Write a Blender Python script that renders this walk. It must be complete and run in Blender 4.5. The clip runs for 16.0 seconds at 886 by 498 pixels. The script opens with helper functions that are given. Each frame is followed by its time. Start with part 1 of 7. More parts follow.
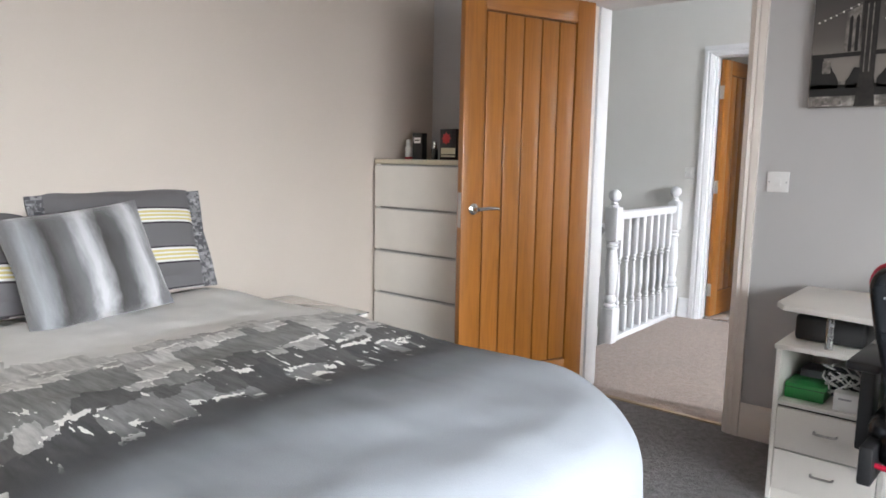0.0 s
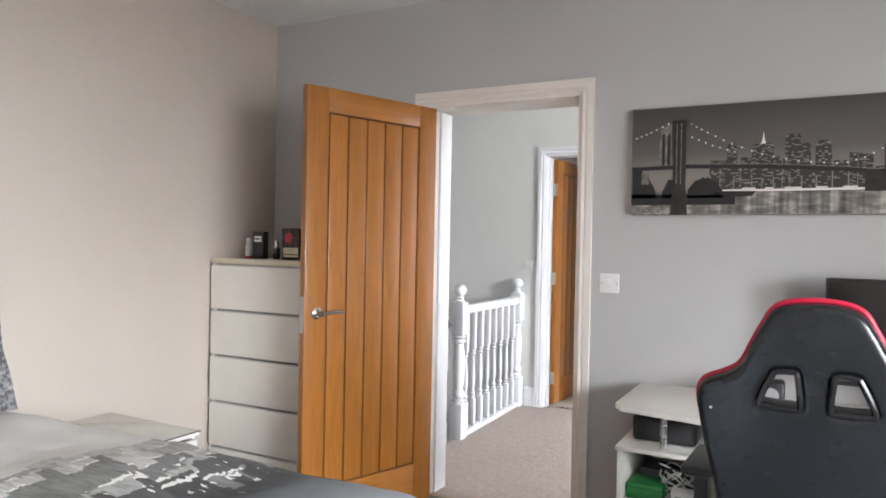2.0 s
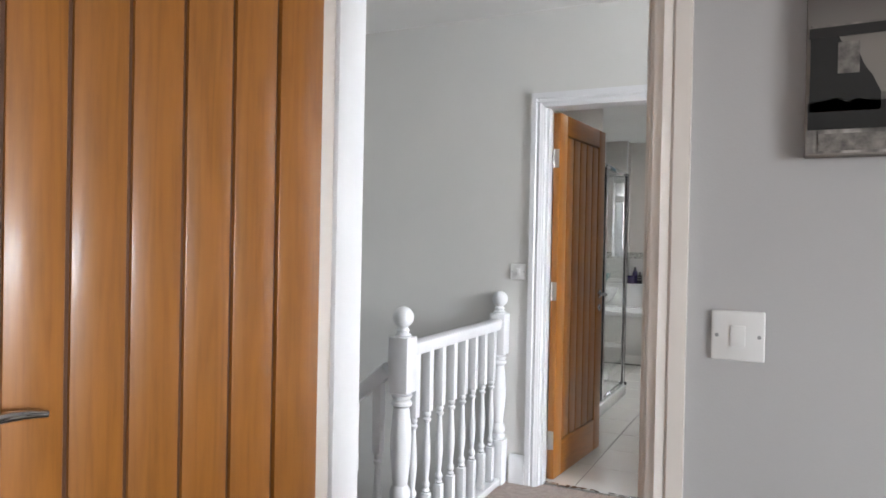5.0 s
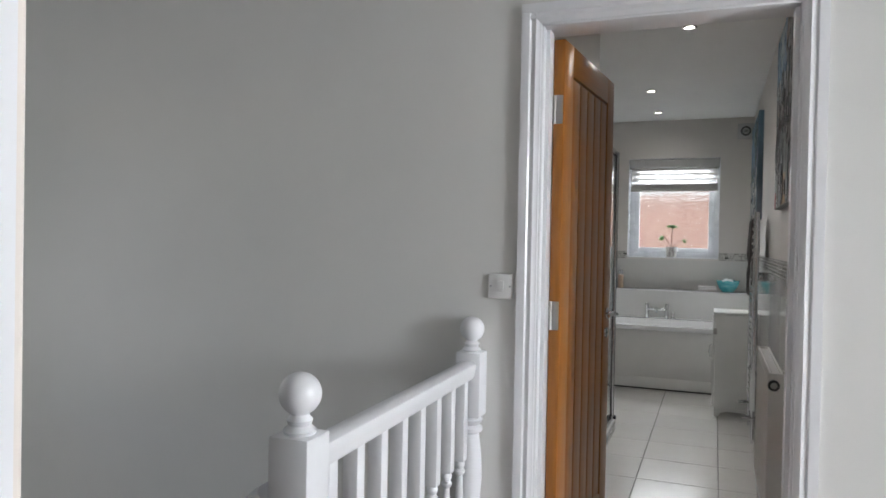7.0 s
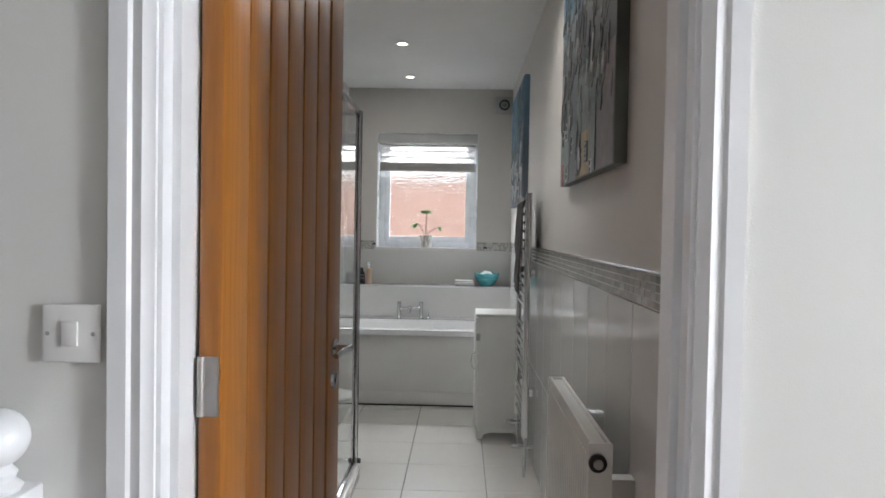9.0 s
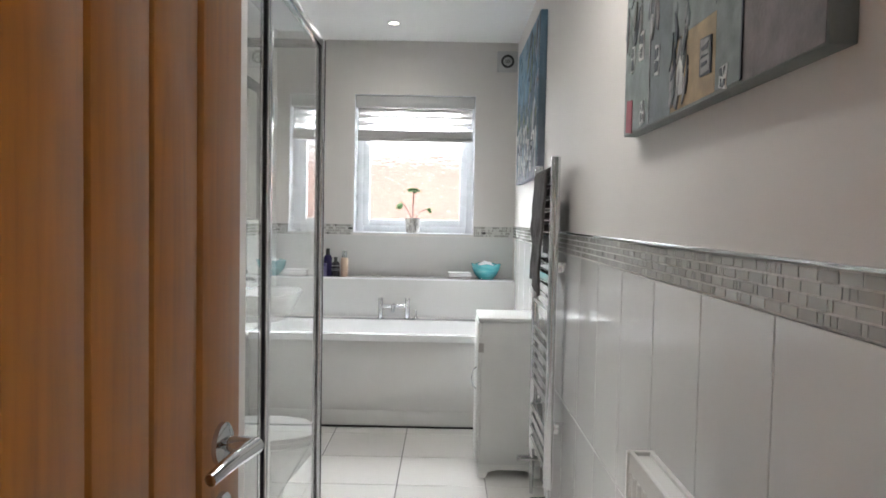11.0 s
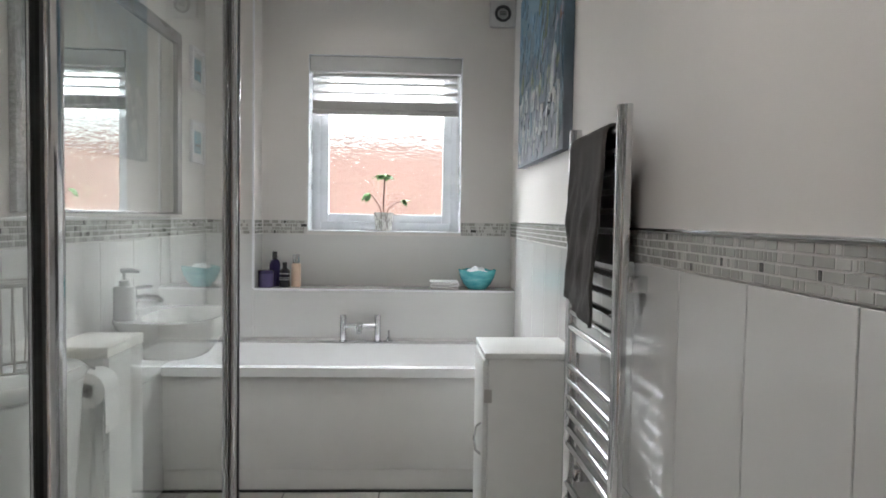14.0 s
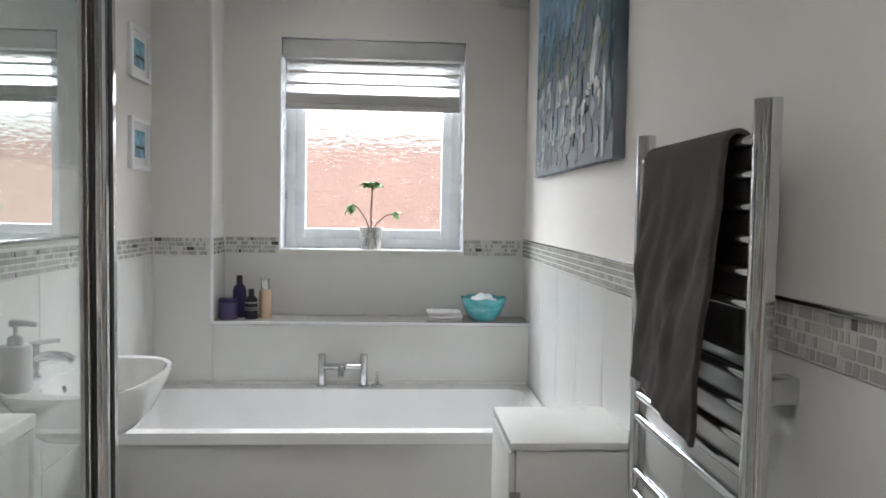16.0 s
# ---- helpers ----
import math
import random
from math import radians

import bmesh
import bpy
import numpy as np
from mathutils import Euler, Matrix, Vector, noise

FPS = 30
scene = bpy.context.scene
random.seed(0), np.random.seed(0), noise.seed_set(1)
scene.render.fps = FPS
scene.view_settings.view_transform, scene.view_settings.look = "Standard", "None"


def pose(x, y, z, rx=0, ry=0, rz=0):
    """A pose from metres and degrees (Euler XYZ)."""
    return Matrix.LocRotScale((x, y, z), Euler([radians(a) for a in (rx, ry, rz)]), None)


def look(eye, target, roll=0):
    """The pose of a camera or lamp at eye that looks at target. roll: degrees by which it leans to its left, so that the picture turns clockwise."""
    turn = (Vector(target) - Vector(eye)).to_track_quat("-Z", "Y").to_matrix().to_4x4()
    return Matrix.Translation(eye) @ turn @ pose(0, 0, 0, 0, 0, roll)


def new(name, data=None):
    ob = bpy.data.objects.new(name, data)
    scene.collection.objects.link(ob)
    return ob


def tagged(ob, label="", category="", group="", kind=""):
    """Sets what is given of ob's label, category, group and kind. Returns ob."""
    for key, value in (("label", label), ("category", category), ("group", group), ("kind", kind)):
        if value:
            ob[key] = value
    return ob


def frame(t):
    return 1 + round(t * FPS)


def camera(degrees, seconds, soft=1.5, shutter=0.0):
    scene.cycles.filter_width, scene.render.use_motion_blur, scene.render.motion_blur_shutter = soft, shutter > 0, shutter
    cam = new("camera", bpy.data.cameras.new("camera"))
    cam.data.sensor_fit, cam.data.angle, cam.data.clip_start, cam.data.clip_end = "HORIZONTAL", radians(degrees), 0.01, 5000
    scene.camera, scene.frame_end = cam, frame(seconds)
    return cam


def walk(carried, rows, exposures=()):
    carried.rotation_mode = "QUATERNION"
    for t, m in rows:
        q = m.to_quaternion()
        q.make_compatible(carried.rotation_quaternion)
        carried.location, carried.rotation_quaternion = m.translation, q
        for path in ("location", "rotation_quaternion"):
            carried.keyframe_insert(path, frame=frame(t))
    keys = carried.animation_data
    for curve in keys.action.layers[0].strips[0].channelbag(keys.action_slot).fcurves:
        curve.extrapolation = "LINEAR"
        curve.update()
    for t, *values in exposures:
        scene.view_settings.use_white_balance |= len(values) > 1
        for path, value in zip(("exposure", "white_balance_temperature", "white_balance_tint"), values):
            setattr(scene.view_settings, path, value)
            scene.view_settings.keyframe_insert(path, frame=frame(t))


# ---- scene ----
cam = camera(64.8, 16.0, soft=1.7)
PATH = [
    (0, (0.048, 0.178, 1.207), (-1.225, 1.7, 0.953), 1.1),
    (0.5, (0.037, 0.195, 1.213), (-0.957, 1.912, 0.959), 1.1),
    (1, (0.048, 0.198, 1.216), (-0.89, 1.947, 0.974), 1.1),
    (1.5, (0.061, 0.214, 1.254), (-0.875, 1.981, 1.212), 1.1),
    (2, (0.018, 0.257, 1.302), (-0.914, 2.027, 1.287), 1.1),
    (2.5, (-0.025, 0.406, 1.3), (-0.948, 2.18, 1.284), 1.1),
    (3, (-0.12, 0.721, 1.303), (-1.012, 2.511, 1.286), 1.0),
    (3.5, (-0.229, 1.029, 1.307), (-1.096, 2.831, 1.289), 1.0),
    (3.7, (-0.299, 1.166, 1.305), (-1.155, 2.973, 1.288), 1.0),
    (4.7, (-0.575, 1.845, 1.296), (-1.45, 3.643, 1.277), 1.1),
    (5.8, (-1.035, 2.563, 1.285), (-1.928, 4.352, 1.262), 1.2),
    (6, (-1.082, 2.689, 1.297), (-1.967, 4.482, 1.272), 1.1),
    (6.5, (-1.204, 3.014, 1.312), (-2.037, 4.833, 1.282), 1.2),
    (7, (-1.309, 3.294, 1.297), (-2.036, 5.157, 1.269), 1.1),
    (7.5, (-1.372, 3.552, 1.321), (-1.821, 5.501, 1.28), 1.0),
    (8, (-1.381, 3.914, 1.32), (-1.607, 5.9, 1.275), 1.0),
    (8.5, (-1.393, 4.268, 1.303), (-1.503, 6.265, 1.255), 1.0),
    (9, (-1.42, 4.579, 1.3), (-1.469, 6.577, 1.25), 1.0),
    (11.3, (-1.494, 5.735, 1.265), (-1.489, 7.733, 1.174), 1.0),
    (11.5, (-1.506, 5.843, 1.264), (-1.49, 7.841, 1.172), 0.9),
    (12, (-1.538, 6.036, 1.246), (-1.506, 8.033, 1.156), 1.0),
    (12.5, (-1.562, 6.211, 1.235), (-1.52, 8.209, 1.144), 0.9),
    (13, (-1.581, 6.361, 1.233), (-1.523, 8.358, 1.144), 0.8),
    (13.5, (-1.567, 6.455, 1.247), (-1.495, 8.452, 1.16), 0.8),
    (14, (-1.56, 6.634, 1.237), (-1.469, 8.63, 1.149), 0.9),
    (14.5, (-1.541, 6.811, 1.251), (-1.437, 8.807, 1.162), 0.9),
    (15, (-1.547, 6.965, 1.28), (-1.436, 8.96, 1.187), 0.9),
    (15.5, (-1.564, 7.166, 1.307), (-1.445, 9.16, 1.213), 1.0),
    (16, (-1.585, 7.295, 1.34), (-1.46, 9.289, 1.237), 1.0),
]
EXPOSURES = [(0, 0.06), (1.0, 0.2), (2.0, 0.24), (3.5, 0.26), (6.0, -0.22), (6.5, -0.26), (7.0, -0.5), (7.5, -0.32), (8.0, -0.2), (9.0, -0.24), (11.5, 0.58), (12.0, 0.48), (12.5, 0.34), (13.5, 0.12), (15.0, -0.02), (16.0, -0.02)]
walk(cam, [(t, look(eye, target, roll)) for t, eye, target, roll in PATH], EXPOSURES)

# ---------------------------------------------------------------- light
world = bpy.data.worlds.new("sky")
scene.world = world
world.use_nodes = True
wn = world.node_tree.nodes
sky = wn.new("ShaderNodeTexSky")
sky.sky_type = 'NISHITA'
sky.sun_disc = False
sky.sun_elevation, sky.sun_rotation = radians(54), radians(200)
wn["Background"].inputs[1].default_value = 0.12
world.node_tree.links.new(sky.outputs[0], wn["Background"].inputs[0])

sun_data = bpy.data.lights.new("sun", 'SUN')
sun_data.energy, sun_data.angle, sun_data.color = 5.0, radians(12), (1, 0.95, 0.88)
sun = new("sun", sun_data)
sun.matrix_world = look((0, 0, 8), (-2.0, 5.5, 0))


def area_lamp(name, eye, target, w, h, watts, colour):
    data = bpy.data.lights.new(name, 'AREA')
    data.shape, data.size, data.size_y, data.energy, data.color = 'RECTANGLE', w, h, watts, colour
    ob = new(name, data)
    ob.matrix_world = look(eye, target)
    return ob


area_lamp("bedroom_sky", (6.4, 0.6, 3.0), (-1.2, 0.9, 0.4), 7.0, 3.4, 3300, (0.88, 0.94, 1.0))
area_lamp("bedroom_daylight", (2.22, 0.45, 1.12), (-2.7, 1.1, -0.7), 2.3, 1.1, 84, (0.97, 0.975, 1.0))
# Added lamp: no window is known here, it only lights the landing from the east.
area_lamp("landing_daylight", (2.88, 4.0, 1.5), (-1.2, 5.0, 1.25), 0.7, 1.2, 158, (0.88, 0.94, 1.0))
# Weak fill added over the stairs to lift the left of the landing wall.
area_lamp("stairwell_daylight", (-4.28, 4.6, 1.25), (-1.5, 4.6, 0.6), 1.1, 1.2, 3, (0.98, 0.98, 1.0))
# Fill lamp added inside the second room, which has no window of its own.
area_lamp("second_room_daylight", (2.15, 7.2, 1.5), (-0.5, 7.4, 0.8), 1.0, 1.0, 9, (1.0, 0.93, 0.85))
area_lamp("bathroom_sky", (-1.7, 12.6, 3.2), (-1.65, 9.0, 1.0), 4.6, 2.2, 1150, (0.91, 0.96, 1.0))

# ---------------------------------------------------------------- materials
class Nodes:
    """A node material with the few helpers that the surfaces below share."""

    def __init__(self, name, rough=0.5, metal=0.0):
        self.m = bpy.data.materials.new(name)
        self.m.use_nodes = True
        self.t = self.m.node_tree
        self.b = self.t.nodes["Principled BSDF"]
        self.b.inputs["Roughness"].default_value = rough
        self.b.inputs["Metallic"].default_value = metal

    def n(self, kind, **values):
        node = self.t.nodes.new("ShaderNode" + kind)
        for k, v in values.items():
            node.inputs[k.replace("_", " ")].default_value = v
        return node

    def link(self, a, b):
        self.t.links.new(a, b)

    def coords(self, scale=(1, 1, 1), kind="Object"):
        tc = self.n("TexCoord")
        mp = self.n("Mapping", Scale=scale)
        self.link(tc.outputs[kind], mp.inputs["Vector"])
        return mp.outputs["Vector"]

    def noise(self, vec, scale, detail=4.0, rough=0.55):
        t = self.n("TexNoise", Scale=scale, Detail=detail, Roughness=rough)
        self.link(vec, t.inputs["Vector"])
        return t.outputs["Fac"]

    def ramp(self, fac, stops):
        r = self.n("ValToRGB")
        e = r.color_ramp.elements
        while len(e) < len(stops):
            e.new(0.5)
        for el, (p, c) in zip(e, stops):
            el.position, el.color = p, (*c, 1) if len(c) == 3 else c
        self.link(fac, r.inputs["Fac"])
        return r.outputs["Color"]

    def math(self, op, a, b=0.0):
        m = self.n("Math")
        m.operation = op
        for i, v in enumerate((a, b)):
            if isinstance(v, (int, float)):
                m.inputs[i].default_value = v
            else:
                self.link(v, m.inputs[i])
        return m.outputs[0]

    def mix(self, fac, a, b):
        m = self.n("Mix")
        m.data_type = 'RGBA'
        for i, v in ((0, fac), (6, a), (7, b)):
            if isinstance(v, (int, float)):
                m.inputs[i].default_value = v
            elif isinstance(v, tuple):
                m.inputs[i].default_value = (*v, 1)
            else:
                self.link(v, m.inputs[i])
        return m.outputs[2]

    def base(self, c):
        if isinstance(c, tuple):
            self.b.inputs["Base Color"].default_value = (*c, 1)
        else:
            self.link(c, self.b.inputs["Base Color"])

    def rough(self, fac, lo, hi):
        self.link(self.math('ADD', self.math('MULTIPLY', fac, hi - lo), lo), self.b.inputs["Roughness"])

    def bump(self, height, strength=0.2, distance=0.01):
        bp = self.n("Bump", Strength=strength, Distance=distance)
        self.link(height, bp.inputs["Height"])
        self.link(bp.outputs["Normal"], self.b.inputs["Normal"])


def tint(c, k):
    return tuple(min(1.0, v * k) for v in c)


def plain(name, c, rough=0.5, metal=0.0, vary=0.06, scale=6.0, bump=0.05, grain=180.0, coat=0.0):
    """Paint, plastic, ceramic: a colour with faint blotches and fine relief."""
    k = Nodes(name, rough, metal)
    v = k.coords()
    n = k.noise(v, scale, 3)
    k.base(k.ramp(n, [(0.3, tint(c, 1 - vary)), (0.7, tint(c, 1 + vary))]))
    k.rough(n, max(0.02, rough - 0.06), min(1, rough + 0.06))
    if bump:
        k.bump(k.noise(v, grain, 2), bump, 0.002)
    if coat:
        k.b.inputs["Coat Weight"].default_value = coat
        k.b.inputs["Coat Roughness"].default_value = 0.06
    return k.m


def emulsion(name, c):
    """Matt wall paint with roller stipple and slow unevenness."""
    k = Nodes(name, 0.62)
    v = k.coords()
    big, small = k.noise(v, 1.3, 3), k.noise(v, 260, 2)
    k.base(k.ramp(big, [(0.3, tint(c, 0.96)), (0.7, tint(c, 1.03))]))
    k.rough(big, 0.52, 0.7)
    k.bump(k.math('ADD', small, k.math('MULTIPLY', k.noise(v, 14, 2), 0.6)), 0.10, 0.003)
    return k.m


def oak(name, c, along=2):
    """Lacquered oak veneer: long grain, pores, slow colour drift from board to board."""
    k = Nodes(name, 0.3)
    sc = [9.0, 9.0, 9.0]
    sc[along] = 0.55
    v = k.coords(tuple(sc))
    info = k.n("ObjectInfo")
    shift = k.n("VectorMath")
    shift.operation = 'ADD'
    k.link(v, shift.inputs[0])
    sv = k.n("CombineXYZ")
    for i in range(3):
        k.link(k.math('MULTIPLY', info.outputs["Random"], 17.0 + 5 * i), sv.inputs[i])
    k.link(sv.outputs[0], shift.inputs[1])
    v = shift.outputs[0]
    warp = k.noise(v, 1.2, 3)
    rings = k.math('ADD', k.math('MULTIPLY', k.math('SINE', k.math('MULTIPLY', warp, 60.0)), 0.5), 0.5)
    grain = k.noise(v, 14, 5, 0.7)
    slow = k.noise(v, 0.8, 2)
    f = k.math('ADD', k.math('MULTIPLY', rings, 0.16), k.math('ADD', k.math('MULTIPLY', grain, 0.54), k.math('MULTIPLY', slow, 0.30)))
    col = k.ramp(f, [(0.24, tint(c, 0.70)), (0.48, tint(c, 0.98)), (0.76, tint(c, 1.20))])
    drift = k.math('MULTIPLY', info.outputs["Random"], 0.20)
    k.base(k.mix(drift, col, tint(c, 0.78)))
    k.rough(grain, 0.34, 0.46)
    k.b.inputs["Coat Weight"].default_value = 0.30
    k.b.inputs["Coat Roughness"].default_value = 0.16
    k.bump(grain, 0.05, 0.002)
    return k.m


def carpet(name, c, spread=0.35):
    k = Nodes(name, 0.95)
    v = k.coords()
    tuft, clump, wear = k.noise(v, 110, 4, 0.75), k.noise(v, 34, 3), k.noise(v, 2.2, 3)
    f = k.math('ADD', k.math('MULTIPLY', tuft, 0.48), k.math('ADD', k.math('MULTIPLY', clump, 0.42), k.math('MULTIPLY', wear, 0.12)))
    k.base(k.ramp(f, [(0.36, tint(c, 1 - spread)), (0.51, c), (0.64, tint(c, 1 + spread))]))
    k.b.inputs["Sheen Weight"].default_value = 0.25
    k.bump(k.math('ADD', tuft, clump), 0.9, 0.012)
    return k.m


def metal(name, c=(0.62, 0.63, 0.64), rough=0.12):
    k = Nodes(name, rough, 1.0)
    v = k.coords()
    n = k.noise(v, 24, 3)
    k.base(k.ramp(n, [(0.3, tint(c, 0.92)), (0.7, c)]))
    k.rough(n, rough * 0.7, rough * 1.6)
    return k.m


def fabric(name, c, vary=0.2, weave=420.0, rough=0.92):
    k = Nodes(name, rough)
    v = k.coords()
    f = k.math('ADD', k.math('MULTIPLY', k.noise(v, weave, 2), 0.5), k.math('MULTIPLY', k.noise(v, 9, 3), 0.5))
    k.base(k.ramp(f, [(0.3, tint(c, 1 - vary)), (0.7, tint(c, 1 + vary))]))
    k.b.inputs["Sheen Weight"].default_value = 0.3
    k.bump(k.math('ADD', k.noise(v, weave, 2), k.math('MULTIPLY', k.noise(v, 18, 3), 0.8)), 0.35, 0.004)
    return k.m


def clear_glass(name, c=(0.95, 0.985, 0.97), rough=0.0, ior=1.45):
    k = Nodes(name, rough)
    k.base(c)
    k.b.inputs["Transmission Weight"].default_value = 1.0
    k.b.inputs["IOR"].default_value = ior
    return k


def glowing(name, c, strength):
    k = Nodes(name, 0.4)
    k.base(c)
    k.b.inputs["Emission Color"].default_value = (*c, 1)
    k.b.inputs["Emission Strength"].default_value = strength
    return k.m


PAINT_CREAM = emulsion("warm_cream_wall_paint", (0.53, 0.466, 0.41))
PAINT_GREY = emulsion("mid_grey_wall_paint", (0.46, 0.45, 0.45))
PAINT_LANDING = emulsion("pale_grey_wall_paint", (0.675, 0.665, 0.645))
PAINT_BATH = emulsion("bathroom_white_grey_paint", (0.675, 0.645, 0.615))
CEILING = emulsion("white_ceiling_paint", (0.80, 0.80, 0.79))
GLOSS_WHITE = plain("white_satin_woodwork", (0.78, 0.78, 0.80), 0.32, vary=0.03, bump=0.04, coat=0.2)
GLOSS_CREAM = plain("cream_satin_woodwork", (0.76, 0.70, 0.65), 0.35, vary=0.03, bump=0.04, coat=0.2)
OAK = oak("honey_oak_veneer", (0.335, 0.122, 0.0175))
OAK_RAIL = oak("honey_oak_rail", (0.35, 0.128, 0.0185), along=0)
GROOVE = plain("dark_brown_groove", (0.10, 0.035, 0.010), 0.6)
CARPET_GREY = carpet("dark_grey_twist_carpet", (0.125, 0.118, 0.122), 0.7)
CARPET_BEIGE = carpet("beige_twist_carpet", (0.40, 0.31, 0.265), 0.30)
CHROME = metal("polished_chrome", (0.66, 0.67, 0.68), 0.08)
STEEL = metal("brushed_steel", (0.50, 0.48, 0.46), 0.28)
SATIN = metal("satin_aluminium", (0.50, 0.50, 0.50), 0.24)
BLACK_SEAL = plain("black_rubber_seal", (0.012, 0.012, 0.013), 0.6)
WHITE_PLASTIC = plain("white_plastic", (0.72, 0.71, 0.70), 0.3, vary=0.02, bump=0)
WHITE_FOIL = plain("off_white_foil_board", (0.83, 0.80, 0.75), 0.38, vary=0.03)
WHITE_EDGE = plain("cream_board_edge", (0.66, 0.60, 0.46), 0.45, vary=0.04)
CERAMIC = plain("white_ceramic", (0.80, 0.80, 0.79), 0.10, vary=0.02, bump=0, coat=0.4)
ACRYLIC = plain("white_bath_acrylic", (0.80, 0.80, 0.80), 0.16, vary=0.02, bump=0, coat=0.4)
PANEL_GLOSS = plain("grey_white_gloss_panel", (0.66, 0.65, 0.63), 0.10, vary=0.02, bump=0, coat=0.5)
CABINET_WHITE = plain("painted_white_cabinet", (0.70, 0.70, 0.68), 0.35, vary=0.03)
UPVC = plain("white_upvc", (0.80, 0.82, 0.85), 0.28, vary=0.02, bump=0)
BLACK_PLASTIC = plain("black_plastic", (0.012, 0.012, 0.013), 0.42, vary=0.2)
GAP_SHADE = plain("painted_gap_shade", (0.02, 0.02, 0.02), 0.8)
GREY_PLASTIC = plain("grey_plastic", (0.30, 0.30, 0.31), 0.4)

# ---------------------------------------------------------------- mesh helpers
def mesh_of(bm, name, smooth=True, angle=38):
    me = bpy.data.meshes.new(name)
    bm.normal_update()
    bm.to_mesh(me)
    bm.free()
    if smooth:
        me.polygons.foreach_set("use_smooth", [True] * len(me.polygons))
        me.set_sharp_from_angle(angle=radians(angle))
    return me


def part(name, bm, material, parent=None, label="", smooth=True, at=None):
    me = mesh_of(bm, name, smooth)
    me.materials.append(material)
    ob = new(name, me)
    if parent is not None:
        ob.parent = parent
    if at is not None:
        ob.matrix_basis = at
    if label:
        tagged(ob, label)
    return ob


def thing(name, m, label, category, group=""):
    ob = new(name)
    ob.empty_display_size = 0.05
    ob.matrix_world = m
    return tagged(ob, label, category, group)


def setting(name, bm, material, label, category, smooth=False):
    return tagged(part(name, bm, material, smooth=smooth), label, category, kind="structure")


def box(x0, x1, y0, y1, z0, z1, bevel=0.0, bm=None, seg=2):
    bm = bm or bmesh.new()
    m = Matrix.Translation(((x0 + x1) / 2, (y0 + y1) / 2, (z0 + z1) / 2)) @ Matrix.Diagonal((x1 - x0, y1 - y0, z1 - z0, 1))
    vs = bmesh.ops.create_cube(bm, size=1, matrix=m)["verts"]
    if bevel:
        bmesh.ops.bevel(bm, geom=list({e for v in vs for e in v.link_edges}), offset=bevel, segments=seg, profile=0.5, affect='EDGES')
    return bm


def lathe(profile, seg=20, bm=None, m=None):
    """A turned solid round z from (radius, height) pairs."""
    bm = bm or bmesh.new()
    m = m or Matrix.Identity(4)
    rings = []
    for r, z in profile:
        if r < 1e-5:
            rings.append([bm.verts.new(m @ Vector((0, 0, z)))])
        else:
            rings.append([bm.verts.new(m @ Vector((r * math.cos(2 * math.pi * i / seg), r * math.sin(2 * math.pi * i / seg), z))) for i in range(seg)])
    for a, b in zip(rings, rings[1:]):
        for i in range(seg):
            j = (i + 1) % seg
            q = [a[i % len(a)], a[j % len(a)], b[j % len(b)], b[i % len(b)]]
            q = [v for k, v in enumerate(q) if v not in q[:k]]
            if len(q) > 2:
                bm.faces.new(q)
    for ring, flip in ((rings[0], True), (rings[-1], False)):
        if len(ring) > 2:
            bm.faces.new(ring[::-1] if flip else ring)
    return bm


def tube(points, r, seg=10, bm=None, closed=False):
    """A round bar along points; r is one radius or one for each point."""
    bm = bm or bmesh.new()
    pts = [Vector(p) for p in points]
    rr = r if isinstance(r, (list, tuple)) else [r] * len(pts)
    rings, side = [], None
    for i, p in enumerate(pts):
        a = pts[i - 1] if i or closed else pts[0]
        b = pts[(i + 1) % len(pts)] if i < len(pts) - 1 or closed else pts[-1]
        d = (b - a).normalized()
        if side is None:
            side = d.orthogonal().normalized()
        side = (side - d * side.dot(d)).normalized()
        up = d.cross(side)
        rings.append([bm.verts.new(p + rr[i] * (side * math.cos(2 * math.pi * k / seg) + up * math.sin(2 * math.pi * k / seg))) for k in range(seg)])
    n = len(rings)
    for i in range(n if closed else n - 1):
        a, b = rings[i], rings[(i + 1) % n]
        for k in range(seg):
            bm.faces.new([a[k], a[(k + 1) % seg], b[(k + 1) % seg], b[k]])
    if not closed:
        bm.faces.new(rings[0][::-1])
        bm.faces.new(rings[-1])
    return bm


def slab(outline, z0, z1, bevel=0.0, bm=None, m=None, seg=2):
    """An upright prism over a plan outline (anticlockwise)."""
    bm = bm or bmesh.new()
    m = m or Matrix.Identity(4)
    low = [bm.verts.new(m @ Vector((x, y, z0))) for x, y in outline]
    high = [bm.verts.new(m @ Vector((x, y, z1))) for x, y in outline]
    n = len(outline)
    fs = [bm.faces.new(low[::-1]), bm.faces.new(high)]
    for i in range(n):
        j = (i + 1) % n
        fs.append(bm.faces.new([low[i], low[j], high[j], high[i]]))
    if bevel:
        edges = {e for f in fs[:2] for e in f.edges}
        bmesh.ops.bevel(bm, geom=list(edges), offset=bevel, segments=seg, profile=0.5, affect='EDGES')
    return bm


def rounded(x0, x1, y0, y1, r, n=6):
    pts = []
    for cx, cy, a0 in ((x1 - r, y0 + r, -90), (x1 - r, y1 - r, 0), (x0 + r, y1 - r, 90), (x0 + r, y0 + r, 180)):
        for i in range(n + 1):
            a = radians(a0 + 90 * i / n)
            pts.append((cx + r * math.cos(a), cy + r * math.sin(a)))
    return pts


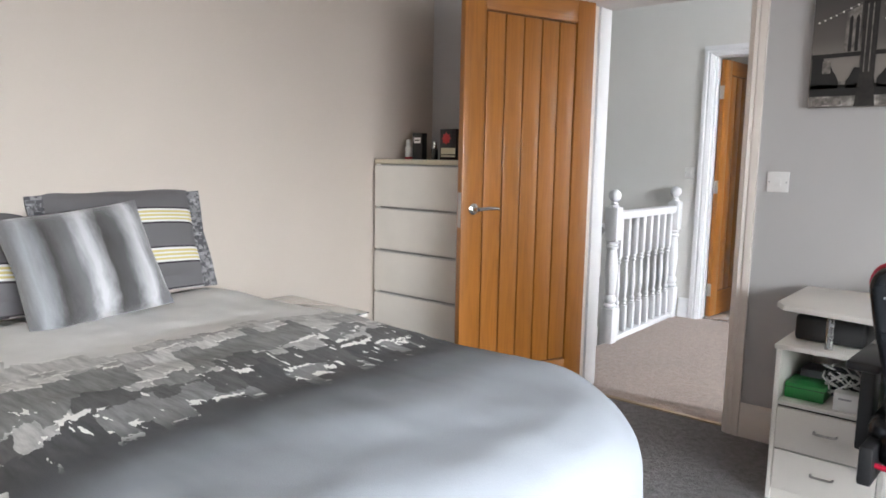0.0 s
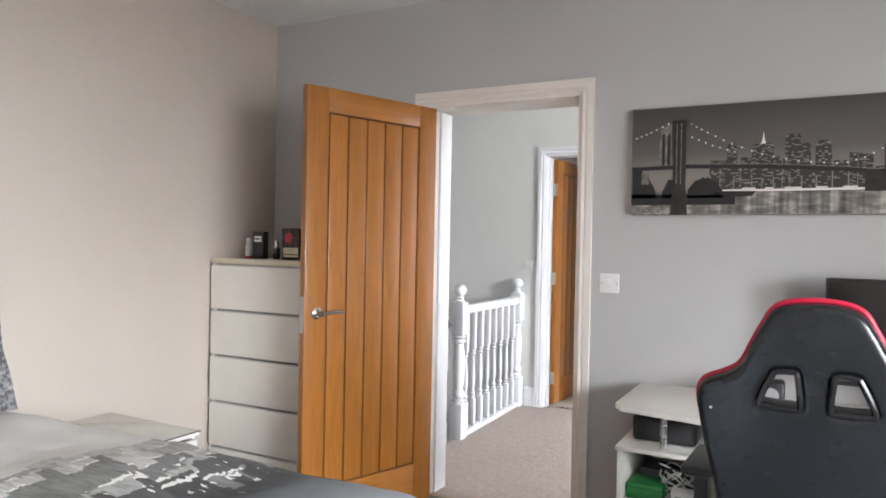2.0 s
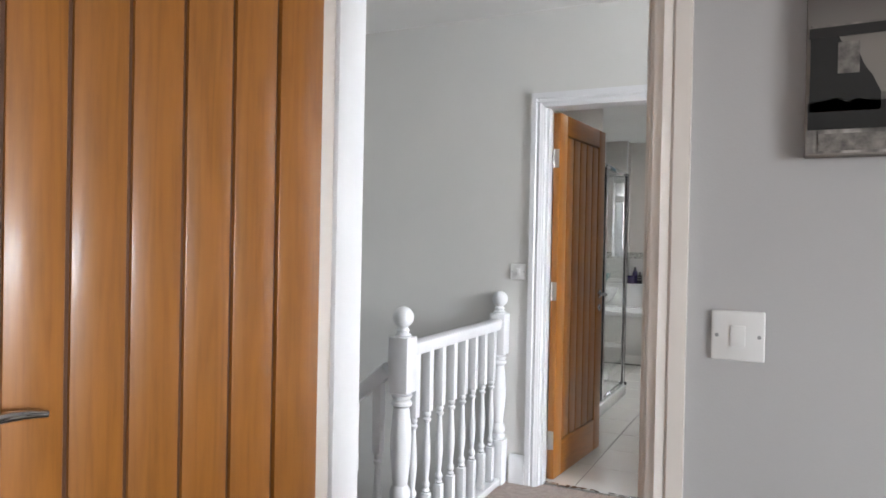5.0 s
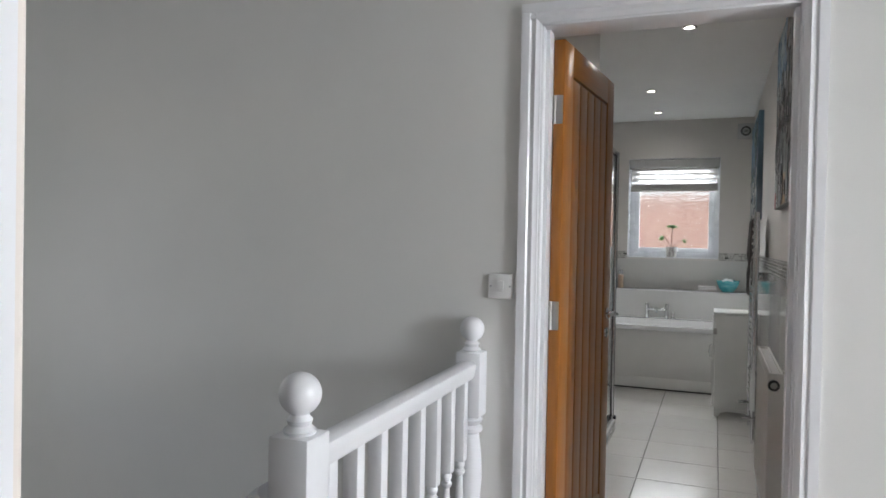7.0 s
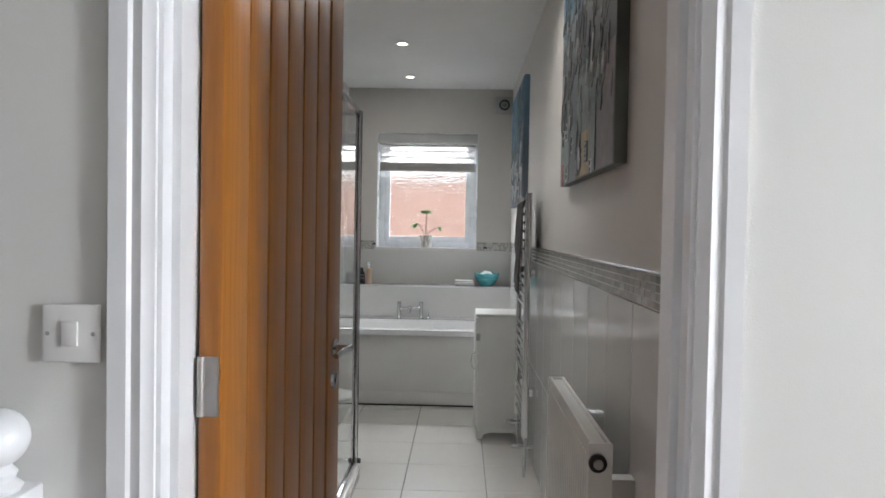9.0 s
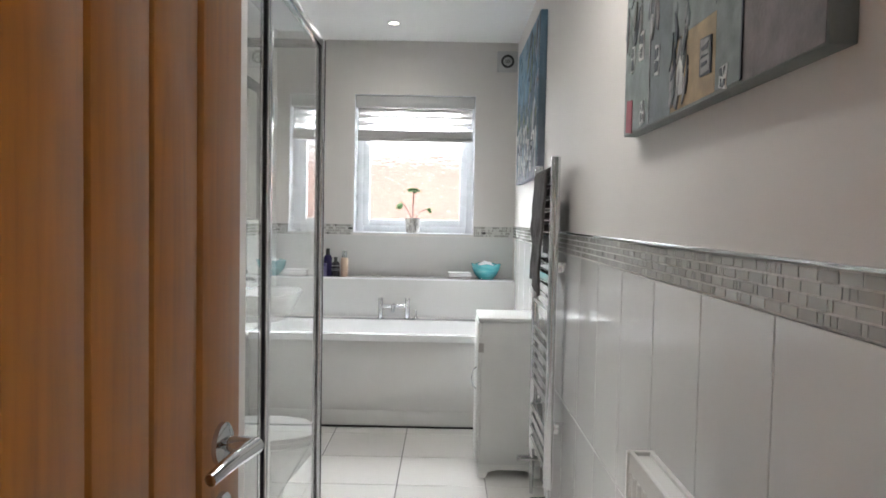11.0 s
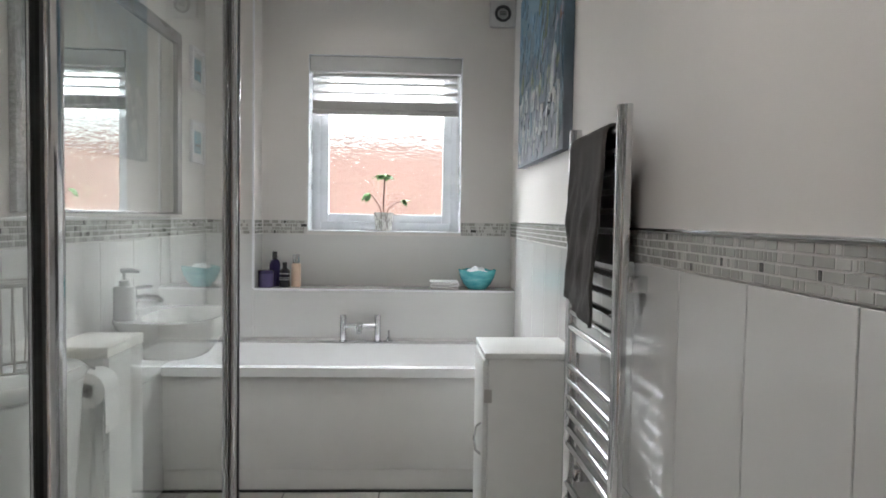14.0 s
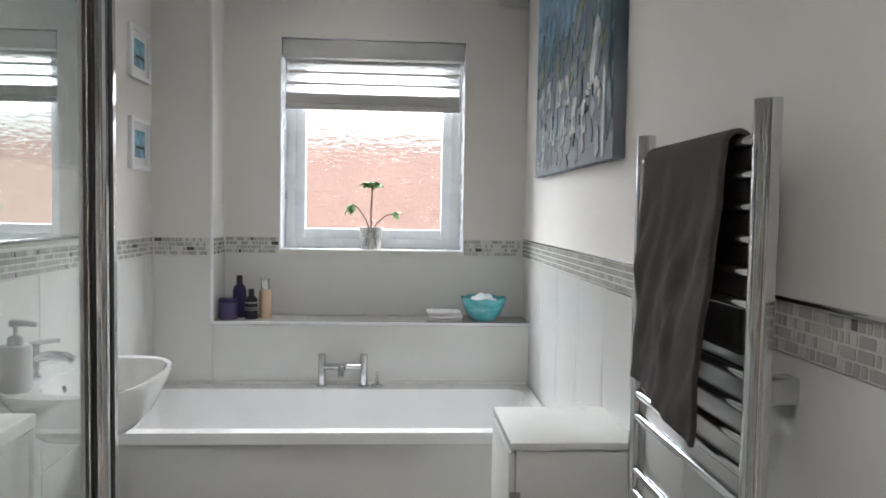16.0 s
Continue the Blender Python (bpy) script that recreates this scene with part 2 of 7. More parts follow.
def wall_with_hole(axis, at0, at1, a0, a1, z0, z1, holes):
    """A wall across y ('y': runs along x) or across x, with openings (a0, a1, z0, z1) cut through."""
    bm = bmesh.new()

    def put(p0, p1, q0, q1):
        if p1 - p0 > 1e-4 and q1 - q0 > 1e-4:
            box(*((p0, p1, at0, at1) if axis == 'y' else (at0, at1, p0, p1)), q0, q1, bm=bm)

    cur = a0
    for h0, h1, hz0, hz1 in sorted(holes):
        put(cur, h0, z0, z1)
        put(h0, h1, z0, hz0)
        put(h0, h1, hz1, z1)
        cur = h1
    put(cur, a1, z0, z1)
    return bm


# ---------------------------------------------------------------- plan
H, LAND_E = 2.53, 2.90
BED_W, BED_E, BED_S, BED_N = -2.715, 2.30, -1.60, 3.36     # bedroom faces
LAND_S, LAND_N = 3.60, 5.60                                # landing faces
BATH_S, BATH_N, BATH_E, BATH_W = 5.74, 10.63, -0.985, -2.665
SHELF_Y, SHELF_Z = 10.42, 0.845
SHOWER_X = -1.953
DOOR_H, DOOR_2 = 2.015, 2.043

setting("wall_bedroom_north", wall_with_hole('y', BED_N, LAND_S, BED_W - 0.12, LAND_E, -0.02, H, [(-1.735, -0.905, -0.02, DOOR_H)]), PAINT_GREY,
        "mid-grey painted bedroom wall with a doorway to the landing", "wall")
setting("wall_bedroom_west", box(BED_W - 0.12, BED_W, BED_S - 0.12, BED_N, -0.02, H), PAINT_CREAM,
        "warm cream painted bedroom wall behind the bed", "wall")
setting("wall_bedroom_south", box(BED_W, BED_E + 0.12, BED_S - 0.12, BED_S, -0.02, H), PAINT_CREAM, "plain cream painted bedroom wall", "wall")
setting("wall_bedroom_east", wall_with_hole('x', BED_E, BED_E + 0.12, BED_S, BED_N, -0.02, H, [(-0.75, 1.65, 0.65, 1.85)]), PAINT_CREAM,
        "cream painted bedroom wall with a wide window opening", "wall")
setting("floor_bedroom", box(BED_W, BED_E, BED_S, 3.43, -0.10, 0.0), CARPET_GREY, "dark grey twist pile bedroom carpet", "carpet")
setting("ceiling_bedroom", box(BED_W, BED_E, BED_S, BED_N, H, H + 0.1), CEILING, "plain white plastered bedroom ceiling", "ceiling")

setting("floor_landing", wall_with_hole('y', 3.43, 5.67, -2.06, LAND_E, -0.25, -0.001, []), CARPET_BEIGE, "beige twist pile landing carpet with soft tread marks", "carpet")
setting("wall_landing_north", wall_with_hole('y', LAND_N, BATH_S, -4.3, LAND_E, -2.7, H, [(-1.885, -1.062, -0.02, DOOR_2), (-0.695, 0.10, -0.02, DOOR_H)]), PAINT_LANDING,
        "pale grey painted landing wall with two doorways", "wall")
# The opening in this wall is invented, for the stairwell fill lamp.
setting("wall_landing_west", wall_with_hole('x', -4.42, -4.30, LAND_S, LAND_N, -2.7, H, [(4.0, 5.2, 0.6, 1.9)]), PAINT_LANDING, "pale grey painted wall at the far side of the stairwell", "wall")
setting("wall_stairwell_south", box(-4.3, -2.06, LAND_S - 0.02, LAND_S, -2.7, H), PAINT_LANDING, "pale grey painted wall beside the stairs", "wall")
setting("wall_landing_south", wall_with_hole('y', LAND_S, LAND_S + 0.006, -2.06, LAND_E, 0.0, H, [(-1.735, -0.905, 0.0, DOOR_H)]), PAINT_LANDING,
        "pale grey painted landing side of the bedroom wall", "wall")
# Unseen wall; its opening is made up to hold the added landing lamp.
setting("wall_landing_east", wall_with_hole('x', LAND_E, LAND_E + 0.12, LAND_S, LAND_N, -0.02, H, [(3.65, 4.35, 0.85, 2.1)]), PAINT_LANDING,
        "unseen pale grey landing wall with an opening added for the lamp", "wall")
setting("ceiling_landing", box(-4.3, LAND_E, LAND_S + 0.006, LAND_N, H, H + 0.1), CEILING, "plain white plastered landing ceiling", "ceiling")
setting("floor_hall_below", box(-4.3, -2.06, LAND_S, LAND_N, -2.8, -2.7), CARPET_BEIGE, "beige carpet of the hall below the stairwell", "carpet")
setting("wall_stairwell_east", box(-2.06, -1.96, LAND_S + 0.01, LAND_N, -2.7, -0.25), PAINT_LANDING, "pale grey painted stairwell wall below the landing", "wall")

# bathroom shell
setting("wall_bathroom_east", box(BATH_E, -0.86, BATH_S, 10.75, -0.02, H), PAINT_BATH, "white-grey painted bathroom wall above a tiled dado", "wall")
setting("wall_bathroom_entry", box(-2.2, -1.905, BATH_S, 7.06, -0.02, H), PAINT_BATH, "warm white painted wall beside the bathroom door", "wall")
setting("wall_bathroom_west", box(BATH_W - 0.12, BATH_W, 6.98, 10.75, -0.02, H), PAINT_BATH, "white-grey painted bathroom wall above a tiled dado", "wall")
setting("wall_shower_end", box(BATH_W, -2.2, 6.98, 7.06, -0.02, H), PAINT_BATH, "white tiled end wall of the shower", "wall")
setting("wall_bathroom_north", wall_with_hole('y', BATH_N, 10.86, BATH_W, BATH_E, -0.02, H, [(-2.15, -1.28, 1.152, 2.148)]), PAINT_BATH,
        "white-grey painted bathroom wall with a recessed window", "wall")
setting("wall_bath_boxing", box(-2.408, BATH_E, SHELF_Y, BATH_N, 0.0, SHELF_Z - 0.012), PAINT_BATH, "tiled boxing behind the bath below the window ledge", "wall")
setting("wall_bath_pier", box(BATH_W, -2.408, SHELF_Y, BATH_N, 0.0, H), PAINT_BATH, "painted pier beside the window recess", "wall")
setting("floor_bathroom", box(BATH_W, BATH_E, 5.67, BATH_N, -0.10, -0.006), plain("grey_floor_grout", (0.16, 0.15, 0.145), 0.8), "dark grout bed of the bathroom floor tiles", "floor")
setting("ceiling_bathroom", box(BATH_W, BATH_E, BATH_S, BATH_N, H, H + 0.1), CEILING, "plain white bathroom ceiling with recessed lights", "ceiling")

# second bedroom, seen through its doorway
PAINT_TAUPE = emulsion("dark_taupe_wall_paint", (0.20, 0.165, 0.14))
setting("floor_second_room", box(-0.86, 2.2, 5.67, 9.2, -0.1, 0.0), oak("brown_floor_boards", (0.22, 0.13, 0.075), along=1), "brown wooden floor of the second room", "floor")
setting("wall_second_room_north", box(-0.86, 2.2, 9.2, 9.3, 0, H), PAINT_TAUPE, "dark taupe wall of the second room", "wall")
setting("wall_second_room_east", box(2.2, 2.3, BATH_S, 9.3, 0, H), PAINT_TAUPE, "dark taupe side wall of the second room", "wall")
setting("ceiling_second_room", box(-0.86, 2.2, BATH_S, 9.2, H, H + 0.1), CEILING, "white ceiling of the second room", "ceiling")
setting("ground", box(-60, 60, 11.2, 90, -3.2, -3.0), plain("garden_ground", (0.09, 0.10, 0.06), 0.9), "plain ground outside the bathroom window", "ground")


# ---------------------------------------------------------------- door frames
def moulded_leg(length, width=0.066, depth=0.018, bm=None, m=None):
    """A length of ogee architrave, standing along z; outer edge at x=0, face towards -y."""
    prof = [(0, 0), (0, -depth), (width * 0.42, -depth), (width * 0.5, -depth * 0.72), (width * 0.60, -depth * 0.78),
            (width * 0.74, -depth * 0.95), (width * 0.86, -depth * 0.62), (width, -depth * 0.5), (width, 0)]
    return slab(prof[::-1], 0, length, bm=bm, m=m)


def door_frame(name, x0, x1, y0, y1, top, material, label, face_north=False):
    """Lining, stops and architraves round a doorway from x0 to x1 in a wall from y0 to y1."""
    root = tagged(new(name), label, "door frame", kind="structure")
    root.matrix_world = pose((x0 + x1) / 2, y0, 0)
    cx, w, d = (x0 + x1) / 2, (x1 - x0) / 2, y1 - y0
    t = 0.026
    for nm, b in (("jamb", box(-w, -w + t, -0.002, d + 0.002, 0, top - t, 0.002)), ("jamb", box(w - t, w, -0.002, d + 0.002, 0, top - t, 0.002)),
                  ("head", box(-w, w, -0.002, d + 0.002, top - t, top, 0.002))):
        part(nm, b, material, root)
    sides = [(0.0, 0)] + ([(d, 180)] if face_north else [])
    for yy, turn in sides:
        for s in (-1, 1):
            o = w + 0.048
            m = pose(s * o, 0, 0) @ Matrix.Diagonal((-s, 1, 1, 1))
            m = pose(0, yy, 0, 0, 0, turn) @ m
            part("architrave", moulded_leg(top + 0.048, m=m), material, root)
        m = pose(0, yy, 0, 0, 0, turn) @ pose(-(w + 0.046), 0, top + 0.0475) @ pose(0, 0, 0, 0, 90, 0)
        part("architrave", moulded_leg(2 * w + 0.092, depth=0.0192, m=m), material, root)
    return root


def fix_normals(root):
    for ob in root.children_recursive:
        if ob.type == 'MESH':
            b = bmesh.new()
            b.from_mesh(ob.data)
            bmesh.ops.recalc_face_normals(b, faces=b.faces)
            b.to_mesh(ob.data)
            b.free()


fr = door_frame("door_frame_1", -1.735, -0.905, BED_N, LAND_S, DOOR_H, GLOSS_CREAM, "cream satin door lining and moulded architrave of the bedroom", True)
part("door_stop", box(-0.389, -0.375, 0.112, 0.228, 0, DOOR_H - 0.027, 0.002), GLOSS_WHITE, fr, "white satin inner lining")
part("door_stop", box(0.376, 0.39, 0.045, 0.075, 0, DOOR_H - 0.03), GLOSS_CREAM, fr)
fix_normals(fr)
fr = door_frame("door_frame_2", -1.885, -1.062, LAND_N, BATH_S, DOOR_2, GLOSS_WHITE, "white satin door lining and moulded architrave of the bathroom", False)
part("door_stop", box(-0.386, -0.372, 0.03, 0.085, 0, DOOR_2 - 0.03), GLOSS_WHITE, fr)
part("door_stop", box(0.372, 0.386, 0.03, 0.085, 0, DOOR_2 - 0.03), GLOSS_WHITE, fr)
fix_normals(fr)
fr = door_frame("door_frame_3", -0.695, 0.10, LAND_N, BATH_S, DOOR_H, GLOSS_WHITE, "white satin door lining and architrave of the second room", False)
fix_normals(fr)


def lever_handle(parent, x, y, z, side, reach):
    """A chrome lever on a round rose; side: -1 faces -y, 1 faces +y; reach: direction of the lever along x."""
    rose = part("door_handle", lathe([(0.0, -0.001), (0.026, 0.0), (0.026, 0.006), (0.022, 0.009), (0.010, 0.011), (0.010, 0.045), (0.0, 0.046)], 24,
                                     m=pose(x, y, z, 90 if side < 0 else -90, 0, 0)), CHROME, parent, "brushed chrome lever handle on a round rose")
    yy = y + side * 0.045
    pts = [(x, yy, z), (x + reach * 0.03, yy, z + 0.002), (x + reach * 0.06, yy, z + 0.005), (x + reach * 0.09, yy - side * 0.002, z + 0.004), (x + reach * 0.118, yy - side * 0.006, z)]
    part("lever", tube(pts, [0.0105, 0.010, 0.0095, 0.0085, 0.007], 12), CHROME, rose)
    return rose


def cottage_door(name, m, label, hand, lock, HT):
    """A five-plank oak door leaf 762 x 1981 mm. Local x runs from the hinge edge, y through the thickness (0 to -0.04)."""
    W, T = 0.762, 0.04
    root = thing(name, m, label, "door")
    z0 = 0.008
    st, top, bot = 0.112, 0.108, 0.20
    part("stile", box(0, st, -T, 0, z0, HT, 0.003), OAK, root)
    part("stile", box(W - st, W, -T, 0, z0, HT, 0.003), OAK, root)
    part("top_rail", box(st, W - st, -T + 0.0003, -0.0003, HT - top, HT, 0.002), OAK_RAIL, root)
    part("bottom_rail", box(st, W - st, -T + 0.0003, -0.0003, z0, bot, 0.002), OAK_RAIL, root)
    # Backing is coloured dark brown and shows in the gaps between planks.
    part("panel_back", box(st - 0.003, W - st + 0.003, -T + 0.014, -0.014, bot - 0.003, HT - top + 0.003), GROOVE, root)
    n, gap = 5, 0.009
    w = (W - 2 * st - gap * (n + 1)) / n
    for i in range(n):
        x = st + gap + i * (w + gap)
        part("plank", box(x, x + w, -T + 0.003, -0.003, bot + gap, HT - top - gap, 0.0025), OAK, root)
    lever_handle(root, W - 0.062, -T, 0.985, -1, -1)
    lever_handle(root, W - 0.062, 0.0, 0.985, 1, -1)
    for y, sd in ((-T, 90), (0.0, -90)) if lock else ():
        esc = part("escutcheon", lathe([(0, -0.001), (0.024, 0.0), (0.023, 0.006), (0, 0.007)], 22, m=pose(W - 0.062, y, 0.90, sd, 0, 0)), CHROME, root)
        part("keyhole", lathe([(0, 0.0065), (0.005, 0.0065), (0.004, 0.009), (0, 0.009)], 10, m=pose(W - 0.062, y, 0.90, sd, 0, 0)), BLACK_PLASTIC, esc)
    part("latch_plate", box(W - 0.0005, W + 0.0012, -T / 2 - 0.012, -T / 2 + 0.012, 0.90, 1.06), STEEL, root)
    for z in (0.22, 1.035, 1.76) if lock else ():
        hg = part("hinge", box(-0.0025, 0.0008, -T + 0.004, 0.0, z - 0.05, z + 0.05, 0.0004), STEEL, root)
        part("knuckle", tube([(-0.004, 0.006 * hand, z - 0.05), (-0.004, 0.006 * hand, z + 0.05)], 0.006, 10), STEEL, hg)
    return root


# bedroom door: open into the room; bathroom door: open along the entry wall
cottage_door("bedroom_door", pose(-1.676, 3.380, 0, 0, 0, 251.2), "open honey oak cottage door with five vertical planks", 1, False, 1.9865)
cottage_door("bathroom_door", pose(-1.853, 5.728, 0, 0, 0, 85.0), "open honey oak cottage door beside the bathroom entry wall", -1, True, 2.006)


def skirting(name, x0, y0, x1, y1, inward, material, h=0.155, t=0.016):
    """A run of bull-nosed skirting along a wall; inward: the side that faces the room."""
    a, b = Vector((x0, y0, 0)), Vector((x1, y1, 0))
    d = (b - a).normalized()
    n = Vector(inward)
    prof = [(0, 0), (t, 0), (t, h * 0.72), (t * 0.75, h * 0.80), (t * 0.8, h * 0.87), (t * 0.45, h * 0.97), (0, h)]
    bm = bmesh.new()
    rings = [[bm.verts.new(p + n * q + Vector((0, 0, z))) for q, z in prof] for p in (a, b)]
    k = len(prof)
    for i in range(k):
        j = (i + 1) % k
        bm.faces.new([rings[0][i], rings[0][j], rings[1][j], rings[1][i]])
    bm.faces.new(rings[0])
    bm.faces.new(rings[1][::-1])
    bmesh.ops.recalc_face_normals(bm, faces=bm.faces)
    return setting(name, bm, material, "painted moulded skirting board along the wall", "skirting", smooth=True)


skirting("baseboard_1", -0.855, BED_N, BED_E, BED_N, (0, -1, 0), GLOSS_CREAM)
skirting("baseboard_2", BED_W, BED_N, -1.785, BED_N, (0, -1, 0), GLOSS_CREAM)
skirting("baseboard_3", BED_W, BED_S, BED_W, BED_N - 0.016, (1, 0, 0), GLOSS_CREAM)
skirting("baseboard_4", -2.02, LAND_N, -1.935, LAND_N, (0, -1, 0), GLOSS_WHITE)
skirting("baseboard_5", -1.014, LAND_N, -0.745, LAND_N, (0, -1, 0), GLOSS_WHITE)
setting("threshold_bar", box(-1.71, -0.93, 3.415, 3.445, -0.001, 0.006, 0.002), metal("worn_brass_strip", (0.42, 0.33, 0.22), 0.4), "thin metal carpet bar at the bedroom threshold", "threshold")
setting("threshold_bar_2", box(-1.86, -1.088, 5.655, 5.685, -0.001, 0.008, 0.002), SATIN, "thin metal bar between carpet and tiles", "threshold")


# ---------------------------------------------------------------- bedroom things
def duvet_material():
    """White-to-charcoal print: ragged skyline shapes between the pillows and a dark band, fading to pale grey at the foot."""
    k = Nodes("skyline_print_duvet", 0.9)
    tc = k.n("TexCoord")
    sep = k.n("SeparateXYZ")
    k.link(tc.outputs["Object"], sep.inputs[0])
    x, y = sep.outputs[0], sep.outputs[1]
    warp = k.noise(k.coords((2.2, 2.2, 2.2)), 1.2, 3)
    wob = k.math('ADD', y, k.math('MULTIPLY', k.math('SUBTRACT', k.noise(k.coords((5, 5, 5)), 2.0, 3), 0.5), 0.05))
    wob = k.math('ADD', wob, k.math('MULTIPLY', x, 0.22))
    slant = k.math('ADD', x, k.math('ADD', k.math('MULTIPLY', k.math('SUBTRACT', warp, 0.5), 0.14), k.math('SUBTRACT', k.math('MULTIPLY', y, 0.02), 0.07)))
    ragged = k.noise(k.coords((6, 40, 6)), 1.5, 4, 0.65)

    def steps(per_m, seed):
        cell = k.math('FLOOR', k.math('ADD', k.math('MULTIPLY', wob, per_m), seed))
        w = k.n("TexWhiteNoise")
        w.noise_dimensions = '1D'
        k.link(k.math('MULTIPLY', cell, 1.37), w.inputs["W"])
        return w.outputs["Value"]

    def height(reach, per_m, seed):
        h = k.math('ADD', k.math('MULTIPLY', steps(per_m, seed), reach), k.math('MULTIPLY', steps(per_m * 2.7, seed + 31), reach * 0.35))
        return k.math('ADD', slant, k.math('ADD', h, k.math('MULTIPLY', ragged, 0.06)))

    white = (0.82, 0.81, 0.78)
    rim = k.math('GREATER_THAN', k.noise(k.coords((9, 7, 5)), 1.3, 3), 0.52)

    def layer(c, level, reach, per_m, seed, colour, edge):
        """One row of roofs, each with a broken white outline along its top and gaps between."""
        hh = height(reach, per_m, seed)
        out = k.math('MULTIPLY', k.math('GREATER_THAN', hh, level - edge), rim)
        c = k.mix(out, c, white)
        streak = k.ramp(ragged, [(0.35, tint(colour, 0.75)), (0.65, tint(colour, 1.3))])
        return k.mix(k.math('GREATER_THAN', hh, level), c, streak)

    cloth = k.ramp(k.noise(k.coords((1, 1, 1)), 5, 3), [(0.3, (0.68, 0.67, 0.65)), (0.7, (0.78, 0.77, 0.75))])
    for level, reach, per_m, seed, colour, edge in (
            (0.93, 0.30, 4.5, 3.3, (0.50, 0.49, 0.475), 0.012), (0.98, 0.30, 6.5, 19.1, (0.36, 0.35, 0.34), 0.010),
            (1.05, 0.22, 5.0, 11.7, (0.56, 0.55, 0.53), 0.016), (1.17, 0.32, 7.0, 27.1, (0.20, 0.20, 0.195), 0.014),
            (1.24, 0.24, 5.5, 44.9, (0.42, 0.41, 0.40), 0.020), (1.33, 0.30, 8.0, 52.5, (0.085, 0.083, 0.083), 0.018),
            (1.40, 0.20, 6.0, 71.3, (0.20, 0.20, 0.20), 0.012), (1.47, 0.30, 8.5, 63.3, (0.052, 0.052, 0.054), 0.026)):
        cloth = layer(cloth, level + 0.05, reach, per_m, seed, colour, edge)
    c = cloth
    spark = k.noise(k.coords((9, 34, 1)), 1.3, 3)
    near_band = k.math('MULTIPLY', k.math('GREATER_THAN', slant, 1.05), k.math('LESS_THAN', slant, 1.42))
    c = k.mix(k.math('MULTIPLY', k.math('GREATER_THAN', spark, 0.66), near_band), c, white)
    band = k.n("MapRange")
    band.interpolation_type = 'SMOOTHSTEP'
    band.inputs["From Min"].default_value, band.inputs["From Max"].default_value = 1.30, 1.42
    k.link(slant, band.inputs["Value"])
    c = k.mix(band.outputs["Result"], c, (0.042, 0.043, 0.047))
    fade = k.n("MapRange")
    fade.interpolation_type = 'SMOOTHSTEP'
    fade.inputs["From Min"].default_value, fade.inputs["From Max"].default_value = 1.34, 1.78
    k.link(k.math('ADD', slant, k.math('MULTIPLY', k.math('SUBTRACT', k.noise(k.coords((1, 3, 1)), 3, 4), 0.5), 0.12)), fade.inputs["Value"])
    c = k.mix(fade.outputs["Result"], c, (0.33, 0.355, 0.39))
    k.base(c)
    k.b.inputs["Sheen Weight"].default_value = 0.04
    k.bump(k.math('ADD', k.noise(k.coords(), 380, 2), k.math('MULTIPLY', k.noise(k.coords(), 7, 4), 3.0)), 0.25, 0.006)
    return k.m


def bed():
    """Double bed, head against the west wall, under a duvet that hangs over the foot and sides."""
    root = thing("bed", pose(BED_W + 0.02, 1.2325, 0), "made double bed with a grey and white skyline print duvet", "bed")
    L, W = 2.15, 0.6775
    part("base", box(0.06, L - 0.24, -W + 0.20, W - 0.20, 0.0, 0.32, 0.02), fabric("dark_divan_fabric", (0.05, 0.05, 0.055)), root)
    part("mattress", box(0.03, L - 0.22, -W + 0.18, W - 0.18, 0.32, 0.57, 0.05, seg=3), fabric("white_mattress_ticking", (0.62, 0.61, 0.58)), root)
    bm = bmesh.new()
    nx, ny = 120, 96
    grid = []
    for i in range(nx + 1):
        row = []
        for j in range(ny + 1):
            u, v = i / nx, j / ny * 2 - 1
            # unrolled cloth: drops at the foot and both sides
            sx, sy = 0.06 + u * (L + 0.42), v * (W + 0.42)
            top = 0.655
            x, y, z = sx, sy, top
            r, R = 0.17, 0.30
            ex, ey = max(0.0, sx - (L - 0.16 - R)), max(0.0, abs(sy) - (W - 0.14 - R))
            dist = math.hypot(ex, ey)
            d = max(0.0, dist - R)
            if d > 0:
                a = min(d / r, math.pi / 2)
                out = r * math.sin(a)
                drop = r * (1 - math.cos(a)) + max(0.0, d - r * math.pi / 2)
                x = min(sx, L - 0.16 - R) + (R + out) * ex / dist
                y = math.copysign(min(abs(sy), W - 0.14 - R) + (R + out) * ey / dist, sy)
                z = top - drop
                hang = max(0.0, d - r * math.pi / 2)
                wv = 0.020 * math.sin(9 * (sy if ex > ey else sx) + 1.5 * math.sin(5 * sx)) * min(1, hang / 0.15)
                x += wv * ex / dist
                y += math.copysign(wv * ey / dist, sy)
            soft = noise.noise((sx * 2.1, sy * 2.1, 0.3)) * 0.022 + noise.noise((sx * 5.5, sy * 4.0, 4.1)) * 0.010 + abs(noise.noise((sx * 3.0 + sy * 2, sy * 9.0, 2.0))) * 0.006 + noise.noise((sx * 11.0 - sy * 4.0, sy * 13.0, 7.0)) * 0.004
            z += soft * (1 if d < 0.1 else 0.4) - 0.02 * (1 - min(1, (sx - 0.06) / 0.6))
            row.append(bm.verts.new((x, y, max(z, 0.14))))
        grid.append(row)
    for i in range(nx):
        for j in range(ny):
            bm.faces.new([grid[i][j], grid[i + 1][j], grid[i + 1][j + 1], grid[i][j + 1]])
    dv = part("duvet", bm, duvet_material(), root, "grey and white duvet with a dark skyline print")
    so = dv.modifiers.new("thickness", 'SOLIDIFY')
    so.thickness, so.offset = 0.018, -1
    return root


bed()


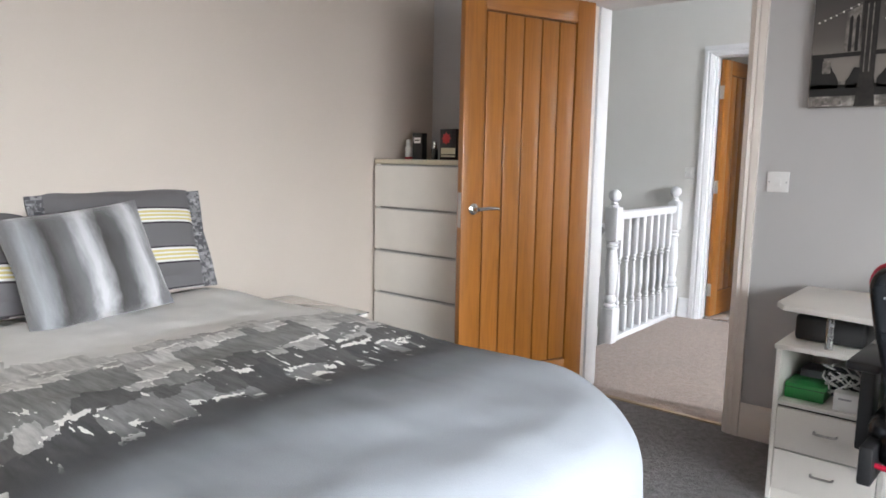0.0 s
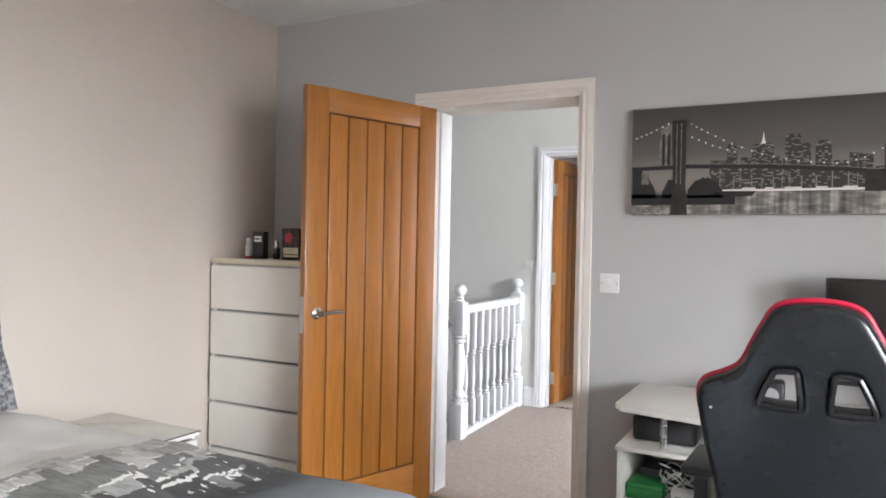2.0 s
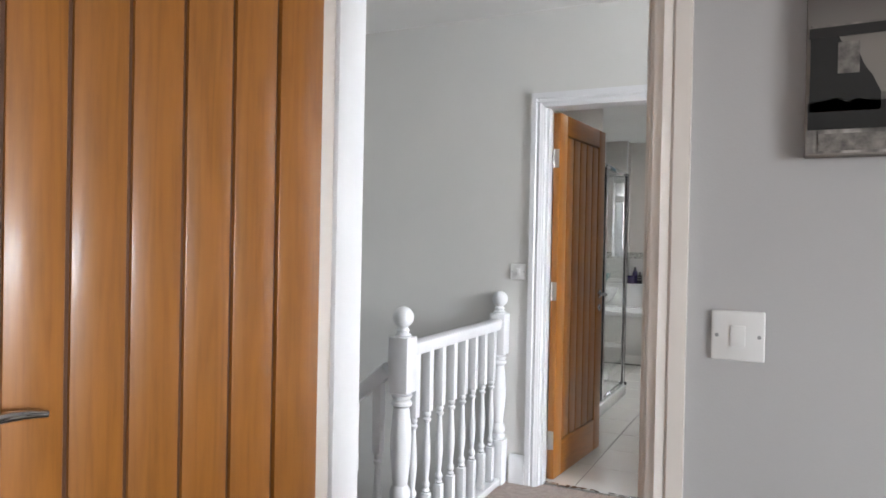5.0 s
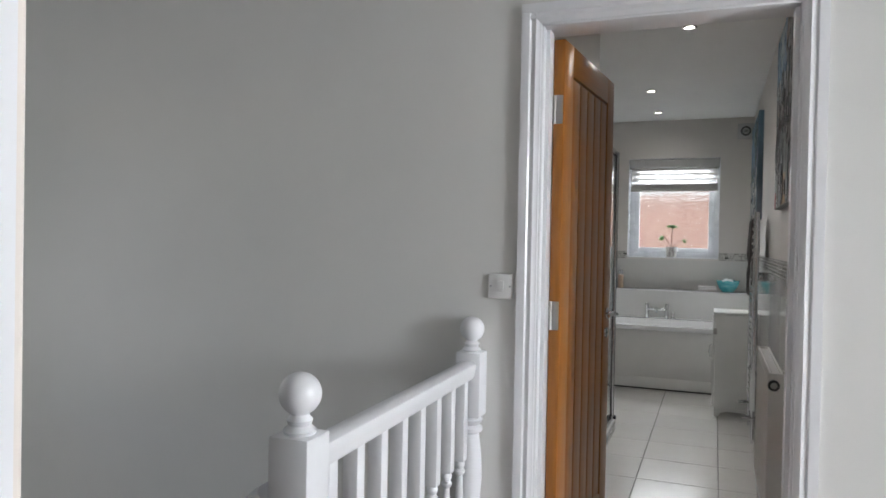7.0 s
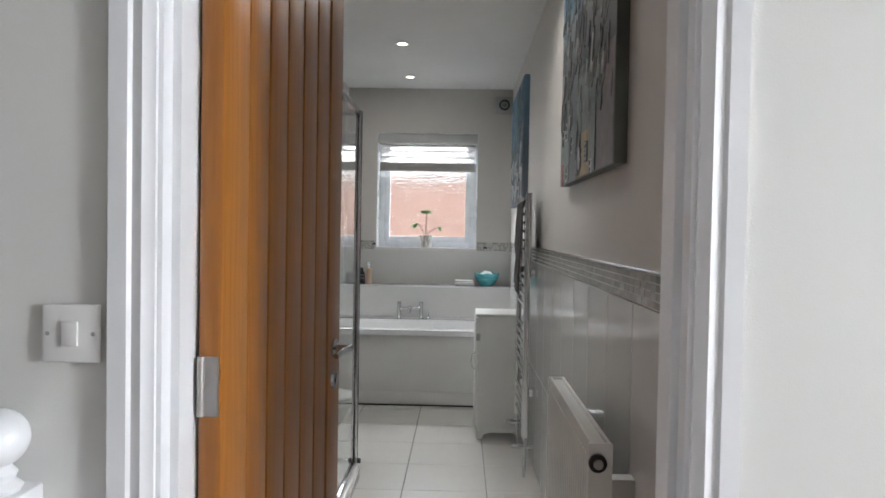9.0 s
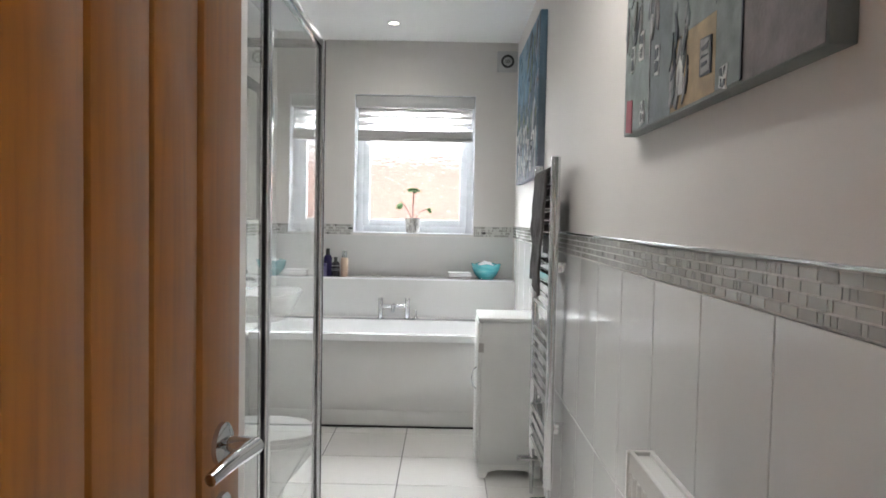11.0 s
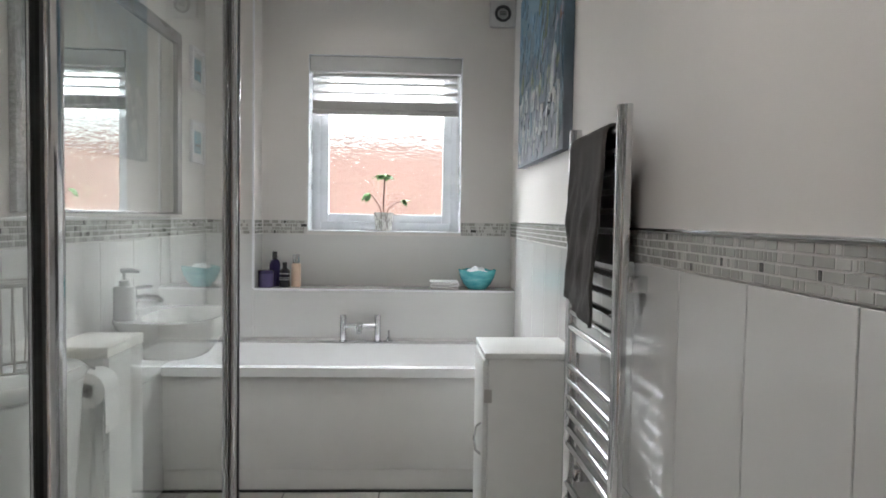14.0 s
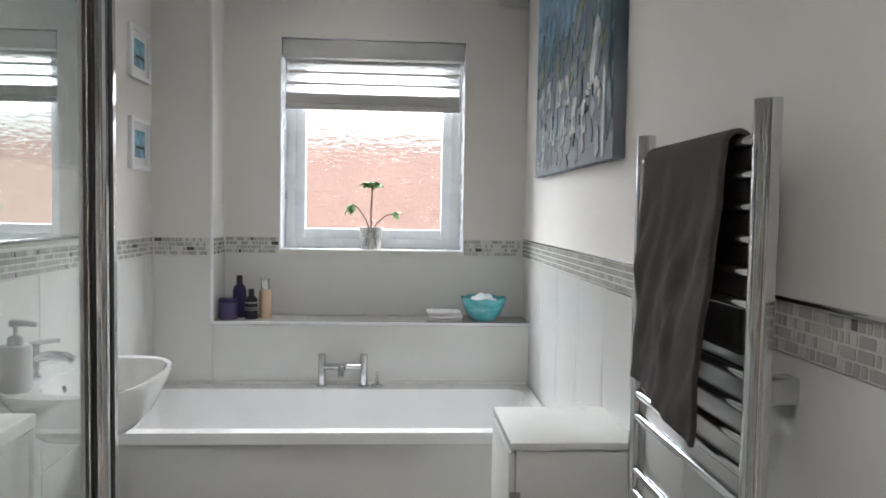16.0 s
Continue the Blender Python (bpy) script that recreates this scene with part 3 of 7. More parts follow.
def pillow_mesh(w, h, d, flange=0.0, n=26, seed=0.0):
    """A plump cushion lying in xz with its face towards -y and a thin flange if asked."""
    bm = bmesh.new()
    sides = []
    for s in (-1, 1):
        g = []
        for i in range(n + 1):
            row = []
            for j in range(n + 1):
                u, v = i / n * 2 - 1, j / n * 2 - 1
                iu, iv = abs(u) * (w / 2) / (w / 2 - flange), abs(v) * (h / 2) / (h / 2 - flange)
                puff = max(0.0, 1 - iu ** 2.6) ** 0.55 * max(0.0, 1 - iv ** 2.6) ** 0.55 if iu < 1 and iv < 1 else 0
                pinch = 1 - 0.05 * (1 - abs(u * v))
                yy = s * (0.005 + d / 2 * puff * (0.94 + 0.12 * noise.noise((u * 2.2 + seed, v * 2.2, s))))
                yy += 0.012 * noise.noise((u * 1.7, v * 1.7, seed + 5)) * (1 - puff)
                row.append(bm.verts.new((u * w / 2 * pinch, yy, h / 2 + v * h / 2 * pinch)))
            g.append(row)
        for i in range(n):
            for j in range(n):
                q = [g[i][j], g[i + 1][j], g[i + 1][j + 1], g[i][j + 1]]
                bm.faces.new(q if s < 0 else q[::-1])
        sides.append(g)
    a, b = sides
    rim = lambda g: [g[i][0] for i in range(n)] + [g[n][j] for j in range(n)] + [g[i][n] for i in range(n, 0, -1)] + [g[0][j] for j in range(n, 0, -1)]
    ra, rb = rim(a), rim(b)
    for i in range(len(ra)):
        j = (i + 1) % len(ra)
        bm.faces.new([ra[j], ra[i], rb[i], rb[j]])
    return bm


def stripe_material():
    k = Nodes("grey_pillowcase_with_yellow_stripes", 0.9)
    tc = k.n("TexCoord")
    sep = k.n("SeparateXYZ")
    k.link(tc.outputs["Object"], sep.inputs[0])
    z, x = sep.outputs[2], sep.outputs[0]
    f = k.math('FRACT', k.math('SUBTRACT', k.math('MULTIPLY', z, 6.2), 0.16))
    r = k.n("ValToRGB")
    r.color_ramp.interpolation = 'CONSTANT'
    g, blk, wht, yel = (0.13, 0.125, 0.13), (0.03, 0.025, 0.03), (0.66, 0.65, 0.62), (0.56, 0.47, 0.20)
    stops = [(0.0, g), (0.50, blk), (0.54, wht), (0.59, yel), (0.64, wht), (0.68, yel), (0.735, wht), (0.775, yel), (0.83, wht), (0.88, blk), (0.92, g)]
    e = r.color_ramp.elements
    while len(e) < len(stops):
        e.new(0.5)
    for el, (p, c) in zip(e, stops):
        el.position, el.color = p, (*c, 1)
    k.link(f, r.inputs["Fac"])
    # newsprint border on the flange: rows of dark bars on grey
    v = k.coords((1, 1, 1))
    br = k.n("TexBrick", Scale=17.0, Mortar_Size=0.02)
    br.inputs["Color1"].default_value, br.inputs["Color2"].default_value, br.inputs["Mortar"].default_value = (0.05, 0.05, 0.055, 1), (0.34, 0.33, 0.34, 1), (0.20, 0.20, 0.21, 1)
    sw = k.n("CombineXYZ")
    k.link(z, sw.inputs[1])
    k.link(x, sw.inputs[0])
    k.link(sw.outputs[0], br.inputs["Vector"])
    text = k.mix(k.math('GREATER_THAN', k.noise(v, 95, 2), 0.55), br.outputs["Color"], (0.08, 0.08, 0.085))
    edge = k.math('MAXIMUM', k.math('GREATER_THAN', k.math('ABSOLUTE', x), 0.285), k.math('GREATER_THAN', z, 0.435))
    k.base(k.mix(edge, r.outputs["Color"], text))
    k.bump(k.noise(v, 420, 2), 0.3, 0.003)
    return k.m


def gradient_cushion_material():
    k = Nodes("grey_ombre_velvet", 0.8)
    tc = k.n("TexCoord")
    sep = k.n("SeparateXYZ")
    k.link(tc.outputs["Object"], sep.inputs[0])
    f = k.math('ADD', sep.outputs[0], k.math('MULTIPLY', k.noise(k.coords((9, 9, 1.6)), 2, 4, 0.65), 0.075))
    f = k.math('ADD', k.math('MULTIPLY', f, 2.08), 0.40)
    lt, dk, md = (0.50, 0.50, 0.52), (0.040, 0.037, 0.036), (0.14, 0.14, 0.145)
    k.base(k.ramp(f, [(0.02, md), (0.10, (0.30, 0.31, 0.33)), (0.24, dk), (0.38, md), (0.46, lt), (0.50, lt), (0.60, dk), (0.70, (0.07, 0.07, 0.072)), (0.84, (0.55, 0.55, 0.57)), (0.90, md), (1.0, md)]))
    k.b.inputs["Sheen Weight"].default_value = 0.5
    k.bump(k.noise(k.coords(), 240, 3), 0.4, 0.005)
    return k.m


STRIPES = stripe_material()
for px, py, turn, lean, sd, lab in ((-2.59, 1.475, 90, -18, 0.0, "striped grey and yellow pillow propped against the wall"), (-2.50, 0.85, 88, -38, 3.0, "striped grey and yellow pillow propped on the bed")):
    p = thing("pillow", pose(px, py, 0.655, 0, 0, turn) @ pose(0, 0, 0, lean, 0, 0), lab, "pillow", "pillows on the bed")
    part("pillow_cover", pillow_mesh(0.70, 0.48, 0.17, 0.055, seed=sd), STRIPES, p)
p = thing("cushion", pose(-2.32, 1.235, 0.645, 0, 0, 86) @ pose(0, 0, 0, -30, -7, 0), "square ombre grey velvet cushion leaning on the pillows", "cushion")
part("cushion_cover", pillow_mesh(0.47, 0.42, 0.16, 0.0, seed=8.0), gradient_cushion_material(), p)


def bedside_table():
    root = thing("bedside_table", pose(BED_W + 0.012, 1.955, 0), "white bedside table with a pale glass top beside the bed", "bedside table")
    D, W, HT = 0.548, 0.34, 0.530
    part("side_panel", box(0.0, D - 0.02, 0.0, 0.018, 0.0, HT - 0.022, 0.001), WHITE_FOIL, root)
    part("side_panel", box(0.0, D - 0.02, W - 0.018, W, 0.0, HT - 0.022, 0.001), WHITE_FOIL, root)
    part("back_panel", box(0.002, 0.012, 0.018, W - 0.018, 0.02, HT - 0.022), WHITE_FOIL, root)
    part("top", box(0.0, D, -0.004, W + 0.004, HT - 0.022, HT - 0.006, 0.002), WHITE_FOIL, root)
    part("glass_top", box(0.0, D + 0.004, -0.006, W + 0.006, HT - 0.0058, HT, 0.001), plain("smoky_white_glass", (0.56, 0.55, 0.52), 0.08, bump=0, coat=0.5), root, "glossy pale glass top")
    # Thin black strip paints the shadow line at the front of the top.
    part("glass_edge", box(D + 0.0042, D + 0.0052, -0.006, W + 0.006, HT - 0.0055, HT - 0.0005), BLACK_PLASTIC, root, "painted shadow line along the glass edge")
    for z0, z1 in ((0.275, 0.490), (0.045, 0.262)):
        d = part("drawer_front", box(D - 0.02, D - 0.002, 0.003, W - 0.003, z0, z1, 0.0015), WHITE_FOIL, root)
        # Same painted gap shade as on the chest: a greyer lip over each drawer.
        part("finger_lip", box(D - 0.018, D - 0.004, 0.005, W - 0.005, z1, z1 + 0.005), plain("table_lip_shade", (0.62, 0.61, 0.60), 0.5), d)
    return root


bedside_table()


def chest_of_drawers():
    root = thing("chest_of_drawers", pose(-2.698, 2.882, 0), "tall off-white chest of five handleless drawers beside the door", "chest of drawers")
    W, D, HT = 0.80, 0.47, 1.205
    part("side_panel", box(0.0, 0.018, 0.0, D, 0, HT - 0.025, 0.001), WHITE_FOIL, root)
    part("side_panel", box(W - 0.018, W, 0.0, D, 0, HT - 0.025, 0.001), WHITE_FOIL, root)
    part("back_panel", box(0.018, W - 0.018, D - 0.008, D - 0.001, 0.02, HT - 0.03), WHITE_FOIL, root)
    part("top", box(-0.002, W + 0.002, -0.012, D, HT - 0.025, HT, 0.002), WHITE_EDGE, root, "cream-edged top board")
    # Grey board: the shade of the drawer gaps is put into its colour.
    part("inner_frame", box(0.018, W - 0.018, 0.016, 0.03, 0.01, HT - 0.026), plain("gap_shade_grey", (0.42, 0.41, 0.40), 0.7), root)
    n, pitch = 5, 0.2325
    for i in range(n):
        z1 = HT - 0.037 - i * pitch
        d = part("drawer_front", box(0.004, W - 0.004, -0.016, 0.002, z1 - pitch + 0.016, z1, 0.0015), WHITE_FOIL, root)
        # Lip is coloured grey to paint in the shadow gap above each drawer.
        part("finger_lip", box(0.006, W - 0.006, -0.013, 0.004, z1, z1 + 0.005), plain("drawer_lip_shade", (0.62, 0.61, 0.60), 0.5), d)
    return root


chest_of_drawers()


def toiletry(name, x, y, label, build):
    root = thing(name, pose(x, y, 1.2055), label, "toiletry")
    build(root)
    return root


RED_GLOSS = plain("red_gloss", (0.50, 0.02, 0.03), 0.3, bump=0)
CREAM_CARD = plain("cream_label", (0.68, 0.62, 0.46), 0.5)


def spray(root):
    part("bottle", lathe([(0, 0.012), (0.019, 0.012), (0.020, 0.020), (0.020, 0.062), (0.014, 0.072), (0, 0.073)], 20), WHITE_PLASTIC, root)
    part("bottle_base", lathe([(0, 0), (0.0205, 0), (0.0205, 0.013), (0, 0.013)], 20), RED_GLOSS, root)
    part("cap", lathe([(0, 0.071), (0.014, 0.071), (0.015, 0.105), (0.011, 0.109), (0, 0.110)], 20), WHITE_PLASTIC, root)


def aftershave_box(root):
    part("carton", box(-0.036, 0.036, -0.02, 0.02, 0, 0.142, 0.0015), BLACK_PLASTIC, root)
    lab = part("label", box(-0.024, 0.024, -0.0212, -0.0195, 0.088, 0.118), WHITE_PLASTIC, root)
    part("print_line", box(-0.018, 0.018, -0.0222, -0.0210, 0.100, 0.107), BLACK_PLASTIC, lab)


def perfume(root):
    part("flacon", box(-0.030, 0.030, -0.016, 0.016, 0, 0.085, 0.006), plain("smoked_black_glass", (0.015, 0.014, 0.015), 0.06, bump=0), root)
    part("collar", lathe([(0, 0.084), (0.012, 0.084), (0.012, 0.094), (0, 0.094)], 16), CHROME, root)
    part("cap", lathe([(0, 0.094), (0.024, 0.094), (0.025, 0.150), (0.022, 0.154), (0, 0.155)], 20), WHITE_PLASTIC, root)


def small_flacon(root):
    part("flacon", box(-0.016, 0.016, -0.012, 0.012, 0, 0.060, 0.004), plain("dark_glass", (0.02, 0.018, 0.02), 0.08, bump=0), root)
    part("cap", lathe([(0, 0.06), (0.012, 0.06), (0.013, 0.096), (0, 0.098)], 16), CHROME, root)


def gift_box(root):
    part("carton", box(-0.055, 0.055, -0.03, 0.03, 0, 0.160, 0.002), plain("black_gloss_card", (0.02, 0.012, 0.014), 0.25, bump=0), root)
    pts = []
    for i in range(16):
        a = 2 * math.pi * i / 16
        r = 0.032 if i % 2 == 0 else 0.021
        pts.append((r * math.cos(a), r * math.sin(a)))
    part("flower_print", slab(pts, 0, 0.0015, m=pose(-0.010, -0.030, 0.110, 90, 0, 0)), RED_GLOSS, root)
    part("label", box(-0.045, 0.05, -0.0312, -0.0295, 0.030, 0.062), CREAM_CARD, root)
    part("label", box(-0.045, 0.05, -0.0312, -0.0295, 0.016, 0.024), CREAM_CARD, root)


toiletry("spray_bottle", -2.625, 3.06, "small white spray bottle with a red base", spray)
toiletry("aftershave_box", -2.535, 3.05, "black aftershave carton with a white label", aftershave_box)
toiletry("small_perfume", -2.435, 3.06, "small dark perfume bottle with a chrome cap", small_flacon)
toiletry("perfume_bottle", -2.375, 3.10, "dark perfume bottle with a white cap", perfume)
toiletry("perfume_gift_box", -2.285, 3.02, "black gift box with a red flower print", gift_box)


def light_switch(name, x, y, z, turn, label, w=0.086, h=0.086):
    root = thing(name, pose(x, y, z, 0, 0, turn), label, "light switch")
    part("plate", box(-w / 2, w / 2, -0.009, 0, -h / 2, h / 2, 0.003, seg=3), WHITE_PLASTIC, root)
    part("rocker", box(-0.012, 0.012, -0.0128, -0.008, -0.018, 0.018, 0.0015), WHITE_PLASTIC, root)
    for s in (-1, 1):
        part("screw", lathe([(0, 0), (0.0035, 0), (0.003, 0.001), (0, 0.001)], 10, m=pose(s * 0.034, -0.0092, 0, 90, 0, 0)), GREY_PLASTIC, root)
    return root


light_switch("light_switch", -0.772, 3.359, 1.140, 0, "white plastic single light switch on the grey bedroom wall")


# night skyline canvas
def skyline_canvas():
    X0, X1, Z0, Z1 = -0.678, 0.700, 1.443, 1.898
    root = thing("canvas_print", pose(X0, 3.358, Z0), "wide black and white canvas of a lit bridge and city skyline", "wall art")
    W, HT, D = X1 - X0, Z1 - Z0, 0.034
    skym = Nodes("night_sky_print", 0.75)
    tc = skym.n("TexCoord")
    sep = skym.n("SeparateXYZ")
    skym.link(tc.outputs["Object"], sep.inputs[0])
    f = skym.math('ADD', skym.math('MULTIPLY', sep.outputs[2], 2.0), skym.math('MULTIPLY', skym.noise(skym.coords((1, 1, 3)), 3, 3), 0.12))
    skym.base(skym.ramp(f, [(0.38, (0.24, 0.215, 0.195)), (0.6, (0.115, 0.104, 0.097)), (0.95, (0.062, 0.056, 0.053))]))
    skym.bump(skym.noise(skym.coords(), 600, 2), 0.2, 0.002)
    part("canvas", box(0, W, -D, 0, 0, HT, 0.003), skym.m, root)
    wat = Nodes("water_print", 0.75)
    vn = wat.noise(wat.coords((9, 1, 26)), 1.5, 4)
    vert = wat.noise(wat.coords((12, 1, 0.6)), 2.0, 3)
    wat.base(wat.ramp(wat.math('ADD', wat.math('MULTIPLY', vn, 0.4), wat.math('MULTIPLY', vert, 0.6)), [(0.36, (0.045, 0.040, 0.037)), (0.50, (0.17, 0.155, 0.142)), (0.64, (0.50, 0.46, 0.42))]))
    ink = plain("charcoal_print", (0.016, 0.014, 0.013), 0.75)
    tower_ink = plain("dark_grey_print", (0.022, 0.019, 0.017), 0.75, vary=0.5, scale=40)
    pale = plain("pale_print", (0.74, 0.70, 0.66), 0.75)
    mid = plain("mid_grey_print", (0.17, 0.152, 0.138), 0.75, vary=0.5, scale=60)
    lit = Nodes("lit_windows_print", 0.75)
    wv = lit.n("TexWhiteNoise")
    wv.noise_dimensions = '3D'
    sn = lit.n("VectorMath")
    sn.operation = 'FLOOR'
    lit.link(lit.coords((95, 1, 210)), sn.inputs[0])
    lit.link(sn.outputs[0], wv.inputs["Vector"])
    lit.base(lit.mix(lit.math('GREATER_THAN', wv.outputs["Value"], 0.80), (0.040, 0.035, 0.032), (0.19, 0.17, 0.155)))
    shrub = plain("black_bank_print", (0.016, 0.015, 0.014), 0.8)
    y = -D

    def flat(name, outline, mat, level, label=""):
        part(name, slab(outline, 0, 0.0006 + 0.0004 * level, m=pose(0, y, 0, 90, 0, 0)), mat, root, label, smooth=False)

    def rect(a, b, c, d):
        return [(a, c), (b, c), (b, d), (a, d)]

    flat("water", rect(0.004, W - 0.004, 0.004, 0.098), wat.m, 0)
    rng = random.Random(5)
    x = 0.32
    while x < W - 0.02:
        w = rng.uniform(0.022, 0.055)
        h = rng.uniform(0.17, 0.24) if x < 0.95 else rng.uniform(0.16, 0.20)
        flat("building", rect(x, min(W - 0.006, x + w * 0.92), 0.092, h), lit.m, 1 + int(rng.random() * 3))
        x += w
    for a, b, h in ((0.385, 0.425, 0.290), (0.480, 0.560, 0.285), (0.60, 0.655, 0.318), (0.655, 0.69, 0.28), (0.705, 0.76, 0.288), (1.05, 1.10, 0.27), (1.18, 1.23, 0.28)):
        flat("tower_block", [(a, 0.15), (b, 0.15), (b, h - 0.012), (b - 0.008, h), (a + 0.008, h), (a, h - 0.012)], lit.m, 4)
    flat("spire", [(0.512, 0.284), (0.530, 0.284), (0.524, 0.31), (0.521, 0.335), (0.518, 0.31)], pale, 5)
    flat("shore_glow", rect(0.36, W - 0.006, 0.094, 0.103), pale, 5)
    flat("shore", [(0.32, 0.070), (0.48, 0.075), (0.50, 0.095), (0.32, 0.098)], ink, 6)
    def tree_line(x0, x1, low, tops, steps):
        """A dark clump with a leafy, uneven upper edge."""
        edge_pts = []
        for q in range(steps + 1):
            f = q / steps * (len(tops) - 1)
            i = min(int(f), len(tops) - 2)
            edge_pts.append((x0 + (x1 - x0) * q / steps, tops[i] + (tops[i + 1] - tops[i]) * (f - i) + rng.uniform(-0.006, 0.006)))
        return [(x0, low), (x1, low)] + edge_pts[::-1]

    flat("river_bank", tree_line(0.004, 0.42, 0.042, [0.09, 0.085, 0.09, 0.085, 0.08, 0.085, 0.075], 30), shrub, 7)
    flat("tree_clump", tree_line(0.006, 0.105, 0.07, [0.205, 0.195, 0.16, 0.10], 16), shrub, 7)
    flat("tree_clump", tree_line(0.13, 0.215, 0.07, [0.10, 0.145, 0.15, 0.14], 12), shrub, 7)
    flat("tree_clump", tree_line(0.235, 0.375, 0.07, [0.10, 0.14, 0.152, 0.15, 0.135, 0.09], 22), shrub, 7)
    for px, w in ((0.445, 0.05), (0.53, 0.03), (0.60, 0.06), (0.71, 0.04), (0.80, 0.05)):
        flat("quay_lights", rect(px, px + w, 0.104, 0.109), pale, 6)
    flat("tower", [(0.165, 0.0), (0.235, 0.0), (0.225, 0.12), (0.226, 0.398), (0.172, 0.398), (0.175, 0.12)], tower_ink, 9)
    flat("tower_face", [(0.115, 0.205), (0.165, 0.205), (0.166, 0.385), (0.118, 0.36)], mid, 6)
    for px in (0.128, 0.150):
        flat("tower_arch", [(px, 0.21), (px + 0.012, 0.21), (px + 0.012, 0.335), (px + 0.006, 0.350), (px, 0.335)], ink, 7)
    for px in (0.186, 0.204):
        flat("tower_rib", rect(px, px + 0.004, 0.13, 0.385), mid, 10)
    flat("far_tower", rect(0.872, 0.965, 0.088, 0.17), tower_ink, 9)
    flat("far_tower", rect(0.935, 0.952, 0.15, 0.262), tower_ink, 9)
    deck = [(0.0 + 0.004, 0.205), (0.24, 0.210), (0.55, 0.200), (0.80, 0.182), (0.96, 0.163), (W - 0.004, 0.15)]
    flat("deck", deck + [(px, pz - 0.016) for px, pz in deck[::-1]][::1], ink, 8)
    flat("deck_lights", [(px, pz + 0.003) for px, pz in deck] + [(px, pz) for px, pz in deck[::-1]], mid, 8)

    def cable(pts, bulbs):
        for a, b in zip(pts, pts[1:]):
            flat("cable", [a, b, (b[0], b[1] + 0.0022), (a[0], a[1] + 0.0022)], mid, 8)
        for q in range(bulbs):
            t = (q + 0.5) / bulbs * (len(pts) - 1)
            i = min(int(t), len(pts) - 2)
            px = pts[i][0] + (pts[i + 1][0] - pts[i][0]) * (t - i)
            pz = pts[i][1] + (pts[i + 1][1] - pts[i][1]) * (t - i)
            flat("bulb", [(px + 0.0034 * math.cos(a), pz + 0.0034 * math.sin(a)) for a in [2 * math.pi * s / 8 for s in range(8)]], pale, 10)

    cable([(0.012, 0.325), (0.08, 0.352), (0.165, 0.390)], 7)
    cable([(0.235, 0.385), (0.30, 0.345), (0.40, 0.290), (0.52, 0.240), (0.66, 0.208), (0.80, 0.195)], 16)
    cable([(0.235, 0.330), (0.33, 0.285), (0.43, 0.250)], 7)
    cable([(0.80, 0.195), (0.87, 0.215), (0.94, 0.255)], 5)
    cable([(0.95, 0.255), (1.02, 0.205), (1.10, 0.180)], 5)
    flat("shore_lamps", rect(0.045, 0.075, 0.130, 0.180), mid, 9)
    flat("bank_glow", rect(0.02, 0.12, 0.008, 0.035), mid, 9)
    return root


skyline_canvas()


# desk with tower
def desk():
    root = thing("desk", pose(-0.620, 2.800, 0), "white chipboard computer desk with two drawers and open shelves", "desk")
    top = [(0.0, 0.085), (0.035, 0.030), (0.34, -0.020), (1.30, -0.020), (1.30, 0.535), (0.0, 0.535)]
    part("desktop", slab(top, 0.697, 0.719, 0.004), WHITE_FOIL, root, "white desktop with angled corners")
    x0, x1, y0, y1 = 0.028, 0.385, 0.010, 0.535
    for a in (x0, x1 - 0.016):
        part("side_panel", box(a, a + 0.016, y0, y1, 0.0, 0.560, 0.001), WHITE_FOIL, root)
    part("back_panel", box(x0 + 0.016, x1 - 0.016, y1 - 0.012, y1 - 0.004, 0.03, 0.56), WHITE_FOIL, root)
    part("side_panel", box(1.26, 1.276, y0 + 0.05, y1, 0.0, 0.697), WHITE_FOIL, root)
    part("shelf", box(x0 - 0.006, x1 + 0.10, y0 - 0.008, y1, 0.562, 0.580, 0.003), WHITE_FOIL, root)
    part("shelf", box(x0 + 0.016, x1 - 0.016, y0 + 0.004, y1 - 0.012, 0.360, 0.374), WHITE_FOIL, root)
    part("plinth", box(x0 + 0.016, x1 - 0.016, y0 + 0.004, y0 + 0.018, 0.0, 0.045), WHITE_FOIL, root)
    post = lathe([(0, 0.580), (0.013, 0.580), (0.013, 0.697), (0, 0.697)], 18, m=pose(0.185, 0.045, 0))
    part("support_post", post, SATIN, root, "grey metal support post")
    part("support_post", lathe([(0, 0.580), (0.013, 0.580), (0.013, 0.697), (0, 0.697)], 18, m=pose(0.37, 0.06, 0)), SATIN, root)
    for z0, z1 in ((0.048, 0.196), (0.202, 0.352)):
        d = part("drawer", box(x0 + 0.018, x1 - 0.018, y0 - 0.004, y0 + 0.014, z0, z1, 0.0015), WHITE_FOIL, root)
        zc = (z0 + z1) / 2 + 0.012
        xc = (x0 + x1) / 2
        pts = [(xc - 0.035, y0 - 0.004, zc), (xc - 0.034, y0 - 0.018, zc), (xc - 0.026, y0 - 0.024, zc), (xc + 0.026, y0 - 0.024, zc), (xc + 0.034, y0 - 0.018, zc), (xc + 0.035, y0 - 0.004, zc)]
        part("handle", tube(pts, 0.0042, 8), STEEL, d, "small bowed metal handle")
    # Near-black sheet behind the fronts, painting the shade between the drawers.
    part("drawer_gap", box(x0 + 0.017, x1 - 0.017, y0 + 0.015, y0 + 0.02, 0.046, 0.358), GAP_SHADE, root)
    return root


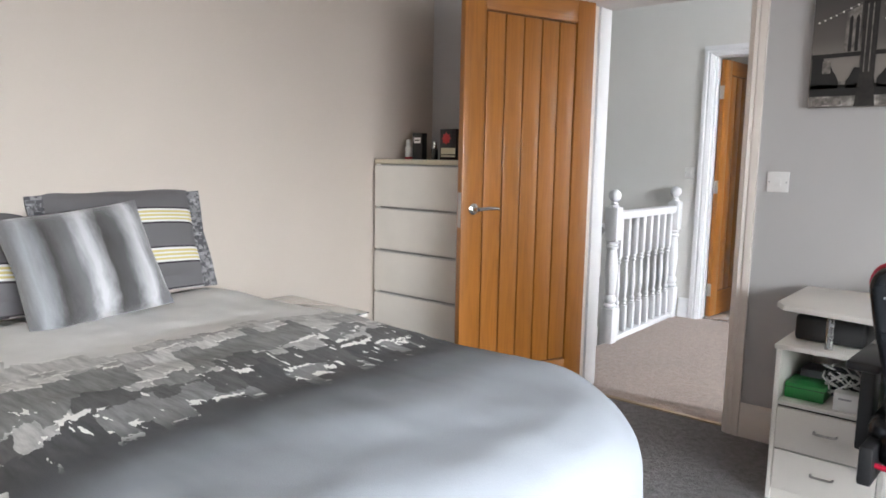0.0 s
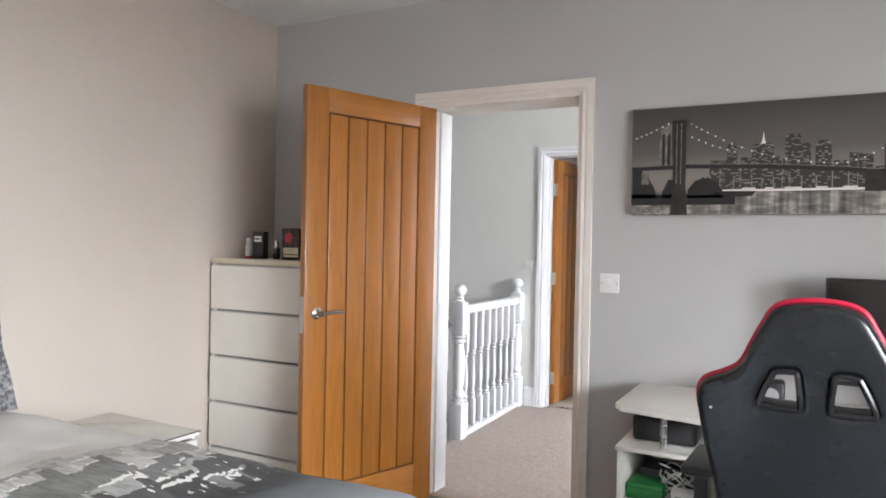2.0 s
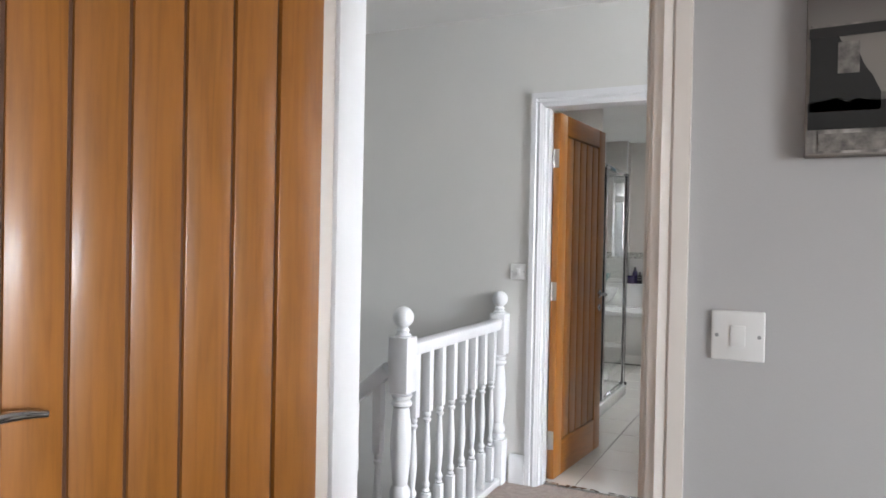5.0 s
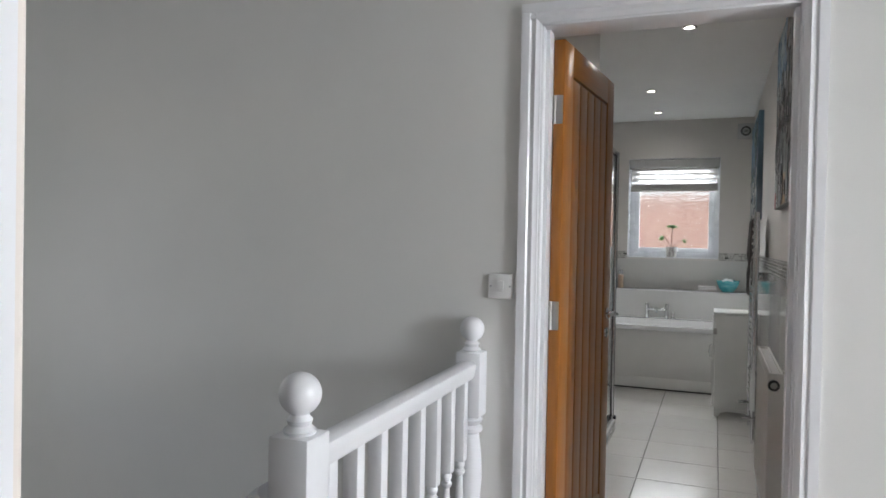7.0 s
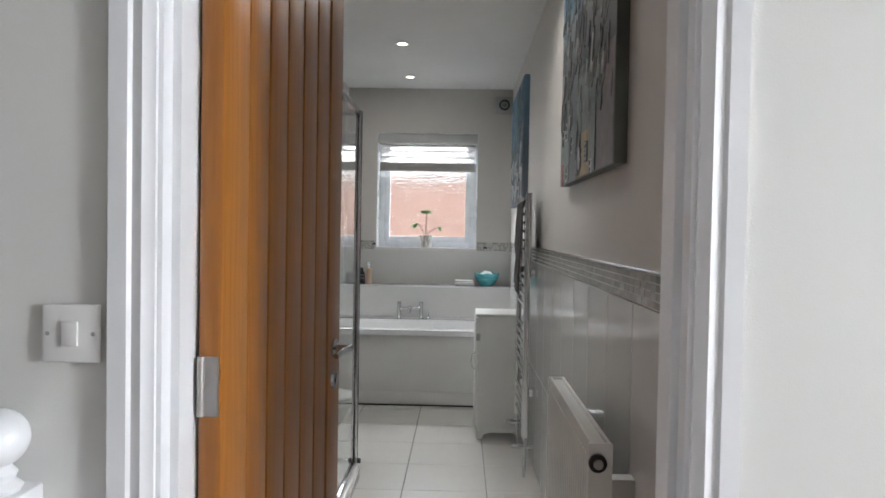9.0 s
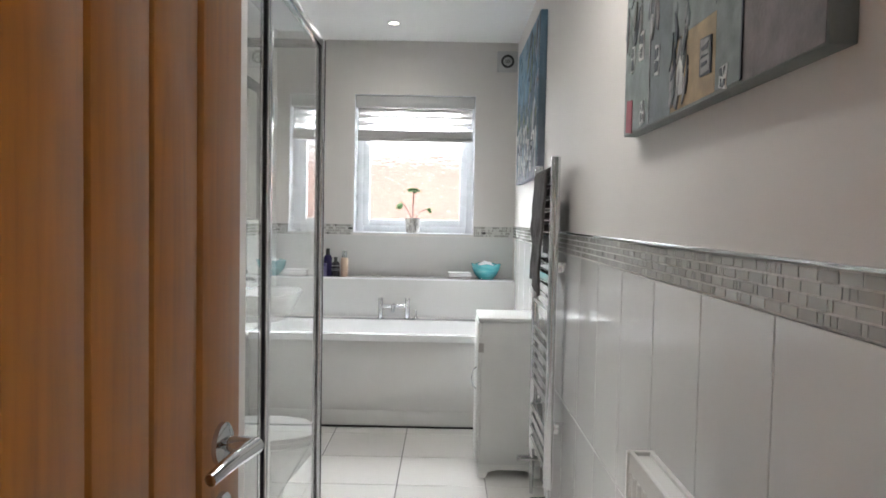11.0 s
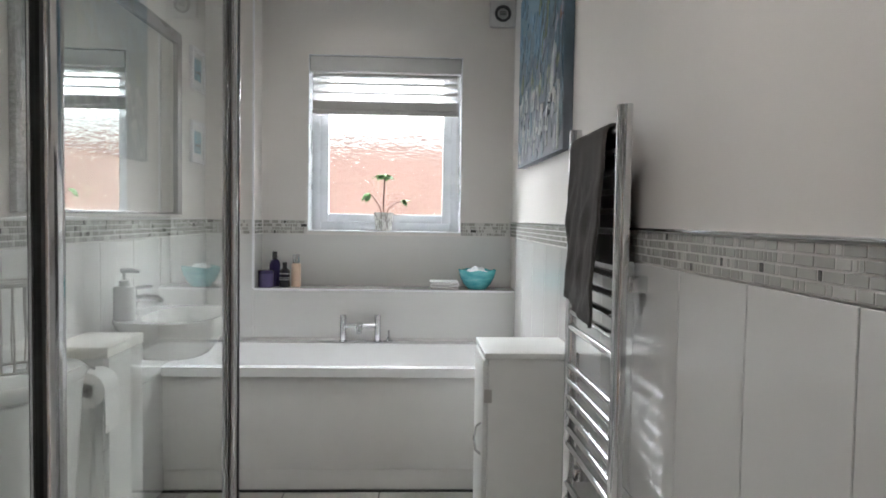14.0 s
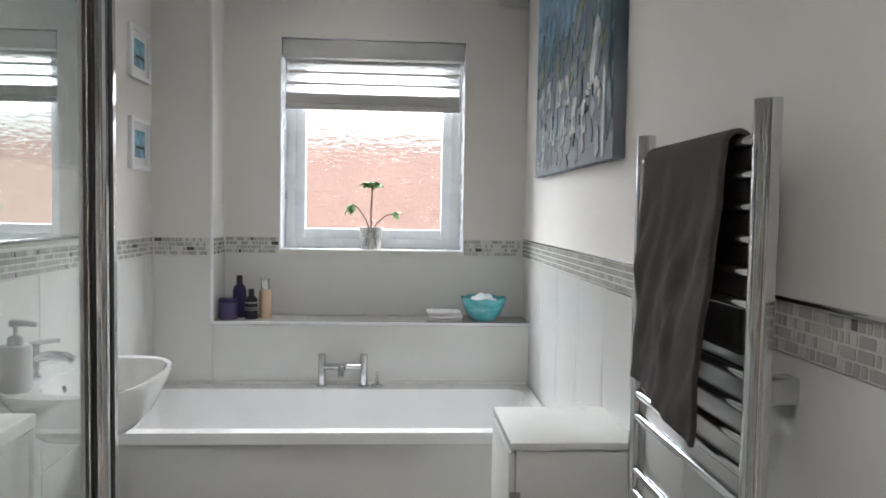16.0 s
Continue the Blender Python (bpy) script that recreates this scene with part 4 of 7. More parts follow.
desk()
sp = thing("games_console", pose(-0.46, 3.02, 0.5805), "black box-shaped device on the shelf under the desktop", "console")
part("casing", box(-0.10, 0.13, -0.12, 0.15, 0.004, 0.098, 0.016, seg=3), BLACK_PLASTIC, sp)
part("front_grille", box(-0.085, 0.115, -0.123, -0.119, 0.020, 0.082, 0.001), plain("black_mesh", (0.02, 0.02, 0.021), 0.7), sp)
gb = thing("green_box", pose(-0.515, 2.93, 0.3745), "green plastic case lying on the desk shelf", "box")
GREEN = plain("green_plastic", (0.02, 0.20, 0.045), 0.4)
part("case", box(-0.055, 0.075, -0.06, 0.08, 0, 0.056, 0.004), GREEN, gb)
part("lid_seam", box(-0.0555, 0.0755, -0.0605, 0.0805, 0.040, 0.0425), BLACK_PLASTIC, gb)
pk = thing("charger_box", pose(-0.370, 2.865, 0.3745), "small white cardboard carton on the desk shelf", "box")
part("carton", box(-0.035, 0.045, -0.03, 0.03, 0, 0.062, 0.001), WHITE_PLASTIC, pk)
part("print_line", box(-0.02, 0.02, -0.031, -0.0298, 0.040, 0.046), GREY_PLASTIC, pk)
dk = thing("router", pose(-0.44, 3.05, 0.3745), "dark grey plastic router behind the cables", "router")
part("casing", box(-0.11, 0.11, -0.06, 0.06, 0, 0.085, 0.008), plain("slate_plastic", (0.06, 0.065, 0.075), 0.45), dk)
cb = thing("cable_bundle", pose(-0.40, 2.935, 0.3745), "loose coil of white and black cables", "cable")
rng = random.Random(9)
for q, mat in enumerate((WHITE_PLASTIC, WHITE_PLASTIC, BLACK_PLASTIC, WHITE_PLASTIC)):
    pts = []
    for i in range(34):
        a = i / 34 * 2 * math.pi * 1.7 + q
        r = 0.052 + 0.014 * math.sin(3 * a + q)
        pts.append((r * math.cos(a), 0.6 * r * math.sin(a), 0.066 + 0.035 * math.sin(1.3 * a + q) + 0.010 * q))
    part("cable", tube(pts, 0.0034, 6), mat, cb)
part("cable_tail", tube([(0.05, 0, 0.0), (0.055, 0.01, 0.03), (0.052, 0, 0.066)], 0.0034, 6), BLACK_PLASTIC, cb)

mn = thing("monitor", pose(0.40, 3.16, 0.7195), "black flat computer monitor standing on the desk", "monitor")
part("screen_case", box(-0.33, 0.33, -0.012, 0.028, 0.10, 0.485, 0.004), BLACK_PLASTIC, mn)
part("screen", box(-0.318, 0.318, -0.0145, -0.011, 0.118, 0.473), plain("dark_screen_glass", (0.010, 0.008, 0.008), 0.22, bump=0), mn)
part("stand", box(-0.035, 0.035, 0.012, 0.04, 0.008, 0.12, 0.004), BLACK_PLASTIC, mn)
part("stand_base", slab(rounded(-0.12, 0.12, -0.08, 0.09, 0.05), 0, 0.01, 0.003), BLACK_PLASTIC, mn)
ms = thing("desk_speaker", pose(-0.10, 3.12, 0.7195), "small dark desktop speaker beside the monitor", "speaker")
part("casing", box(-0.045, 0.045, -0.04, 0.05, 0.0, 0.10, 0.012), BLACK_PLASTIC, ms)
part("cone", lathe([(0, 0.0), (0.026, 0.0), (0.028, 0.004), (0.010, 0.002), (0, 0.004)], 20, m=pose(0, -0.040, 0.05, 90, 0, 0)), GREY_PLASTIC, ms)


# gaming chair
def smooth_loop(pts, n):
    """A closed outline with n points for each given one, rounded through them."""
    out = []
    for i in range(len(pts)):
        p0, p1, p2, p3 = (Vector(pts[(i + q) % len(pts)]) for q in (-1, 0, 1, 2))
        for k in range(n):
            t = k / n
            v = 0.5 * (2 * p1 + (p2 - p0) * t + (2 * p0 - 5 * p1 + 4 * p2 - p3) * t * t + (3 * p1 - p0 - 3 * p2 + p3) * t ** 3)
            out.append((v.x, v.y))
    return out


def gaming_chair():
    leather = Nodes("black_faux_leather", 0.27)
    v = leather.coords()
    leather.base(leather.ramp(leather.noise(v, 12, 3), [(0.3, (0.008, 0.0095, 0.0115)), (0.7, (0.014, 0.016, 0.019))]))
    vo = leather.n("TexVoronoi", Scale=420.0)
    leather.link(v, vo.inputs["Vector"])
    leather.bump(vo.outputs["Distance"], 0.06, 0.002)
    red = plain("red_piping", (0.55, 0.012, 0.05), 0.4, bump=0.02)
    root = thing("gaming_chair", pose(0.052, 2.52, -0.022, 0, 0, -3), "black racing-style gaming chair with red piped edges", "chair")
    lean = pose(0, -0.215, 0.44, 8, 0, 0)
    # outline of the backrest seen from behind, half of it, (x, height above the seat)
    half = [(0.0, -0.05), (0.17, -0.05), (0.215, 0.0), (0.235, 0.10), (0.245, 0.22), (0.272, 0.34), (0.286, 0.43), (0.292, 0.485), (0.272, 0.525), (0.215, 0.555),
            (0.178, 0.585), (0.150, 0.645), (0.122, 0.70), (0.098, 0.735), (0.06, 0.752), (0.0, 0.757)]
    outline = smooth_loop(half + [(-x, z) for x, z in half[-2:0:-1]], 3)
    slots = []
    for s in (-1, 1):
        q = smooth_loop([(0.034, 0.500), (0.046, 0.488), (0.118, 0.489), (0.128, 0.502), (0.098, 0.572), (0.086, 0.584), (0.050, 0.586), (0.040, 0.574)], 2)
        slots.append([(s * a, b) for a, b in (q if s > 0 else q[::-1])])
    # a shell: filled ring with two holes, thickened and rounded
    bm = bmesh.new()
    edges = []
    for loop in [outline] + slots:
        vs = [bm.verts.new((x, 0, z)) for x, z in loop]
        edges += [bm.edges.new((vs[i], vs[(i + 1) % len(vs)])) for i in range(len(vs))]
    bmesh.ops.triangle_fill(bm, use_beauty=True, use_dissolve=False, edges=edges)
    ext = bmesh.ops.extrude_face_region(bm, geom=list(bm.faces))
    for vv in [g for g in ext["geom"] if isinstance(g, bmesh.types.BMVert)]:
        vv.co.y += 0.085
    bmesh.ops.recalc_face_normals(bm, faces=bm.faces)
    rim = [e for e in bm.edges if len(e.link_faces) == 2 and e.link_faces[0].normal.angle(e.link_faces[1].normal) > 1.0 and abs(e.verts[0].co.y - e.verts[1].co.y) < 1e-4]
    bmesh.ops.bevel(bm, geom=rim, offset=0.024, segments=4, profile=0.6, affect='EDGES')
    for vv in bm.verts:
        c = vv.co
        c.y += 0.30 * c.x * c.x * (1 if c.z < 0.6 else 0.4) + 0.012 * math.cos(c.z * 5)
        vv.co = lean @ c
    back = part("backrest", bm, leather.m, root, "black leatherette backrest with two belt slots")
    pipe = [lean @ Vector((x * 1.003, 0.055 + 0.30 * x * x * (1 if z < 0.6 else 0.4) + 0.012 * math.cos(z * 5), z + (0.003 if z > 0.7 else 0))) for x, z in outline[9:-8]]
    part("piping", tube(pipe, 0.0075, 8), red, back, "red piping round the backrest")
    for loop in slots:
        ring = [lean @ Vector((x, -0.002 + 0.30 * x * x + 0.012 * math.cos(z * 5), z)) for x, z in loop]
        part("slot_trim", tube(ring, 0.008, 8, closed=True), plain("black_slot_trim", (0.012, 0.012, 0.014), 0.2, bump=0), back)
    for sx in (-0.25, 0.235):
        part("button", lathe([(0, 0), (0.005, 0), (0.004, 0.003), (0, 0.004)], 10, m=lean @ pose(sx, 0.012, 0.46, 90, 0, 0)), CHROME, back)
    seat = box(-0.26, 0.26, -0.17, 0.30, 0.40, 0.50, 0.045, seg=4)
    st = part("seat", seat, leather.m, root)
    for s in (-1, 1):
        part("side_bolster", box(s * 0.235 - 0.055, s * 0.235 + 0.055, -0.14, 0.28, 0.43, 0.545, 0.04, seg=3), leather.m, st)
        part("seat_piping", tube([(s * 0.20, -0.215, 0.425), (s * 0.255, -0.20, 0.425), (s * 0.275, -0.16, 0.44), (s * 0.280, 0.20, 0.44)], 0.008, 8), red, st)
        arm = part("armrest", box(s * 0.312 - 0.045, s * 0.312 + 0.045, -0.13, 0.15, 0.655, 0.685, 0.012), BLACK_PLASTIC, root)
        part("arm_post", box(s * 0.312 - 0.02, s * 0.312 + 0.02, -0.05, 0.03, 0.40, 0.657, 0.008), BLACK_PLASTIC, arm)
        part("arm_bracket", tube([(s * 0.312, -0.01, 0.43), (s * 0.31, -0.01, 0.395), (s * 0.12, -0.01, 0.385)], 0.018, 8), BLACK_PLASTIC, arm)
        rec = part("recline_bracket", box(s * 0.265 - 0.018, s * 0.265 + 0.018, -0.235, -0.09, 0.37, 0.48, 0.008), BLACK_PLASTIC, root)
        part("bracket_bolt", lathe([(0, 0), (0.014, 0), (0.012, 0.006), (0, 0.007)], 14, m=pose(s * 0.284, -0.16, 0.43, 0, 90 * s, 0)), RED_GLOSS, rec)
    part("mechanism", box(-0.11, 0.11, -0.12, 0.14, 0.335, 0.402, 0.01), BLACK_PLASTIC, root)
    part("gas_lift", lathe([(0, 0.10), (0.030, 0.10), (0.030, 0.23), (0.017, 0.235), (0.017, 0.34), (0, 0.34)], 20), BLACK_PLASTIC, root)
    part("hub", lathe([(0, 0.075), (0.05, 0.075), (0.052, 0.115), (0.034, 0.135), (0, 0.135)], 20), BLACK_PLASTIC, root)
    for i in range(5):
        a = radians(72 * i - 90)
        c, s = math.cos(a), math.sin(a)
        leg = part("leg", tube([(0.04 * c, 0.04 * s, 0.105), (0.18 * c, 0.18 * s, 0.098), (0.31 * c, 0.31 * s, 0.078)], [0.030, 0.025, 0.018], 10), BLACK_PLASTIC, root)
        part("leg_cap", tube([(0.17 * c, 0.17 * s, 0.120), (0.31 * c, 0.31 * s, 0.094)], 0.010, 8), RED_GLOSS, leg)
        part("castor", lathe([(0, -0.022), (0.027, -0.022), (0.030, -0.012), (0.030, 0.012), (0.027, 0.022), (0, 0.022)], 18, m=pose(0.31 * c, 0.31 * s, 0.0305, 90, 0, math.degrees(a))), BLACK_PLASTIC, leg)
    return root


gaming_chair()


# ---------------------------------------------------------------- landing things
BX, NY0, NY1 = -2.050, 4.455, 5.560


def turned(sq, z0, z1, kind):
    """Profiles of the turned lengths between square blocks, scaled into z0..z1."""
    if kind == "baluster":
        p = [(0.55, 0), (0.95, 0.03), (0.62, 0.06), (0.90, 0.085), (0.95, 0.11), (0.70, 0.14), (0.50, 0.16), (0.62, 0.22), (0.80, 0.32), (0.92, 0.42), (0.86, 0.55), (0.68, 0.70), (0.54, 0.82),
             (0.50, 0.86), (0.90, 0.885), (0.95, 0.905), (0.60, 0.925), (0.88, 0.955), (0.92, 0.97), (0.60, 1.0)]
    else:
        p = [(0.70, 0), (0.98, 0.025), (0.98, 0.05), (0.74, 0.075), (0.94, 0.10), (0.98, 0.14), (0.80, 0.18), (0.66, 0.20), (0.74, 0.26), (0.88, 0.38), (0.98, 0.52), (0.98, 0.60), (0.90, 0.72), (0.74, 0.84),
             (0.70, 0.87), (0.96, 0.89), (0.98, 0.915), (0.72, 0.935), (0.94, 0.96), (0.98, 0.975), (0.72, 1.0)]
    return [(r * sq, z0 + f * (z1 - z0)) for r, f in p]


def newel(root, x, y, foot=0.0, label=""):
    w = 0.043
    bm = box(-w, w, -w, w, foot - 0.24, foot + 0.235, 0.003)
    n = part("newel", bm, GLOSS_WHITE, root, label, at=pose(x, y, 0))
    part("newel_turning", lathe(turned(w, foot + 0.235, foot + 0.695, "newel"), 24), GLOSS_WHITE, n)
    part("newel_block", box(-w, w, -w, w, foot + 0.695, foot + 0.915, 0.004), GLOSS_WHITE, n)
    ball = [(0.0, foot + 0.915), (0.030, foot + 0.915), (0.033, foot + 0.922), (0.022, foot + 0.932), (0.026, foot + 0.942), (0.018, foot + 0.952)]
    R, zc = 0.042, foot + 0.992
    ball += [(R * math.sin(a), zc - R * math.cos(a)) for a in [0.45 + (math.pi - 0.45) * i / 14 for i in range(14)]] + [(0, zc + R)]
    part("ball_finial", lathe(ball, 28), GLOSS_WHITE, n)
    return n


def handrail_profile():
    return [(-0.020, 0.0), (0.020, 0.0), (0.026, 0.012), (0.027, 0.026), (0.031, 0.036), (0.028, 0.050), (0.014, 0.058), (-0.014, 0.058), (-0.028, 0.050), (-0.031, 0.036), (-0.027, 0.026), (-0.026, 0.012)]


def balustrade():
    root = tagged(new("balustrade"), "white painted landing balustrade with turned balusters and ball finials", "balustrade")
    root.matrix_world = pose(BX - 0.004, NY0, 0, 0, 0, 1.35)
    newel(root, 0, 0)
    newel(root, 0, NY1 - NY0)
    L = NY1 - NY0
    a, b = 0.043, L - 0.043
    part("handrail", slab(handrail_profile(), a, b, m=pose(0, 0, 0.830, -90, 0, 0) @ Matrix.Diagonal((1, -1, 1, 1))), GLOSS_WHITE, root)
    part("base_rail", box(-0.033, 0.033, a, b, 0.0, 0.035, 0.004), GLOSS_WHITE, root)
    part("apron", box(-0.030, -0.012, a, b, -0.25, 0.0), GLOSS_WHITE, root)
    n = 8
    shared = None
    for i in range(n):
        y = a + (b - a) * (i + 0.5) / n
        if shared is None:
            w = 0.0185
            bm = box(-w, w, -w, w, 0.035, 0.22, 0.002)
            box(-w, w, -w, w, 0.57, 0.831, 0.002, bm=bm)
            lathe(turned(w * 1.02, 0.22, 0.57, "baluster"), 14, bm=bm)
            shared = part("baluster", bm, GLOSS_WHITE, root, at=pose(0, y, 0))
        else:
            ob = new("baluster", shared.data)
            ob.parent = root
            ob.matrix_basis = pose(0, y, 0)
    fix_normals(root)
    return root


balustrade()


def stair():
    """Carpeted flight that drops away to the west between the south wall and its own balustrade."""
    root = tagged(new("staircase"), "beige carpeted stairs going down beside a white rail", "stairs")
    root.matrix_world = pose(-2.06, LAND_S, 0)
    for i in range(9):
        part("step", box(-0.235 * (i + 1) - 0.02, -0.235 * i, 0.0, NY0 - LAND_S - 0.05, -0.19 * (i + 2), -0.19 * (i + 1), 0.012), CARPET_BEIGE, root)
    yy = NY0 - LAND_S
    d = math.atan2(0.19, 0.235)
    length = 2.1
    part("stair_rail", slab(handrail_profile(), 0.05, length, m=pose(0.0, yy, 0.79, 0, -90 - math.degrees(d), 0) @ pose(0, 0, 0, 0, 0, -90)), GLOSS_WHITE, root)
    part("stair_string", slab([(0, -0.34), (0, -0.02), (-2.0, -0.02 - 2.0 * 0.19 / 0.235), (-2.0, -0.34 - 2.0 * 0.19 / 0.235)], -0.016, 0.016, m=pose(0, yy, 0, 90, 0, 0)), GLOSS_WHITE, root)
    for i in range(12):
        x = -0.10 - 0.12 * i
        zt = 0.80 + x * 0.19 / 0.235
        zb = -0.03 + x * 0.19 / 0.235
        bm = box(-0.0185, 0.0185, -0.0185, 0.0185, zb - 0.03, zb + 0.2, 0.002)
        box(-0.0185, 0.0185, -0.0185, 0.0185, zb + 0.55, zt, 0.002, bm=bm)
        lathe(turned(0.019, zb + 0.2, zb + 0.55, "baluster"), 12, bm=bm)
        part("stair_baluster", bm, GLOSS_WHITE, root, at=pose(x, yy, 0))
    fix_normals(root)
    return root


stair()
light_switch("light_switch", -1.992, LAND_N - 0.001, 1.140, 0, "white plastic light switch beside the bathroom architrave")

# second room: white shelf unit with bottles above a dark chest
un = thing("shelf_unit", pose(0.69, 7.75, 0), "white open shelf unit over dark brown drawers in a dim room", "shelf unit")
DARK_WOOD = oak("dark_brown_wood", (0.06, 0.038, 0.026), along=0)
part("drawer_body", box(-0.6, 0.6, -0.2, 0.25, 0.24, 0.80, 0.006), DARK_WOOD, un)
part("plinth", box(-0.58, 0.58, -0.18, 0.24, 0.0, 0.24), plain("tan_board", (0.26, 0.17, 0.11), 0.5), un)
part("worktop", box(-0.62, 0.62, -0.22, 0.25, 0.80, 0.825, 0.003), plain("grey_stone_top", (0.14, 0.135, 0.13), 0.35), un)
for z in (0.905, 1.115):
    part("shelf", box(-0.6, 0.6, -0.17, 0.25, z, z + 0.014), plain("white_shelf_edge", (0.62, 0.58, 0.55), 0.4), un)
part("back_board", box(-0.6, 0.6, 0.235, 0.25, 0.825, 1.6), plain("brown_back_board", (0.13, 0.10, 0.085), 0.6), un)
part("upright", box(-0.6, -0.585, -0.17, 0.24, 0.825, 1.12), WHITE_FOIL, un)
part("upright", box(0.585, 0.6, -0.17, 0.24, 0.825, 1.12), WHITE_FOIL, un)
for i, x in enumerate((0.125, 0.180, 0.245, 0.300)):
    bt = thing("small_bottle", pose(x, 7.66, 0.9195), "small white bottle on the shelf of the dim room", "bottle", "bottles on the shelf")
    part("bottle_body", lathe([(0, 0), (0.026, 0), (0.028, 0.01), (0.028, 0.055), (0.014, 0.072), (0.012, 0.085), (0, 0.085)], 16), WHITE_PLASTIC, bt)
    part("cap", lathe([(0, 0.085), (0.013, 0.085), (0.013, 0.098), (0, 0.099)], 14), BLACK_PLASTIC, bt)
fp = thing("framed_print", pose(0.155, 7.80, 1.1295, -6, 0, 0), "small dark framed print standing on the upper shelf", "picture")
for fb_ in ((-0.065, -0.053, 0.0, 0.262), (0.053, 0.065, 0.0, 0.262), (-0.053, 0.053, 0.0, 0.012), (-0.053, 0.053, 0.250, 0.262)):
    part("frame", box(fb_[0], fb_[1], -0.018, 0.0, fb_[2], fb_[3], 0.002), BLACK_PLASTIC, fp)
part("print", box(-0.053, 0.053, -0.008, -0.002, 0.012, 0.250), plain("dusky_print", (0.24, 0.19, 0.17), 0.5, vary=0.3, scale=20), fp)
for px in (-0.020, 0.012):
    part("print_mark", box(px, px + 0.016, -0.0095, -0.0078, 0.195, 0.220), BLACK_PLASTIC, fp)
bk2 = thing("red_box", pose(0.125, 7.70, 1.1295), "dark red upright carton in front of the framed print", "box")
part("carton", box(-0.030, 0.035, -0.02, 0.02, 0.0, 0.195, 0.002), plain("dark_red_card", (0.10, 0.025, 0.018), 0.5), bk2)
hd = thing("hairdryer", pose(0.43, 7.68, 1.1295), "dark red hairdryer lying on the upper shelf", "hairdryer")
part("barrel", tube([(-0.10, 0, 0.045), (-0.03, 0, 0.045), (0.05, 0, 0.045), (0.15, 0, 0.04)], [0.036, 0.044, 0.040, 0.030], 16), plain("dark_red_plastic", (0.05, 0.018, 0.014), 0.35), hd)
part("nozzle", tube([(-0.16, 0, 0.045), (-0.10, 0, 0.045)], [0.018, 0.030], 14), BLACK_PLASTIC, hd)


# ---------------------------------------------------------------- bathroom: window and outside
WX0, WX1, WZ0, WZ1 = -2.15, -1.28, 1.152, 2.148


def bathroom_window():
    root = tagged(new("window_1"), "white upvc window with rippled obscure glass in a tiled recess", "window", kind="structure")
    root.matrix_world = pose((WX0 + WX1) / 2, 10.78, WZ0)
    w, h = (WX1 - WX0) / 2, WZ1 - WZ0
    part("window_sill", box(-w, w, -0.148, 0.0, 0.0, 0.006, 0.002), UPVC, root)
    for s in (-1, 1):
        part("reveal", box(s * w - 0.004 if s > 0 else -w, s * w if s > 0 else -w + 0.004, -0.148, 0.0, 0.006, h), UPVC, root)
    part("reveal", box(-w + 0.004, w - 0.004, -0.148, 0.0, h - 0.004, h), UPVC, root)

    def ring(a, b, t, y0, y1, name):
        for bx_ in ((-a, -a + t, y0, y1, 0 + b, h - b), (a - t, a, y0, y1, b, h - b), (-a + t, a - t, y0, y1, b, b + t), (-a + t, a - t, y0, y1, h - b - t, h - b)):
            part(name, box(*bx_, 0.004), UPVC, root)

    ring(w - 0.004, 0.006, 0.052, 0.0, 0.06, "window_frame")
    ring(w - 0.052, 0.054, 0.048, -0.012, 0.045, "window_sash")
    g = clear_glass("rippled_obscure_glass", (0.97, 0.98, 0.98), 0.01, 1.45)
    v = g.coords((0.85, 1, 2.0))
    wv = g.noise(v, 13, 1.5, 0.4)
    g.bump(g.math('ADD', wv, g.math('MULTIPLY', g.noise(v, 34, 2), 0.25)), 0.66, 0.014)
    pane = part("pane", box(-w + 0.098, w - 0.098, 0.012, 0.020, 0.100, h - 0.100), g.m, root, "rippled obscure glass pane", smooth=False)
    pane.visible_shadow = False
    part("window_handle", box(-0.012, 0.012, -0.034, -0.012, 0.066, 0.082, 0.003), WHITE_PLASTIC, root)
    return root


bathroom_window()


